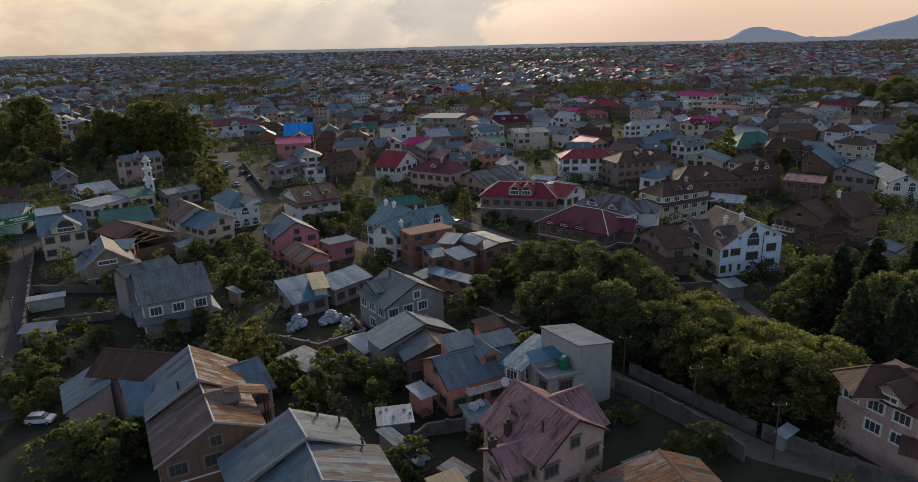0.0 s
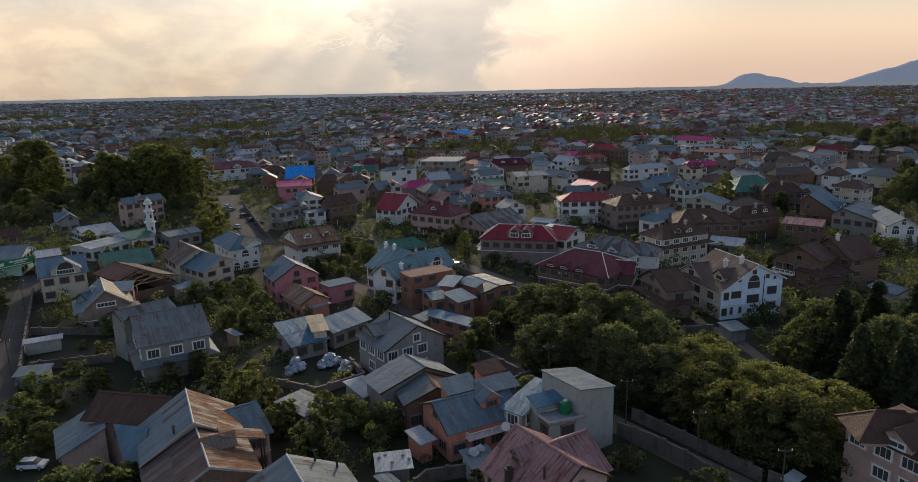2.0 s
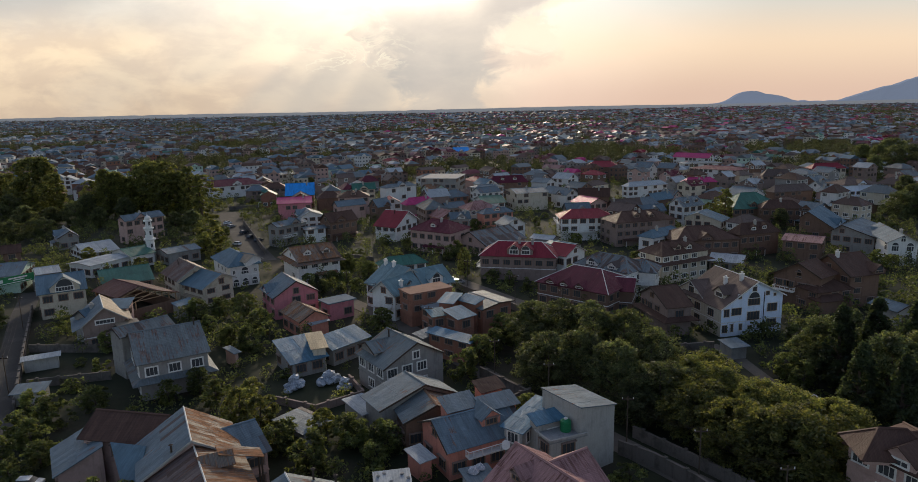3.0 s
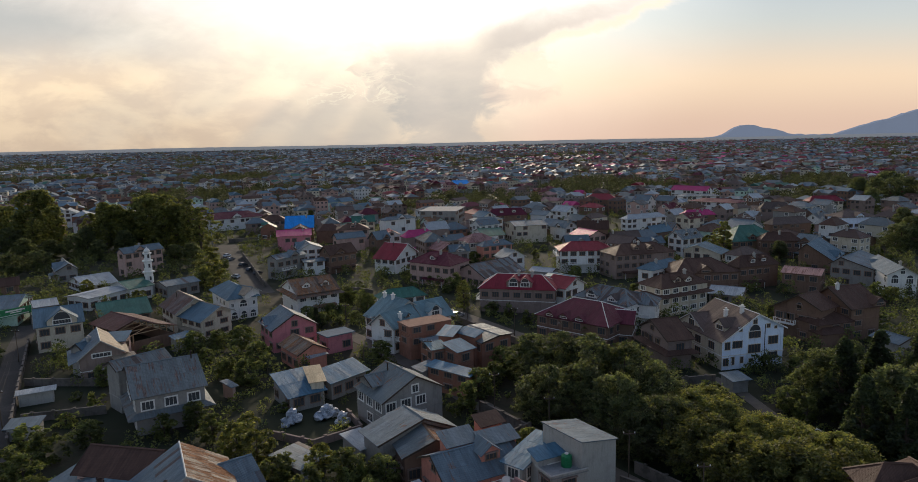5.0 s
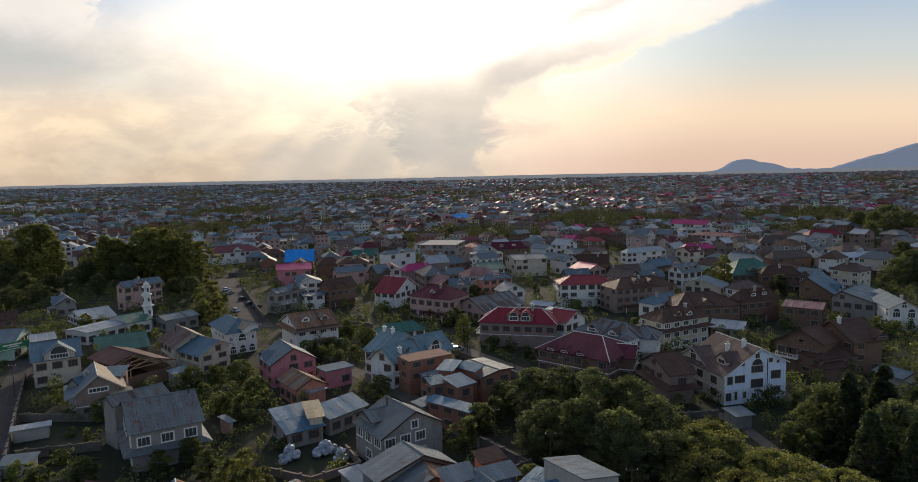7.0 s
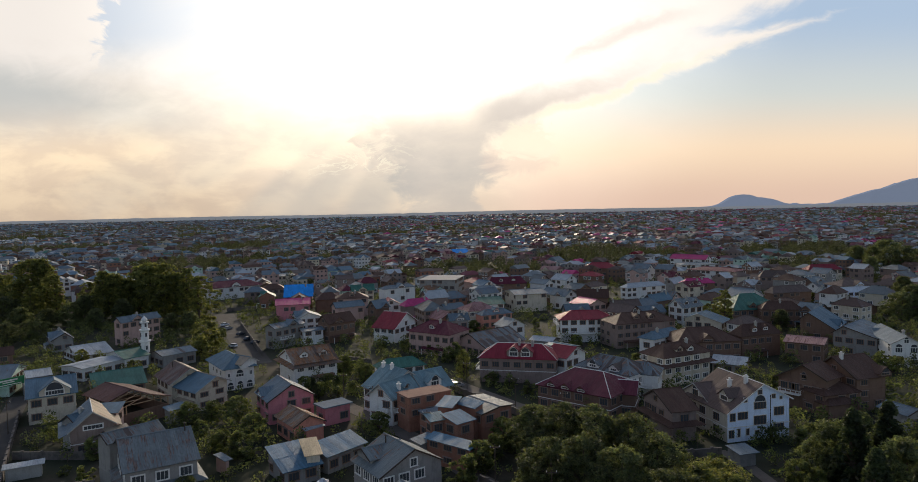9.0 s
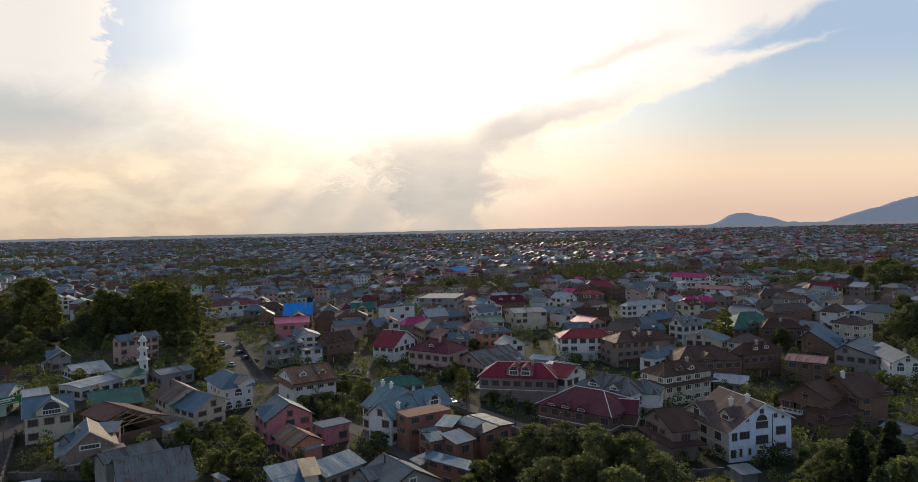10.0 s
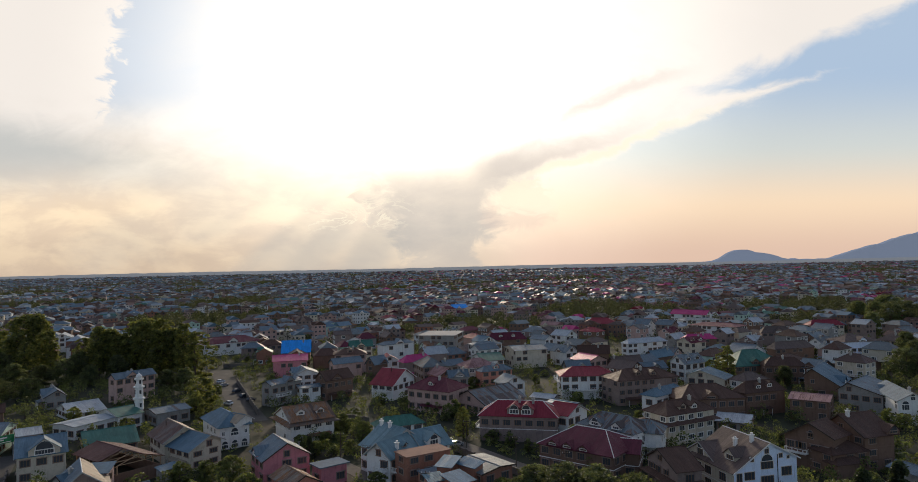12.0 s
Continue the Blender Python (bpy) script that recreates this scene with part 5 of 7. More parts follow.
detail(h, w, 270)
h = house(-2.3, 265.41, "grey gable house with tin roof")
w = wing(h, -6.28, 264.45, 1.68, 266.37, 9.5, 3.2, 7.2, 3.2, 7.2, "tin", "grey", kind='gable', sheets=0)
detail(h, w, 273)
h = house(67.83, 290.18, "brown house behind the red roof")
w = wing(h, 60.99, 287.51, 74.67, 292.85, 10, 3.2, 6.6, 3.2, 6.6, "dusty", "brown", kind='gable', sheets=0)
detail(h, w, 276)
h = house(73.75, 275.45, "house with patchy tin roof")
w = wing(h, 67.22, 273.07, 80.28, 277.83, 9.5, 3.2, 7.1, 3.2, 7.1, "tin", "grey", kind='gable', sheets=0)
detail(h, w, 279)
h = house(151.47, 320.14, "brown house with dark hipped roof")
w = wing(h, 143.59, 317.93, 159.35, 322.36, 11, 3.3, 8, 3.3, 8, "dusty", "brown", kind='hip', sheets=0)
detail(h, w, 282)
h = house(95.12, 225.26, "dark house with shingle roof")
w = wing(h, 90.08, 223.57, 100.16, 226.94, 10.5, 3.2, 7.2, 3.2, 7.2, "brown", "brown", kind='hip', sheets=0)
detail(h, w, 285)
h = house(127.62, 277.69, "brown house under a dark roof")
w = wing(h, 123.19, 278.35, 132.05, 277.04, 10, 4.02, 7, 4.02, 7, "brown", "brown", kind='hip', sheets=0)
detail(h, w, 288)
h = house(-126.65, 469.07, "low white row of shops")
w = wing(h, -133.91, 462.18, -119.4, 475.97, 8, 4.73, 6.5, 4.73, 6.5, "tin", "cream", kind='gable', sheets=0)
h = house(23.71, 375.3, "house with dusky maroon roof")
w = wing(h, 15.56, 373.75, 31.85, 376.85, 12, 3.2, 8.4, 3.2, 8.4, "maroon", "brown", kind='hip', sheets=0)
detail(h, w, 293)
h = house(11.45, 348.16, "white house with grey parapet roof")
w = wing(h, 6.9, 346.35, 15.99, 349.98, 10.5, 3.79, 9.5, 3.79, 9.5, "tin", "white", kind='hip', sheets=0)
detail(h, w, 296)
h = house(27.91, 238.62, "hall with bright sheet roof")
w = wing(h, 24.13, 241.19, 31.7, 236.05, 5, 3.2, 4, 3.2, 4, "bright_tin", "grey", kind='gable', sheets=0)
h = house(32.25, 223.38, "low blue tin shed by the red house")
w = wing(h, 28.58, 227.6, 35.93, 219.15, 5.5, 3.2, 4.9, 3.2, 4.9, "blue_tin", "grey", kind='gable', sheets=0)
h = house(-10.38, 87.55, "low shed with bright tin roof weighted by stones", "shed", "shed")
w = wing(h, -7.96, 88.01, -12.8, 87.08, 3, 4.23, 2.7, 0, 3, "bright_tin", "grey", kind='shed', sheets=2, blind=True)
h = house(-7.94, 92.67, "small lean-to annexe with blue tin roof", "shed", "shed")
w = wing(h, -6.83, 93.5, -9.05, 91.85, 3.6, 4.12, 3.2, 0, 3.6, "bright_tin", "salmon", kind='shed', sheets=2, blind=True)
h = house(-19.3, 110.84, "open lean-to under bright tin sheets", "shed", "shed")
w = wing(h, -17.76, 112.08, -20.84, 109.59, 3.1, 6.6, 2.6, 0, 3.1, "bright_tin", "grey", kind='shed', sheets=2, blind=True)
h = house(-28.83, 105.44, "low concrete store with grey sheet roof", "shed", "shed")
w = wing(h, -27.02, 107.74, -30.63, 103.14, 2.8, 7.64, 2.6, 0, 2.8, "tin", "grey", kind='shed', sheets=2, blind=True)
h = house(-34.78, 152.06, "small porch under a tan tin sheet", "shed", "shed")
w = wing(h, -32.97, 153.91, -36.59, 150.22, 3.6, 3.18, 3.2, 0, 3.6, "bright_tin", "salmon", kind='shed', sheets=2, blind=True)
h = house(-77.88, 119.68, "open shed with tin roof beside the lane", "shed", "shed")
w = wing(h, -75.18, 120.37, -80.59, 118.99, 2.8, 4.35, 2.5, 0, 2.8, "tin", "concrete", kind='shed', sheets=2, blind=True)
h = house(-85.74, 134.31, "long narrow shed with pale tin roof", "shed", "shed")
w = wing(h, -82.66, 135.99, -88.81, 132.63, 2.8, 2.66, 2.6, 0, 2.8, "bright_tin", "concrete", kind='shed', sheets=2, blind=True)
h = house(39.29, 81.5, "little hut under pale sheets beside the lane", "shed", "shed")
w = wing(h, 40.61, 82.55, 37.98, 80.46, 2.6, 1.62, 2.3, 0, 2.6, "bright_tin", "grey", kind='shed', sheets=2, blind=True)
h = house(52.33, 135.73, "carport with grey tin canopy", "shed", "shed")
w = wing(h, 54.51, 136.32, 50.16, 135.14, 3, 4.35, 2.6, 0, 3, "tin", "grey", kind='shed', sheets=2, blind=True)
h = house(-3.36, 71.81, "shed with tan tin roof in a yard", "shed", "shed")
w = wing(h, -1.58, 72.85, -5.15, 70.77, 3.5, 3.16, 3.1, 0, 3.5, "tan", "concrete", kind='shed', sheets=2, blind=True)
h = house(-11.38, 82.92, "narrow shed along a yard wall", "shed", "shed")
w = wing(h, -10.55, 83.59, -12.21, 82.25, 2.6, 9.25, 2.3, 0, 2.6, "tin", "concrete", kind='shed', sheets=2, blind=True)
h = house(-2.99, 75.11, "small concrete hut in a yard", "shed", "shed")
w = wing(h, -1.98, 76.24, -4, 73.97, 2.6, 3.55, 2.4, 0, 2.6, "tin", "concrete", kind='shed', sheets=2, blind=True)
h = house(-18.55, 171.29, "lean-to under patched tin", "shed", "shed")
w = wing(h, -16.11, 173.03, -20.99, 169.55, 3.5, 10.02, 3, 0, 3.5, "blue_tin", "white", kind='shed', sheets=2, blind=True)
h = house(-30.98, 135.59, "tan patched sheet over a porch", "shed", "shed")
w = wing(h, -29.39, 136.23, -32.57, 134.95, 5.9, 7.28, 4.9, 0, 5.9, "tan", "cream", kind='shed', sheets=2, blind=True)
h = house(-48.54, 135.05, "shed beside the grey house with tin roof", "shed", "shed")
w = wing(h, -47.98, 135.7, -49.09, 134.39, 3.4, 4.25, 3, 0, 3.4, "tin", "rose", kind='shed', sheets=2, blind=True)
h = house(0.47, 87.53, "low flat store beside the orange house", "shed", "shed")
w = wing(h, 2.42, 88.24, -1.48, 86.81, 3.4, 4.82, 3.3, 0, 3.4, "tin", "concrete", kind='shed', sheets=2, blind=True)
h = house(-9.53, 139.7, "low lean-to of grey tin", "shed", "shed")
w = wing(h, -7.82, 141.87, -11.23, 137.52, 4.6, 3.01, 4, 0, 4.6, "tin", "grey", kind='shed', sheets=2, blind=True)
h = house(19.4, 75.13, "small garage with tin roof", "shed", "shed")
w = wing(h, 21.39, 76.25, 17.41, 74.01, 3, 3.66, 2.7, 0, 3, "tin", "concrete", kind='shed', sheets=2, blind=True)
h = house(-33.09, 166.4, "small pink flat-roofed block")
w = wing(h, -36.05, 163.99, -30.12, 168.82, 4.5, 0.2, 4.5, 5.25, 4.5, "slate", "pink", kind='flat')
h = house(-151.91, 258.95, "small grey gabled house at the grove")
w = wing(h, -156.1, 264.39, -147.72, 253.52, 7, 3.2, 4.4, 4.58, 4.5, "tin", "grey")
detail(h, w, 347)
h = house(-149.91, 223.16, "brown house with dark roof beside the grove")
w = wing(h, -152.38, 221.5, -147.45, 224.81, 8, 3.2, 5.7, 3.2, 5.7, "brown", "brown")
detail(h, w, 350)
h = house(95.87, 152.64, "low grey house with pale tin roof")
w = wing(h, 94.68, 156.36, 97.06, 148.92, 5, 3.2, 3.8, 3.2, 3.8, "tin", "grey")
h = house(-84.22, 150.21, "tin-roofed house above the garden")
w = wing(h, -85.32, 148.11, -83.13, 152.31, 7.5, 3.2, 5.6, 3.2, 5.6, "blue_tin", "grey")
detail(h, w, 355)
h = house(-71.23, 167.61, "small tin hut in a garden", "shed", "shed")
w = wing(h, -69.87, 170.05, -72.59, 165.18, 4, 2.53, 3.2, 0, 4, "blue_tin", "grey", kind='shed', blind=True)

# ---- ground, lanes and walls ----
size = 5200
ground = new("ground", mesh_of("ground", [(-size, -300, 0), (size, -300, 0), (size, size, 0), (-size, size, 0)], [(0, 1, 2, 3)], M_GROUND))
tagged(ground, "dark garden soil and grass between the houses", "ground", kind="structure")
LANES = []


def lane(name, points, width, mat, label, z=0.03):
    """A strip of road along a line, slightly crowned, with low edges."""
    s = Solid()
    pts = [Vector((x, y, 0)) for x, y in points]
    for a, b in zip(pts, pts[1:]):
        d = (b - a).normalized()
        n = Vector((-d.y, d.x, 0)) * width / 2
        a, b = a - d * 0.6, b + d * 0.6
        s.prism([a - n, b - n, b + n, a + n], [p + Vector((0, 0, z)) for p in (a - n, b - n, b + n, a + n)])
        LANES.append((a.x, a.y, b.x, b.y, width))
        z += 0.004
    return tagged(new(name, s.mesh(name, mat)), label, "road", kind="structure")


def compound_wall(points, high=1.9, mat=None, label="weathered plastered compound wall with piers", gate=None):
    """A boundary wall with a coping and piers."""
    pts = [Vector((x, y, 0)) for x, y in points]
    o = pts[0]
    ob = thing("compound_wall", o.x, o.y, label, "wall", "compound walls")
    for a, b in zip(pts, pts[1:]):
        d = (b - a).normalized()
        n = Vector((-d.y, d.x, 0))
        up = Vector((0, 0, 1))
        s = Solid().prism([a - o + n * 0.12, a - o - n * 0.12, b - o - n * 0.12, b - o + n * 0.12], [p + up * high for p in (a - o + n * 0.12, a - o - n * 0.12, b - o - n * 0.12, b - o + n * 0.12)])
        part_of("wall_panel", s.mesh("wall_panel", mat or M_COMPOUND), ob)
        s = Solid().prism([p + up * (high + 0.004) for p in (a - o + n * 0.2, a - o - n * 0.2, b - o - n * 0.2, b - o + n * 0.2)], [p + up * (high + 0.1) for p in (a - o + n * 0.2, a - o - n * 0.2, b - o - n * 0.2, b - o + n * 0.2)])
        part_of("coping", s.mesh("coping", mat or M_COMPOUND), ob)
        count = max(1, round((b - a).length / 4))
        pier = Solid().box(-0.2, -0.2, 0, 0.2, 0.2, high + 0.22).box(-0.26, -0.26, high + 0.22, 0.26, 0.26, high + 0.32).mesh("pier", mat or M_COMPOUND)
        for i in range(count):
            p = a.lerp(b, (i + 0.5) / count) - o
            part_of("pier", pier, ob, pose(p.x, p.y, 0, 0, 0, math.degrees(math.atan2(d.y, d.x))))
    return ob


lane("road", [(52.22, 70.9), (36.5, 80.11), (28.6, 90.5), (22.97, 98.33), (15.54, 108.64), (8.47, 118.46), (0.11, 131.65), (-10.33, 149.91), (-23.15, 167.51), (-32.55, 179.67)], 4.5, M_LANE, "narrow worn lane between compound walls")
lane("road", [(-67.4, 90.2), (-75.33, 104.55), (-89.86, 129.66), (-112.66, 169.06), (-124.25, 191.8)], 5, M_ROAD, "worn asphalt lane beside the houses")
lane("road", [(-68.4, 227.91), (-79.32, 250.91), (-101.6, 298.99), (-119.04, 338.91)], 9, M_ROAD, "wide dusty bazaar road with parked cars")
lane("road", [(22.85, 160.89), (15.24, 170.12), (6.83, 182.73), (-2.87, 197.27), (-17.68, 211.4)], 5, M_LANE, "earth lane past the red-roofed house")
lane("pavement", [(51.23, 139.83), (53.56, 131.63), (54.53, 119.92)], 2.5, M_LANE, "pale concrete garden path")
compound_wall([(21.59, 96.04), (25.77, 92.19), (29.69, 86.24), (33.46, 77.97)], 2.2)
compound_wall([(24.94, 101.08), (31.55, 92.01), (37.23, 83.64)], 1.8)
compound_wall([(37.81, 83.22), (43.41, 76.55), (50.17, 70.95)], 2.0)
compound_wall([(7.02, 112.37), (10.87, 115.83)], 1.8)
compound_wall([(2.3, 125.54), (10.24, 114.63)], 1.9)
compound_wall([(-8.4, 80.25), (-5.67, 84.81), (-0.21, 86.07)], 1.8)
compound_wall([(-82.05, 123.59), (-68.22, 127.22)], 1.6)
compound_wall([(-93.92, 142.93), (-76.85, 142.08)], 1.6)
compound_wall([(-77.8, 113.31), (-94.98, 142.98), (-112.73, 174.09)], 1.6)
compound_wall([(6.49, 174.35), (14.62, 163.26), (22.11, 155.57)], 1.6)
compound_wall([(-2.78, 188.21), (7.88, 171.62)], 1.6)
compound_wall([(42.16, 136.12), (50.39, 137.42)], 1.7)
compound_wall([(-120.17, 346.62), (-106.46, 350.67)], 1.9)
compound_wall([(-99.03, 303.14), (-70, 237.13)], 2.0)
compound_wall([(-40.26, 225.5), (-29.62, 218.72)], 2.5)
HOUSES.append(((-31.47, 121.45), 4.0))
HOUSES.append(((-25.84, 123.95), 4.0))
HOUSES.append(((-27.34, 117.39), 4.0))


# ---- trees ----
def crown_mesh(name, rng, high, wide, base, clumps, leaves, leaf, mat, cone=0.0):
    """Leaves in uneven clumps round the limbs."""
    verts, faces = [], []
    lobes = [(rng.uniform(0, 6.28), rng.uniform(0.7, 1.25)) for _ in range(5)]
    for _ in range(clumps):
        ang, f = rng.uniform(0, 6.28), rng.random()
        z = base + (high - base) * f
        if cone:
            reach = wide * (1.02 - f) ** 0.8 * rng.uniform(0.75, 1.0)
        else:
            reach = wide * math.sqrt(max(0.0, 1 - (2 * f - 0.85) ** 2 / 1.4)) * rng.uniform(0.45, 1.0)
            reach *= sum(k * max(0.2, math.cos(ang - a)) for a, k in lobes) / 2.1
        cx, cy = reach * math.cos(ang), reach * math.sin(ang)
        r = wide * (0.15 if cone else 0.17) * rng.uniform(0.45, 1.7)
        for _ in range(leaves):
            v = Vector((rng.gauss(0, 1), rng.gauss(0, 1), rng.gauss(0, 1))).normalized() * r * rng.random() ** 0.4
            # boughs lie flat and droop at the tips
            far = v.x * math.cos(ang) + v.y * math.sin(ang)
            c = Vector((cx, cy, z)) + Vector((v.x * 1.25, v.y * 1.25, v.z * (1.0 if cone else 0.55) - 0.25 * max(0.0, far)))
            a = Vector((rng.gauss(0, 1), rng.gauss(0, 1), rng.gauss(0, 0.6))).normalized()
            b = a.cross(Vector((rng.gauss(0, 1), rng.gauss(0, 1), rng.gauss(0, 1)))).normalized()
            q = leaf * rng.uniform(0.6, 1.3)
            k = len(verts)
            verts += [tuple(c - a * q), tuple(c + b * q * 0.5), tuple(c + a * q), tuple(c - b * q * 0.5)]
            faces.append((k, k + 1, k + 2, k + 3))
    return mesh_of(name, verts, faces, mat)


def trunk_mesh(rng, high, girth, wide):
    """A tapered trunk that forks into limbs."""
    s = Solid()

    def limb(a, b, r0, r1):
        d = (b - a).normalized()
        u = d.orthogonal().normalized()
        w = d.cross(u)
        ring = [u * math.cos(6.283 * i / 7) + w * math.sin(6.283 * i / 7) for i in range(7)]
        s.prism([a + v * r0 for v in ring], [b + v * r1 for v in ring])

    knee = Vector((rng.uniform(-0.2, 0.2), rng.uniform(-0.2, 0.2), high * 0.35))
    limb(Vector((0, 0, -0.3)), knee, girth, girth * 0.75)
    limb(knee, Vector((rng.uniform(-0.4, 0.4), rng.uniform(-0.4, 0.4), high * 0.85)), girth * 0.75, girth * 0.2)
    for i in range(6):
        ang = i * 1.05 + rng.uniform(-0.3, 0.3)
        out = Vector((math.cos(ang), math.sin(ang), rng.uniform(0.5, 1.1))) * wide * rng.uniform(0.45, 0.75)
        limb(knee * rng.uniform(0.8, 1.3), knee + out, girth * 0.4, girth * 0.1)
    return s.mesh("trunk", M_BARK)


TREES = {}
for kind, high, wide, base, clumps, leaves, leaf, cone, mats in (
    ("broad", 12.0, 5.2, 1.6, 150, 110, 0.25, 0, "dark"), ("walnut", 9.0, 5.2, 1.4, 150, 150, 0.22, 0, "light"), ("garden", 6.0, 2.8, 0.6, 75, 52, 0.25, 0, "mid"),
    ("bush", 3.0, 1.9, 0.1, 36, 42, 0.22, 0, "mid"), ("poplar", 22.0, 4.4, 2.0, 190, 60, 0.40, 0, "light"), ("fir", 13.0, 3.2, 0.8, 150, 70, 0.28, 1, "fir"),
    ("chinar", 24.0, 8.0, 3.0, 300, 60, 0.55, 0, "light"), ("young", 5.0, 2.4, 0.6, 70, 70, 0.2, 0, "light"),
):
    rng = random.Random(len(TREES) * 7 + 3)
    TREES[kind] = [(trunk_mesh(rng, high, 0.03 * high, wide), crown_mesh("crown", rng, high, wide, base, clumps, leaves, leaf, LEAF[mats], cone), high) for _ in range(2 if kind in ("broad", "walnut", "chinar", "garden", "bush") else 1)]
TREE_WORDS = {
    "broad": ("broadleaf_tree", "dense dark green broadleaf tree in a garden"), "walnut": ("walnut_tree", "spreading walnut tree with sunlit yellow-green leaves"),
    "garden": ("garden_tree", "rounded green fruit tree in a garden"), "bush": ("bush", "low green bush beside the houses"), "poplar": ("poplar_tree", "tall narrow poplar tree with green leaves"),
    "fir": ("conifer_tree", "dark conifer with drooping needle branches"), "chinar": ("chinar_tree", "very large dark chinar tree in a grove"), "young": ("young_tree", "young tree with yellow-green leaves"),
}
PLANTED = []


def tree(kind, x, y, high, rng=random.Random(5)):
    trunk, crown, full = rng.choice(TREES[kind])
    k = high / full
    name, label = TREE_WORDS[kind]
    ob = thing(name, x, y, label, "bush" if kind == "bush" else "tree", "garden trees")
    ob.rotation_euler = (0, 0, rng.uniform(0, 6.28))
    ob.scale = (k * rng.uniform(0.9, 1.15), k * rng.uniform(0.9, 1.15), k)
    part_of("trunk", trunk, ob)
    part_of("crown", crown, ob)
    PLANTED.append((x, y, high * 0.35))
    return ob


for x, y, high in ((13.5, 137.6, 10.5), (18.6, 130.8, 12.5), (23.8, 127.5, 13), (29.1, 125.8, 12), (31.9, 117.5, 11), (19.1, 115.5, 12), (24.0, 109.4, 12), (14.4, 119.5, 10), (11.6, 123.7, 7), (30.3, 105.9, 10), (26.1, 104.0, 8.5), (72.9, 107.6, 14), (64.7, 122.8, 11), (67.3, 107.8, 13), (75.8, 134.4, 9), (-176.2, 307.5, 11), (-186.4, 287.5, 12), (-171.6, 273.4, 9), (-177.9, 264.7, 9), (-162.4, 301.5, 9), (-120.9, 283.2, 9), (-112.2, 279.7, 10), (-176.8, 318.4, 13), (-208.0, 311.1, 14), (-181.2, 297.8, 10), (-154.6, 309.6, 12), (282.0, 488.6, 17), (281.8, 467.5, 18), (281.5, 448.2, 19), (300.6, 463.5, 18),):
    tree("broad", x, y, high)
for x, y, high in ((249.9, 419.8, 15), (312.2, 504.6, 20), (123.1, 267.0, 8), (131.3, 254.0, 7), (127.6, 223.8, 8), (203.6, 317.9, 14), (187.8, 286.9, 14), (179.1, 280.6, 12),):
    tree("broad", x, y, high)
for x, y, high in ((35.3, 100.7, 9), (37.6, 92.6, 9.5), (40.9, 88.3, 10.5), (46.2, 90.0, 9), (42.8, 100.5, 8.5), (37.0, 108.9, 9.5), (52.0, 95.6, 8), (47.3, 98.4, 8.5), (40.1, 106.2, 8),):
    tree("walnut", x, y, high)
for x, y, high in ((64.6, 117.4, 15), (72.9, 121.0, 15), (76.0, 115.6, 16), (60.9, 104.8, 13), (64.3, 99.7, 13), (-40.3, 183.0, 6), (-34.9, 188.6, 5),):
    tree("fir", x, y, high)
for x, y, high in ((67.0, 138.3, 5), (57.8, 121.7, 5), (67.2, 130.0, 5), (59.0, 117.6, 5), (64.2, 145.8, 3), (61.2, 148.0, 2.5), (-44.7, 76.9, 8), (-48.4, 77.0, 7), (-42.9, 79.9, 6), (-73.2, 110.8, 5), (-67.7, 107.4, 5.5), (-70.0, 102.4, 5), (-67.6, 95.1, 4.5), (-66.4, 100.4, 5), (-63.1, 90.1, 4), (-61.8, 94.9, 4), (-48.2, 119.5, 5), (-52.1, 115.9, 4.5), (-43.2, 114.3, 5), (-46.0, 140.5, 6), (-51.0, 144.4, 5), (-65.2, 161.5, 6), (-61.0, 165.9, 5), (-55.0, 165.6, 6), (-46.7, 151.9, 6), (-59.8, 154.7, 4), (-27.3, 100.0, 4.5), (-28.4, 97.3, 5), (-16.1, 97.8, 5), (-12.4, 96.8, 5.5),):
    tree("garden", x, y, high)
for x, y, high in ((-18.2, 99.7, 5), (-13.8, 93.4, 4), (-39.3, 185.9, 4), (-38.6, 195.3, 4), (-35.1, 195.0, 4), (-44.8, 192.5, 4), (-30.7, 188.3, 3.5), (7.9, 145.0, 6), (5.6, 138.0, 5), (2.4, 131.5, 6), (0.1, 124.2, 6), (8.9, 141.3, 5),):
    tree("garden", x, y, high)
for x, y, high in ((-37.2, 108.4, 6), (-32.9, 105.1, 6), (-37.5, 114.1, 5), (-22.2, 101.7, 5), (-93.9, 249.2, 11), (-91.3, 239.0, 8), (-84.8, 229.3, 6), (91.9, 291.1, 9), (99.1, 297.8, 8), (97.9, 283.2, 8), (90.5, 298.9, 7), (105.3, 294.0, 7),):
    tree("young", x, y, high)
for x, y, high in ((-0.3, 201.2, 9), (-197.9, 330.9, 22), (-181.4, 332.4, 18), (-170.0, 322.5, 24), (-157.8, 333.0, 24), (-142.0, 324.1, 27), (-128.2, 317.5, 25), (-119.4, 308.5, 22), (-217.3, 336.8, 22), (-161.6, 330.0, 20), (-201.5, 318.1, 18), (102.4, 269.3, 16),):
    tree("poplar", x, y, high)
for x, y, high in ((-239.1, 354.4, 20), (-211.1, 339.6, 29), (-168.0, 327.3, 22), (-152.0, 332.3, 26), (-136.1, 323.4, 22),):
    tree("chinar", x, y, high)
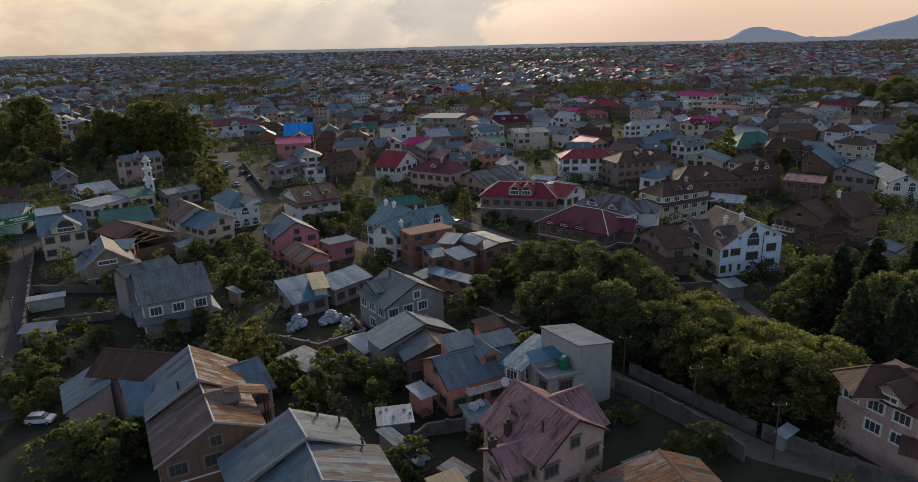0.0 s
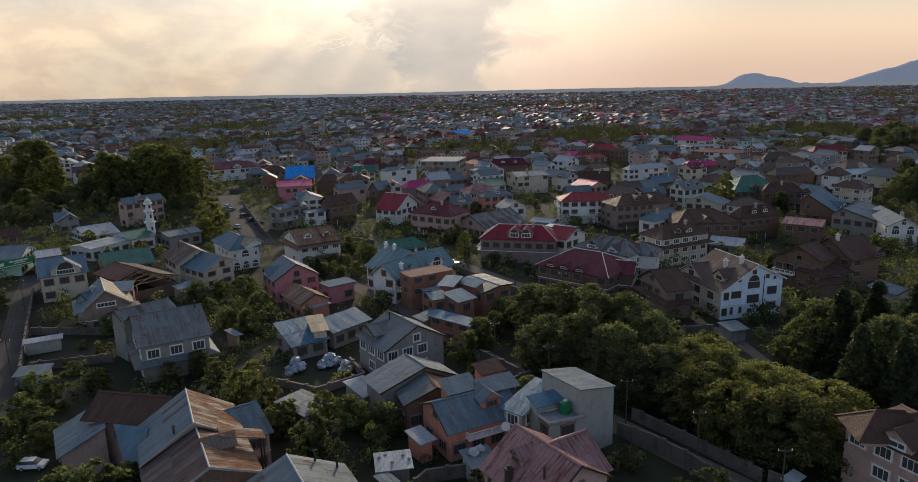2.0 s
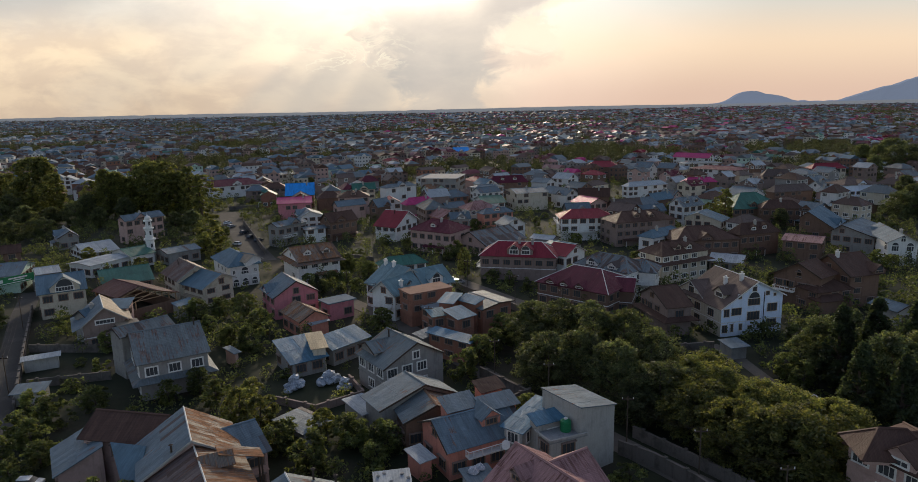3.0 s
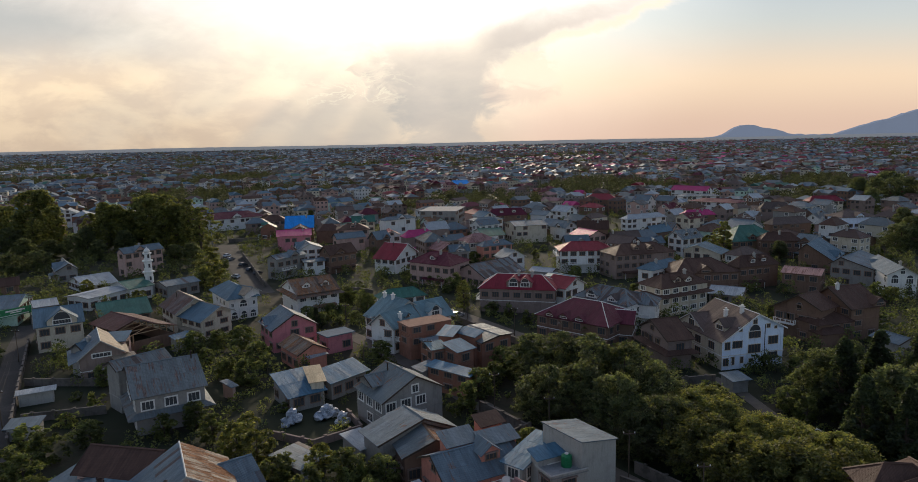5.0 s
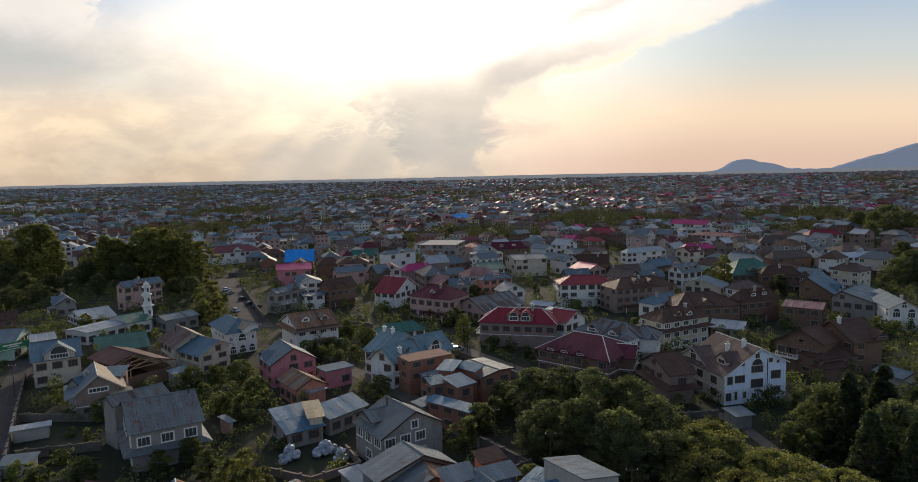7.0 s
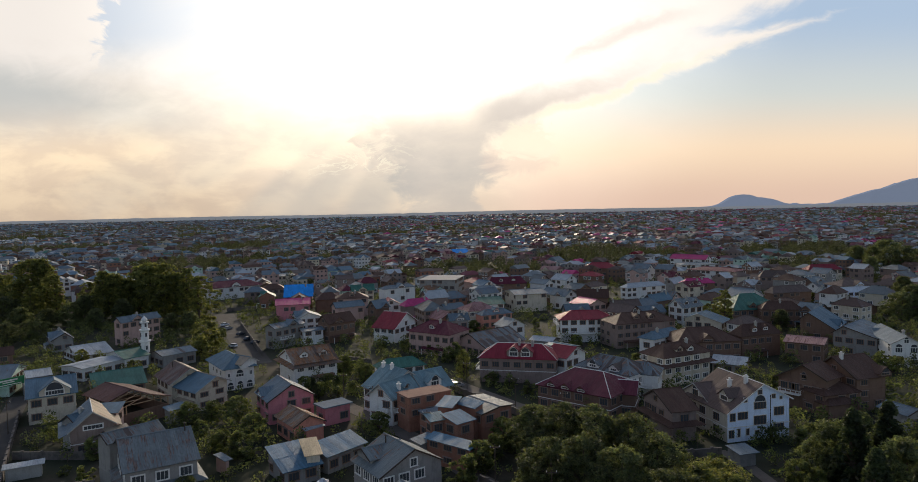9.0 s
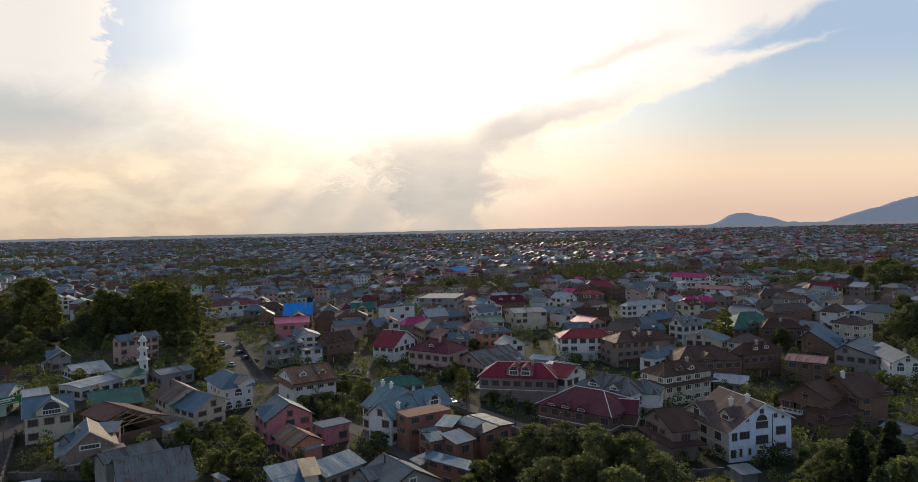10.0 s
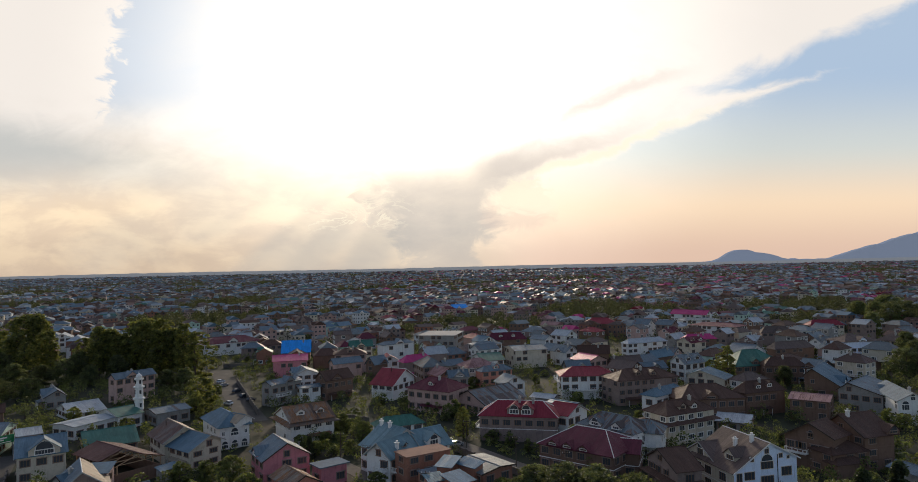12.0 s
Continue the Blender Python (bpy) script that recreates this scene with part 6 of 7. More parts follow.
for x, y, high in ((7.3, 195.2, 3.5), (12.2, 191.5, 3.5), (16.6, 185.0, 3.5), (20.2, 181.8, 3.5), (-29.1, 248.2, 4), (-20.0, 242.3, 4), (-9.4, 236.4, 4), (-7.5, 77.8, 4), (-8.7, 76.1, 4),):
    tree("bush", x, y, high)


# ---- the town beyond: detached houses, then the mass of roofs ----
def free(x, y, r):
    if any((x - p[0]) ** 2 + (y - p[1]) ** 2 < (r + q * 0.95) ** 2 for p, q in HOUSES):
        return False
    for ax, ay, bx, by, w in LANES:
        d2 = (bx - ax) ** 2 + (by - ay) ** 2
        f = max(0.0, min(1.0, ((x - ax) * (bx - ax) + (y - ay) * (by - ay)) / d2))
        if (x - ax - f * (bx - ax)) ** 2 + (y - ay - f * (by - ay)) ** 2 < (r + w / 2) ** 2:
            return False
    return True


def in_grove(x, y):
    return any((x - px) ** 2 + (y - py) ** 2 < (r + 5) ** 2 for px, py, r in PLANTED)


TOWN = random.Random(11)
ROOF_CHANCE = ["tin"] * 7 + ["grey_tin"] * 6 + ["patched"] * 4 + ["blue_tin"] * 4 + ["pale_tin"] * 8 + ["bright_tin"] * 9 + ["brown"] * 9 + ["dusty"] * 9 + ["worn"] * 5 + ["maroon"] * 5 + ["red", "red", "green", "green", "rusty", "striped", "pink", "magenta", "teal"]
WALL_CHANCE = ["brown"] * 6 + ["taupe"] * 6 + ["white"] * 4 + ["cream"] * 4 + ["grey"] * 2 + ["brick"] * 3 + ["rose"] * 5 + ["mint"]
ROOF_WORD = {"pale_tin": "pale weathered tin", "worn": "worn brown tin", "grey_tin": "dull grey tin", "patched": "patched rusty tin", "tin": "weathered tin", "blue_tin": "blue-grey tin", "bright_tin": "bright new tin", "brown": "dark brown sheet", "dusty": "dusty shingle", "maroon": "maroon sheet", "red": "red sheet", "green": "green sheet", "rusty": "rusty tin", "striped": "striped tin", "pink": "faded pink sheet", "magenta": "magenta sheet", "teal": "teal sheet"}
WALL_WORD = {"brown": "brown brick", "taupe": "taupe plaster", "white": "white-washed", "cream": "cream plaster", "grey": "grey plaster", "brick": "orange brick", "rose": "rose plaster", "salmon": "salmon-painted", "mint": "mint-painted"}


def street_angle(x, y):
    return 32 + 40 * noise.noise(Vector((x / 260, y / 260, 3.1)))


spots = 0
for i in range(5200):
    if spots >= 135:
        break
    y = TOWN.uniform(250, 446)
    x = TOWN.uniform(-0.74, 0.74) * (y + 15)
    if not free(x, y, 7.0) or in_grove(x, y) or (y < 310 and x < -60):
        continue
    turn = radians(street_angle(x, y) + TOWN.choice((0, 90)) + TOWN.uniform(-6, 6))
    length, half = TOWN.uniform(8, 13), TOWN.uniform(4, 5.6)
    low = TOWN.choice((5.6, 6.2, 6.4, 8.6, 9.0))
    roof, wall = TOWN.choice(ROOF_CHANCE), TOWN.choice(WALL_CHANCE)
    h = house(x, y, "two- or three-storey %s house with %s roof" % (WALL_WORD[wall], ROOF_WORD[roof]))
    c, s_ = math.cos(turn) * length / 2, math.sin(turn) * length / 2
    hip = TOWN.random() < 0.4
    if hip:
        c, s_ = c * 0.45, s_ * 0.45
    w = wing(h, x - c, y - s_, x + c, y + s_, low + TOWN.uniform(2.2, 3.2), half, low, half, low, roof, wall, kind="hip" if hip else "gable", sheets=0, glazing=TOWN.choice(("wood", "white")))
    if y < 400 and TOWN.random() < 0.5:
        detail(h, w, i)
    spots += 1


def far_town(name, near, far, spacing, windows, seed, label):
    """Thousands of houses as one mass: walls, closed roofs, and windows where they can be told apart."""
    rng = random.Random(seed)
    mats = list(ROOF.values()) + list(WALL.values()) + [M_GLASS]
    roof_at = {k: i for i, k in enumerate(ROOF)}
    wall_at = {k: i + len(ROOF) for i, k in enumerate(WALL)}
    s = Solid()
    rows = int((far - near) / spacing)
    for r in range(rows):
        y0 = near + r * spacing
        span = 0.76 * (y0 + 20)
        for c in range(int(2 * span / spacing)):
            x = -span + (c + rng.uniform(0.15, 0.85)) * spacing
            y = y0 + rng.uniform(0, 0.9) * spacing
            green = noise.noise(Vector((x / 150, y / 210, 0.4))) + 0.5 * noise.noise(Vector((x / 50, y / 60, 7.7)))
            if green > 0.27 or not free(x, y, 6.0):
                GREENS.append((x, y, green))
                continue
            if rng.random() < 0.09:
                GREENS.append((x, y, 0.2))
                continue
            turn = radians(street_angle(x, y) + rng.choice((0, 90)) + rng.uniform(-8, 8))
            d, n = Vector((math.cos(turn), math.sin(turn), 0)), Vector((-math.sin(turn), math.cos(turn), 0))
            o = Vector((x, y, 0))
            half_l, half_w = rng.uniform(0.24, 0.40) * spacing, rng.uniform(0.20, 0.29) * spacing
            low = rng.choice((3.5, 6.0, 6.4, 6.6, 9.0))
            top = low + half_w * rng.uniform(0.45, 0.65)
            red = noise.noise(Vector((x / 330, y / 420, 9.0)))
            roof = rng.choice(("red", "maroon", "maroon", "magenta", "pink", "brown", "worn")) if rng.random() < 0.10 + 0.6 * red else rng.choice(ROOF_CHANCE)
            if roof in ("red", "maroon", "magenta", "pink") and x < -0.12 * y + 40 * green:
                roof = rng.choice(("tin", "grey_tin", "dusty", "blue_tin"))
            wall = wall_at[rng.choice(WALL_CHANCE)]
            ring = [o + d * a * half_l + n * b * half_w for a, b in ((-1, -1), (1, -1), (1, 1), (-1, 1))]
            s.prism(ring, [p + Vector((0, 0, low)) for p in ring], wall)
            l2, w2 = half_l + 0.5, half_w + 0.6
            cut = half_w * 0.9 if rng.random() < 0.45 else 0.0
            at = lambda a, b, z: o + d * a + n * b + Vector((0, 0, z))  # noqa: E731
            k = len(s.verts)
            s.verts += [tuple(p) for p in (at(-l2, -w2, low), at(l2, -w2, low), at(l2, w2, low), at(-l2, w2, low), at(-l2 + cut, 0, top), at(l2 - cut, 0, top))]
            s.faces += [[k, k + 1, k + 5, k + 4], [k + 2, k + 3, k + 4, k + 5], [k + 1, k + 2, k + 5], [k + 3, k, k + 4], [k + 3, k + 2, k + 1, k]]
            s.slots += [roof_at[roof]] * 5
            if rng.random() < (0.6 if windows else 0.35):
                # a cross gable on the side toward the street
                g, q, tip = half_l * rng.uniform(-0.35, 0.35), half_l * rng.uniform(0.32, 0.5), low + (top - low) * rng.uniform(0.75, 0.98)
                b = -w2 if n.y > 0 else w2
                k = len(s.verts)
                s.verts += [tuple(p) for p in (at(g - q, b * 1.12, low + 0.1), at(g + q, b * 1.12, low + 0.1), at(g, b * 1.12, tip), at(g - q, 0, low + 0.1), at(g + q, 0, low + 0.1), at(g, 0, tip))]
                s.faces += [[k, k + 1, k + 2], [k + 1, k + 4, k + 5, k + 2], [k + 3, k, k + 2, k + 5], [k + 4, k + 1, k, k + 3], [k + 3, k + 5, k + 4]]
                s.slots += [wall, roof_at[roof], roof_at[roof], wall, wall]
            if windows:
                for side, along, run, reach in ((n, d, half_l, half_w), (-n, d, half_l, half_w), (d, n, half_w, half_l), (-d, n, half_w, half_l)):
                    if side.y > 0.2:
                        continue
                    for f in range(int(low / 3)):
                        for q in range(max(1, int(run * 2 / 2.8))):
                            m = o + side * (reach + 0.03) + along * (-run + (q + 0.5) * 2 * run / max(1, int(run * 2 / 2.8))) + Vector((0, 0, 1.0 + 3 * f))
                            e = along * 0.6
                            s.prism([m - e, m + e, m + e + side * 0.05, m - e + side * 0.05], [p + Vector((0, 0, 1.2)) for p in (m - e, m + e, m + e + side * 0.05, m - e + side * 0.05)], len(mats) - 1)
    return tagged(new(name, s.mesh(name, mats)), label, "houses", kind="stuff")


# gardens: fruit trees and bushes wherever there is room
GARDEN = random.Random(77)
count = 0
for i in range(6000):
    if count >= 240:
        break
    y = 75 + 390 * GARDEN.random() ** 1.3
    x = GARDEN.uniform(-0.74, 0.74) * (y + 10)
    kind = GARDEN.choice(("bush", "bush", "garden", "garden", "young", "bush"))
    high = {"bush": GARDEN.uniform(1.6, 3.2), "garden": GARDEN.uniform(3.5, 6.5), "young": GARDEN.uniform(3, 5.5)}[kind]
    if free(x, y, high * 0.42) and not in_grove(x, y):
        tree(kind, x, y, high)
        PLANTED[-1] = (x, y, -2.5)
        count += 1

GREENS = []
far_town("town_houses", 440, 860, 16.5, True, 21, "crowded town houses with tin and coloured sheet roofs")
far_town("distant_houses", 860, 2300, 18.5, False, 22, "distant crowded houses with grey and red roofs")
far_town("farthest_houses", 2300, 4300, 30.0, False, 23, "farthest low houses of the town toward the horizon")


def far_trees(name, spots, label, mat, leaves, leaf, rng):
    """Woods too far off to count: small leafy crowns on stems, in one mesh."""
    verts, faces, slots = [], [], []
    for x, y, high, wide in spots:
        r = 0.02 * high
        k = len(verts)
        verts += [(x - r, y - r, 0), (x + r, y - r, 0), (x, y + r, 0), (x, y, high * 0.8)]
        faces += [(k, k + 1, k + 3), (k + 1, k + 2, k + 3), (k + 2, k, k + 3)]
        slots += [1, 1, 1]
        for _ in range(leaves):
            f = rng.random()
            ang, reach = rng.uniform(0, 6.28), wide * math.sqrt(max(0.05, 1 - (2 * f - 0.8) ** 2 / 1.5)) * rng.random() ** 0.5
            c = Vector((x + reach * math.cos(ang), y + reach * math.sin(ang), high * (0.18 + 0.8 * f)))
            a = Vector((rng.gauss(0, 1), rng.gauss(0, 1), rng.gauss(0, 0.8))).normalized()
            b = a.cross(Vector((rng.gauss(0, 1), rng.gauss(0, 1), rng.gauss(0, 1)))).normalized()
            q = leaf * wide * rng.uniform(0.6, 1.3)
            k = len(verts)
            verts += [tuple(c - a * q), tuple(c + b * q * 0.6), tuple(c + a * q), tuple(c - b * q * 0.6)]
            faces.append((k, k + 1, k + 2, k + 3))
            slots.append(0)
    return tagged(new(name, mesh_of(name, verts, faces, [mat, M_BARK], slots)), label, "trees", kind="stuff")


rng = random.Random(31)
near_spots, far_spots = [], []
for x, y, g in GREENS:
    for _ in range(3 if g > 0.27 else 1):
        tall = rng.random() < (0.03 if y < 700 else 0.16) + 0.1 * (g > 0.5)
        spot = (x + rng.uniform(-7, 7), y + rng.uniform(-7, 7), rng.uniform(13, 22) if tall else rng.uniform(5, 10), rng.uniform(1.8, 2.8) if tall else rng.uniform(2.8, 4.8))
        (near_spots if y < 1100 else far_spots).append(spot)
for x, y, high in [(158, 1680, 24), (183, 1711, 26), (202, 1696, 25), (210, 1594, 24), (224, 1584, 24), (148, 1909, 22), (63, 1752, 20), (-380, 2363, 22), (-353, 2339, 22), (-324, 2314, 21), (537, 1392, 24), (537, 1353, 24), (546, 1242, 25), (558, 1234, 25), (559, 1202, 24), (568, 1196, 24), (337, 1197, 20), (115, 697, 26)] + [(112, 644, 22), (-73, 1856, 26), (480, 1286, 22), (255, 808, 18), (240, 779, 16), (135, 637, 14), (138, 616, 13), (45, 477, 15), (47, 458, 13), (-73, 626, 12), (-319, 764, 16), (-300, 735, 14), (145, 497, 16), (-2, 468, 9), (274, 1066, 20), (690, 1206, 20), (711, 1191, 22), (760, 1223, 24), (718, 1125, 22)]:
    near_spots.append((x, y, high * 1.1, high * 0.15))
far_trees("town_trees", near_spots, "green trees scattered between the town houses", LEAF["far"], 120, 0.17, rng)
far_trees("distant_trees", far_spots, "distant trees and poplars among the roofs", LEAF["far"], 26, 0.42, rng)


shrubs = []
for i in range(7000):
    y = 70 + 380 * rng.random() ** 1.3
    x = rng.uniform(-0.74, 0.74) * (y + 10)
    if noise.noise(Vector((x / 17, y / 17, 5.5))) > -0.12 and free(x, y, 0.9):
        shrubs.append((x, y, rng.uniform(0.7, 2.6), rng.uniform(0.6, 1.5)))
groves = []
for i in range(3200):
    y = 140 + 330 * rng.random()
    x = rng.uniform(-0.74, 0.74) * (y + 10)
    if noise.noise(Vector((x / 30, y / 30, 8.5))) > -0.3 and free(x, y, 1.6):
        groves.append((x, y, rng.uniform(2.5, 5.5), rng.uniform(1.3, 2.4)))
far_trees("garden_thicket", groves, "thick green orchard growth between the houses", LEAF["mid"], 110, 0.15, rng)
far_trees("shrubbery", shrubs, "low shrubs, weeds and vegetable beds in the gardens", LEAF["mid"], 34, 0.22, rng)


# ---- hills and the far edge of the plain ----
def backdrop(name, label, y, points, mat, depth=60):
    s = Solid()
    for (x0, z0), (x1, z1) in zip(points, points[1:]):
        s.prism([(x0, y, -20), (x1, y, -20), (x1, y, z1), (x0, y, z0)], [(x0, y + depth, -20), (x1, y + depth, -20), (x1, y + depth, z1), (x0, y + depth, z0)])
    return tagged(new(name, s.mesh(name, mat)), label, "hills", kind="structure")


# Distance haze put into the base colour, plus emission of the same colour.
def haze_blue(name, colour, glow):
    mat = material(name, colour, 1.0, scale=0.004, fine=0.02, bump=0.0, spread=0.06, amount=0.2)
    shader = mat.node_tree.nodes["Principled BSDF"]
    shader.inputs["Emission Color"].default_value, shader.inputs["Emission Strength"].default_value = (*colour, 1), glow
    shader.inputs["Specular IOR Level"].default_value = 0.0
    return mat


def profile(x0, x1, steps, shape, rough, seed):
    return [(x, shape(x) + rough * noise.fractal(Vector((x / 90, seed, 0)), 1.0, 2.0, 4)) for x in (x0 + (x1 - x0) * i / steps for i in range(steps + 1))]


M_HILL = haze_blue("haze_blue_hill_slopes", (0.145, 0.17, 0.225), 0.85)
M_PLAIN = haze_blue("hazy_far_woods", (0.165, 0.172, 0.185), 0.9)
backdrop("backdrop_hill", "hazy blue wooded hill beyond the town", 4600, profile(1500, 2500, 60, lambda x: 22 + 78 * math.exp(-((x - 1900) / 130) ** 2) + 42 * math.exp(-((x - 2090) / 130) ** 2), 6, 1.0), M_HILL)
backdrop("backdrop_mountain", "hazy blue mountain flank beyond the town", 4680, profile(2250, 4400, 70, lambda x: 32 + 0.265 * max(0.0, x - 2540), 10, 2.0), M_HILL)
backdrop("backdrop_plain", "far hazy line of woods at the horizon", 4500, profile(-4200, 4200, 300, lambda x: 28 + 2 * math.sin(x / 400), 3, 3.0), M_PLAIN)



# ---- things in the streets and yards ----
PAINT = {"white": material("white_car_paint", (0.66, 0.68, 0.70), 0.5, spread=0.05), "silver": material("silver_car_paint", (0.36, 0.37, 0.39), 0.3, 0.5, spread=0.05), "dark": material("dark_car_paint", (0.05, 0.055, 0.07), 0.25, spread=0.05)}
M_RUBBER = material("tyre_rubber", (0.03, 0.03, 0.03), 0.8)
M_SACK = material("plastic_sacking", (0.30, 0.34, 0.39), 0.35, scale=2.8, fine=7.0, spread=0.8, bump=0.9, second=(0.55, 0.58, 0.62), amount=0.75)
M_SIGN = material("green_sign_board", (0.03, 0.20, 0.08), 0.5)


def car(x, y, angle, paint):
    """A small hatchback."""
    ob = thing("car", x, y, {"white": "white hatchback car", "silver": "silver hatchback car", "dark": "dark hatchback car"}[paint] + " parked on the ground", "car", "parked cars")
    ob.rotation_euler = (0, 0, radians(angle))
    side = [(-1.8, 0.35), (1.75, 0.35), (1.85, 0.6), (1.75, 0.82), (0.95, 0.95), (-1.75, 0.98), (-1.86, 0.7)]
    part_of("body", Solid().prism([(a, 0.8, z) for a, z in side], [(a, -0.8, z) for a, z in side]).mesh("body", PAINT[paint]), ob)
    glass_side = [(-1.65, 0.97), (0.95, 0.95), (0.35, 1.40), (-1.35, 1.43)]
    part_of("cabin_glass", Solid().prism([(a, 0.74 - 0.12 * (z > 1), z) for a, z in glass_side], [(a, -0.74 + 0.12 * (z > 1), z) for a, z in glass_side]).mesh("cabin_glass", M_GLASS), ob)
    part_of("car_roof", Solid().prism([(-1.4, 0.62, 1.42), (0.38, 0.62, 1.39), (0.38, -0.62, 1.39), (-1.4, -0.62, 1.42)][::-1], [(-1.3, 0.55, 1.5), (0.3, 0.55, 1.47), (0.3, -0.55, 1.47), (-1.3, -0.55, 1.5)][::-1]).mesh("car_roof", PAINT[paint]), ob)
    tyre = Solid().tube(0, 0, -0.1, 0.1, 0.3, 0.3, 12).tube(0, 0, 0.1, 0.115, 0.18, 0.16, 10, 1).mesh("wheel", [M_RUBBER, M_STEEL])
    for a in (-1.15, 1.15):
        part_of("wheel", tyre, ob, pose(a, -0.76, 0.3, 90))
        part_of("wheel", tyre, ob, pose(a, 0.76, 0.3, -90))
    for k in (-1, 1):
        part_of("headlight", Solid().box(1.74, k * 0.6 - 0.14, 0.64, 1.85, k * 0.6 + 0.14, 0.78).mesh("headlight", M_TRIM), ob)


def minaret(x, y, high):
    """A white tower in tiers with galleries and an onion dome."""
    ob = thing("minaret", x, y, "slender white minaret with galleries and a bulbous dome", "minaret")
    part_of("base", Solid().box(-1.7, -1.7, 0, 1.7, 1.7, 3.4).box(-1.9, -1.9, 3.4, 1.9, 1.9, 3.65).mesh("base", WALL["white"]), ob)
    z = 3.65
    for r, tall in ((1.45, 4.0), (1.3, 3.2), (1.1, 2.0)):
        part_of("shaft", Solid().tube(0, 0, z, z + tall, r, r * 0.95, 12).mesh("shaft", WALL["white"]), ob)
        part_of("gallery", Solid().tube(0, 0, z + tall, z + tall + 0.15, r * 1.05, r * 1.3, 12).tube(0, 0, z + tall + 0.15, z + tall + 0.55, r * 1.3, r * 1.3, 12).mesh("gallery", WALL["white"]), ob)
        opening = Solid().box(-0.3, -0.04, 0, 0.3, 0.08, 1.3).tube(0, 0.0, 1.25, 1.3, 0.3, 0.3).mesh("opening", M_GLASS)
        for i in range(4):
            a = radians(45 + 90 * i)
            part_of("opening", opening, ob, pose(r * 0.97 * math.sin(a), -r * 0.97 * math.cos(a), z + tall * 0.4, 0, 0, math.degrees(a)))
        z += tall + 0.55
    dome = Solid()
    rings = [(0.0, 0.7), (0.3, 0.98), (0.7, 1.0), (1.1, 0.75), (1.5, 0.3), (1.9, 0.05), (2.5, 0.03)]
    for (z0, r0), (z1, r1) in zip(rings, rings[1:]):
        dome.tube(0, 0, z + z0, z + z1, r0, r1, 12)
    part_of("dome", dome.mesh("dome", WALL["white"]), ob)


def power_line(points):
    """Wooden poles with crossarms, and sagging wires between them."""
    tops = []
    for x, y in points:
        ob = thing("utility_pole", x, y, "grey utility pole with crossarm beside the lane", "pole", "utility poles")
        part_of("pole", Solid().tube(0, 0, -0.3, 8.0, 0.11, 0.08).mesh("pole", M_BARK), ob)
        part_of("crossarm", Solid().box(-0.9, -0.06, 7.4, 0.9, 0.06, 7.55).mesh("crossarm", M_DARK), ob)
        for k in (-0.8, 0, 0.8):
            part_of("insulator", Solid().tube(k, 0, 7.55, 7.8, 0.07, 0.05, 6).mesh("insulator", M_TRIM), ob)
        tops.append(Vector((x, y, 7.8)))
    for a, b in zip(tops, tops[1:]):
        ob = thing("overhead_wires", a.x, a.y, "sagging overhead electric wires between poles", "wires", "overhead wires", z=7.8)
        for k in (-0.8, 0, 0.8):
            pts = [a.lerp(b, i / 8) + Vector((k, 0, -1.0 * math.sin(math.pi * i / 8))) - a for i in range(9)]
            verts = [tuple(p + Vector(v)) for p in pts for v in ((-0.011, 0, -0.011), (0.011, 0, -0.011), (0, 0, 0.011))]
            faces = [[3 * i + m, 3 * i + (m + 1) % 3, 3 * i + 3 + (m + 1) % 3, 3 * i + 3 + m] for i in range(8) for m in range(3)]
            part_of("wire", mesh_of("wire", verts, faces + [[2, 1, 0], [24, 25, 26]], M_DARK), ob)


def mast(x, y, high):
    ob = thing("light_mast", x, y, "tall pale steel light mast at the grove", "mast")
    part_of("pole", Solid().tube(0, 0, 0, high, 0.28, 0.16, 10).mesh("pole", M_STEEL), ob)
    part_of("head_frame", Solid().tube(0, 0, high, high + 0.25, 0.9, 0.9, 10).mesh("head_frame", M_STEEL), ob)
    for i in range(4):
        part_of("floodlight", Solid().box(-0.25, 0.7, high - 0.45, 0.25, 1.0, high).mesh("floodlight", M_TRIM), ob, pose(0, 0, 0, 0, 0, 90 * i))


def sack(x, y, r, turn, z=0.0):
    """A lumpy tied sack."""
    bm = bmesh.new()
    bmesh.ops.create_icosphere(bm, subdivisions=2, radius=r)
    for v in bm.verts:
        v.co *= 1 + 0.5 * noise.noise(v.co * 2.2 + Vector((x, y, turn))) + 0.45 * noise.noise(v.co * 5.5 + Vector((y, x, turn)))
        v.co.z = max(v.co.z * 0.8, -r * 0.45) + r * 0.45
    me = bpy.data.meshes.new("sack")
    bm.to_mesh(me)
    bm.free()
    me.materials.append(M_SACK)
    ob = new("sack", me)
    ob.location, ob.rotation_euler = (x, y, z), (0, 0, turn)
    tagged(ob, "bulging white and silver plastic sack in a yard", "sack", "sacks in the yard")


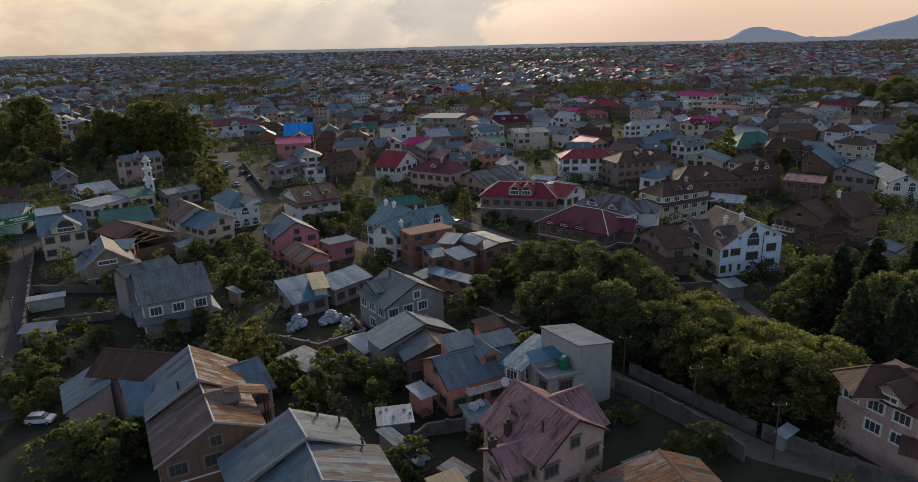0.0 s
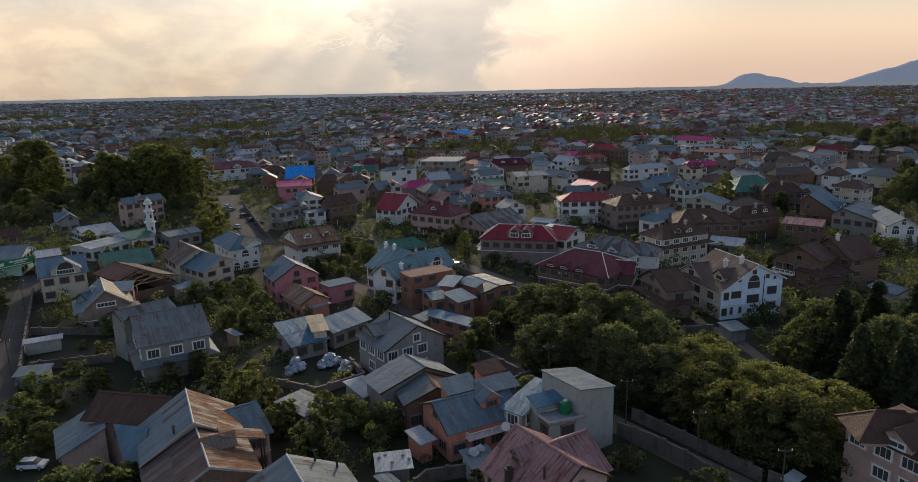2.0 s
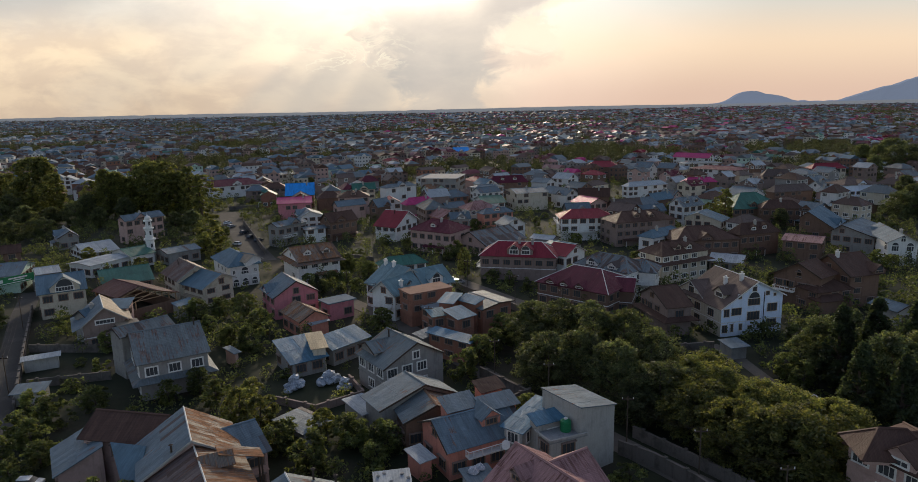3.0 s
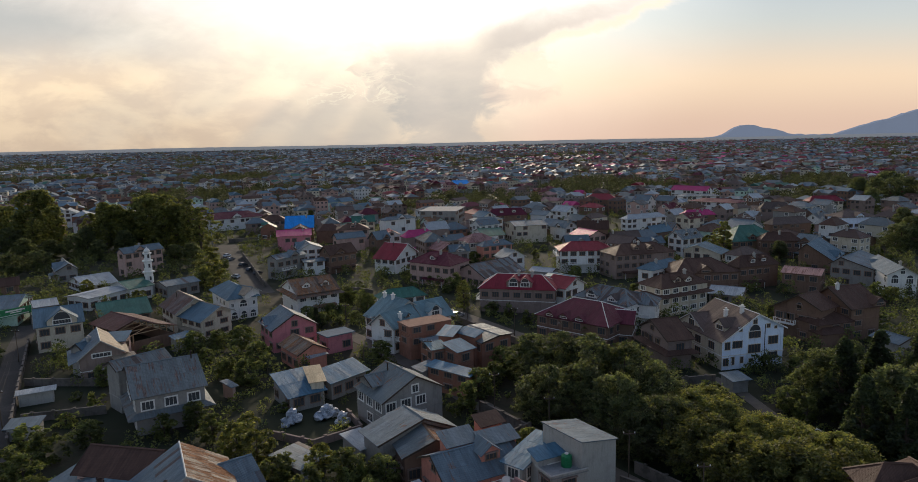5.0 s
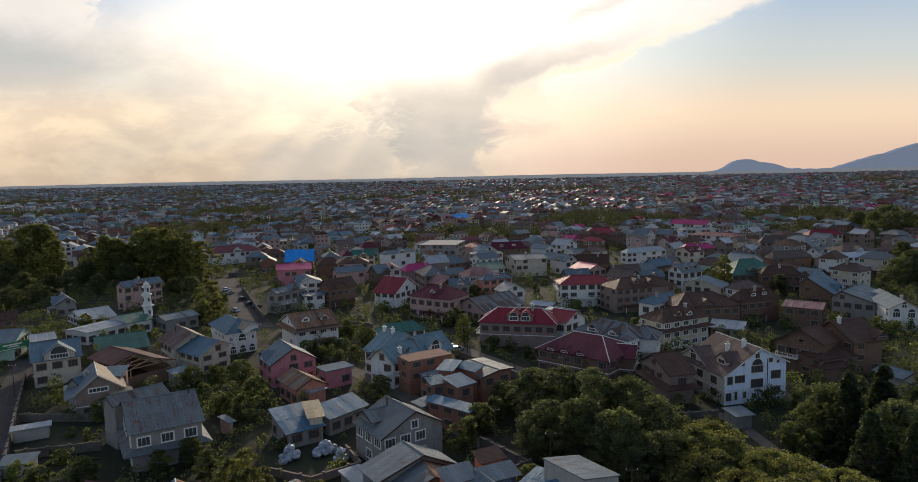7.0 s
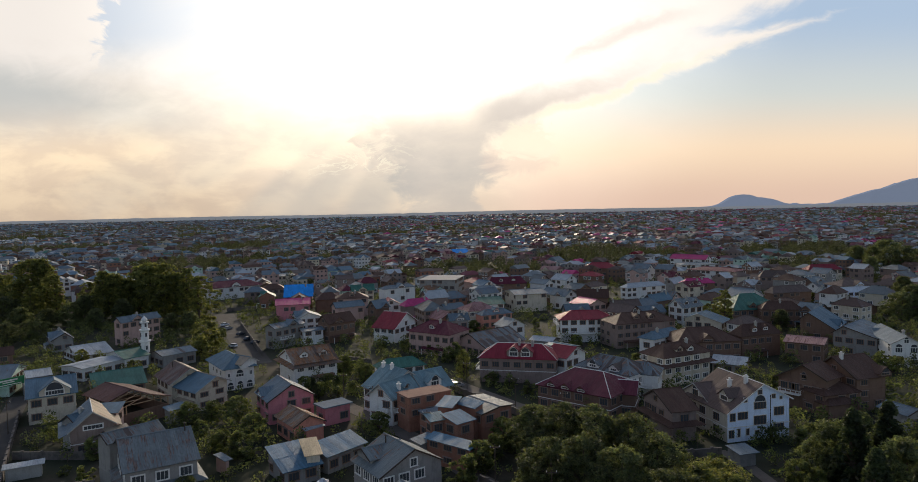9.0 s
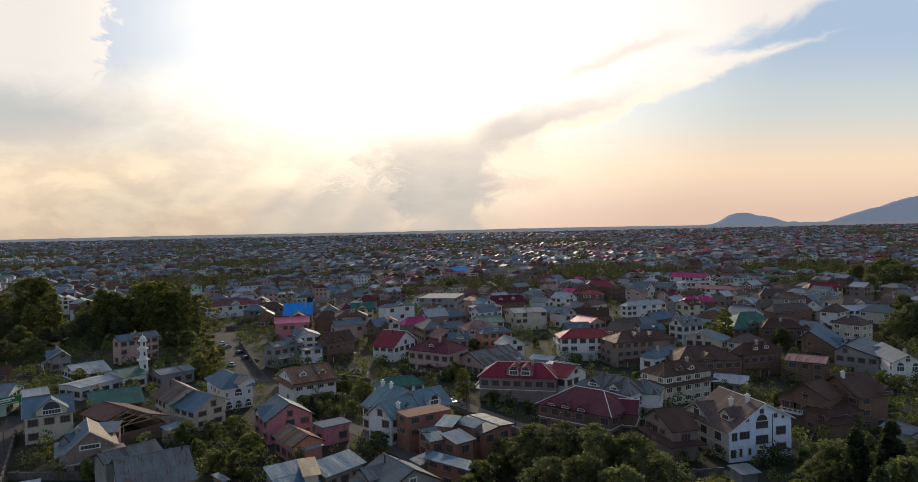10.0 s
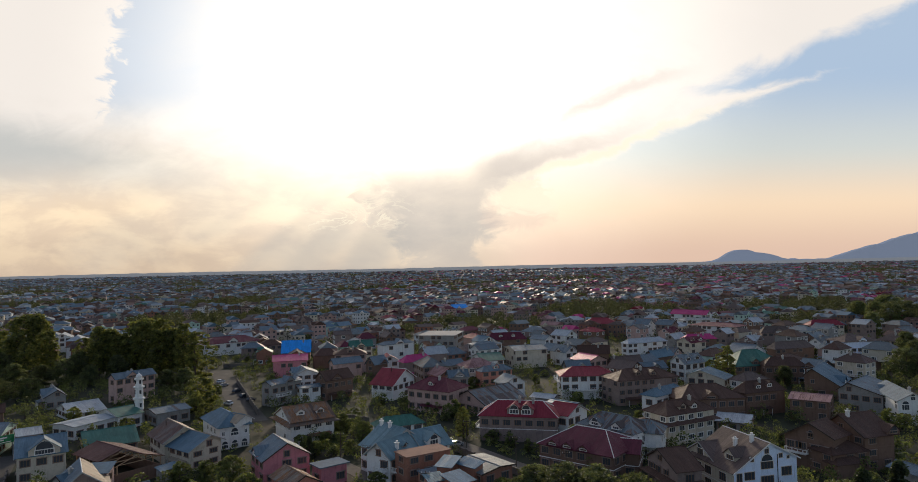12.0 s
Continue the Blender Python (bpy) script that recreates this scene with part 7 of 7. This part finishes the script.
def water_tank(x, y, z):
    ob = thing("water_tank", x, y, "green plastic water tank on a terrace", "water tank", z=z)
    part_of("tank", Solid().tube(0, 0, 0.0, 1.5, 0.72, 0.72, 16).tube(0, 0, 1.5, 1.75, 0.72, 0.35, 16).mesh("tank", M_PLASTIC_GREEN), ob)
    for i in range(4):
        part_of("rib", Solid().tube(0, 0, 0.2 + 0.36 * i, 0.28 + 0.36 * i, 0.76, 0.76, 16).mesh("rib", M_PLASTIC_GREEN), ob)
    part_of("lid", Solid().tube(0, 0, 1.75, 1.85, 0.3, 0.28, 12).mesh("lid", M_TRIM), ob)


def shop_sign(x, y, z, angle):
    ob = thing("shop_sign", x, y, "long green shop board with pale lettering bars", "sign", z=z)
    ob.rotation_euler = (0, 0, radians(angle))
    part_of("board", Solid().box(-5.2, -0.08, -1.1, 5.2, 0.08, 1.1).mesh("board", M_SIGN), ob)
    for a, b, c, high in ((-1.6, 3.4, 0.45, 0.2), (-0.4, 2.6, -0.1, 0.14), (-4.6, -3.0, 0.1, 0.45), (-4.2, 4.4, -0.75, 0.1)):
        part_of("lettering", Solid().box(a, -0.1, c - high, b, -0.085, c + high).mesh("lettering", M_TRIM), ob)
    for k in (-4.9, 4.9):
        part_of("post", Solid().box(k - 0.1, 0.08, -z, k + 0.1, 0.28, 0.8).mesh("post", M_STEEL), ob)


def satellite_dish(x, y, z):
    ob = thing("satellite_dish", x, y, "pale satellite dish on a pole", "satellite dish")
    part_of("pole", Solid().tube(0, 0, 0, z, 0.06, 0.06).mesh("pole", M_STEEL), ob)
    bowl = Solid()
    for r0, r1, d0, d1 in ((0.05, 0.35, 0.0, 0.05), (0.35, 0.65, 0.05, 0.17)):
        bowl.tube(0, 0, d0, d1, r0, r1, 14)
    part_of("dish", bowl.mesh("dish", M_TRIM), ob, pose(0, -0.1, z, 65, 0, 20))


def roof_stone(x, y, z):
    bm = bmesh.new()
    bmesh.ops.create_icosphere(bm, subdivisions=1, radius=0.28)
    for v in bm.verts:
        v.co *= 1 + 0.4 * noise.noise(v.co * 4 + Vector((x, y, 0)))
        v.co.z = v.co.z * 0.6 + 0.1
    me = bpy.data.meshes.new("stone")
    bm.to_mesh(me)
    bm.free()
    me.materials.append(WALL["grey"])
    ob = new("stone", me)
    ob.location = (x, y, z)
    tagged(ob, "grey stone weighing down the tin sheets", "stone", "stones on the shed roof")


minaret(-106.63, 229.39, 15.5)
car(-60.23, 89.68, 5, "white")
car(-106.28, 303.98, 60, "white")
car(-101.49, 294.59, 62, "silver")
car(-84.9, 269.21, 60, "dark")
car(-86.42, 255.66, 150, "white")
car(-79.84, 261.68, 60, "dark")
car(-91.38, 279.87, 62, "dark")
car(-4.93, 197.42, 20, "white")
car(-2.16, 193.24, 30, "silver")
car(57.2, 112.27, 20, "white")
power_line([(37.25, 78.48), (30.46, 88.13), (23.32, 98.31), (13.52, 112.12), (5.02, 124), (-8.12, 145.13), (-22.16, 165.51), (-31.41, 178.48)])
power_line([(-68.58, 95.08), (-82.88, 119.64), (-105.88, 159.41), (-125.56, 195.03)])
power_line([(22.35, 157.31), (12.36, 171.33), (0.51, 189.22), (-13.72, 206.57)])
mast(-126.08, 339.82, 23)
HEAP = random.Random(19)
for cx, cy, wide, count in ((-31.5, 121.5, 2.3, 22), (-25.7, 123.9, 2.9, 32), (-22.2, 120.6, 1.8, 9)):
    for i in range(count):
        f = i / count
        turn, reach = HEAP.uniform(0, 6.28), wide * (1 - f) * HEAP.uniform(0.2, 1.0)
        sack(cx + reach * math.cos(turn), cy + reach * math.sin(turn), HEAP.uniform(0.5, 0.9), turn, 1.9 * f * (1 - reach / wide))
compound_wall([(-33.3, 115.15), (-25.57, 111.32), (-18.33, 117.02), (-22.13, 124.35)], 1.3, WALL["taupe"], "low unplastered brick yard wall")
water_tank(13.2, 91.3, 6.3)
shop_sign(-126.97, 189.43, 4.6, 58.0)
satellite_dish(4.98, 91.07, 4.5)
roof_stone(-11.18, 86.66, 2.9)
roof_stone(-10.05, 84.85, 2.9)
roof_stone(-8.8, 86.59, 2.9)
roof_stone(-7.95, 85.67, 2.9)
roof_stone(-11.89, 86.08, 2.9)
sack(0.47, 85.93, 0.7, 0, 3.3)
sack(1.43, 86.81, 0.7, 12, 3.3)
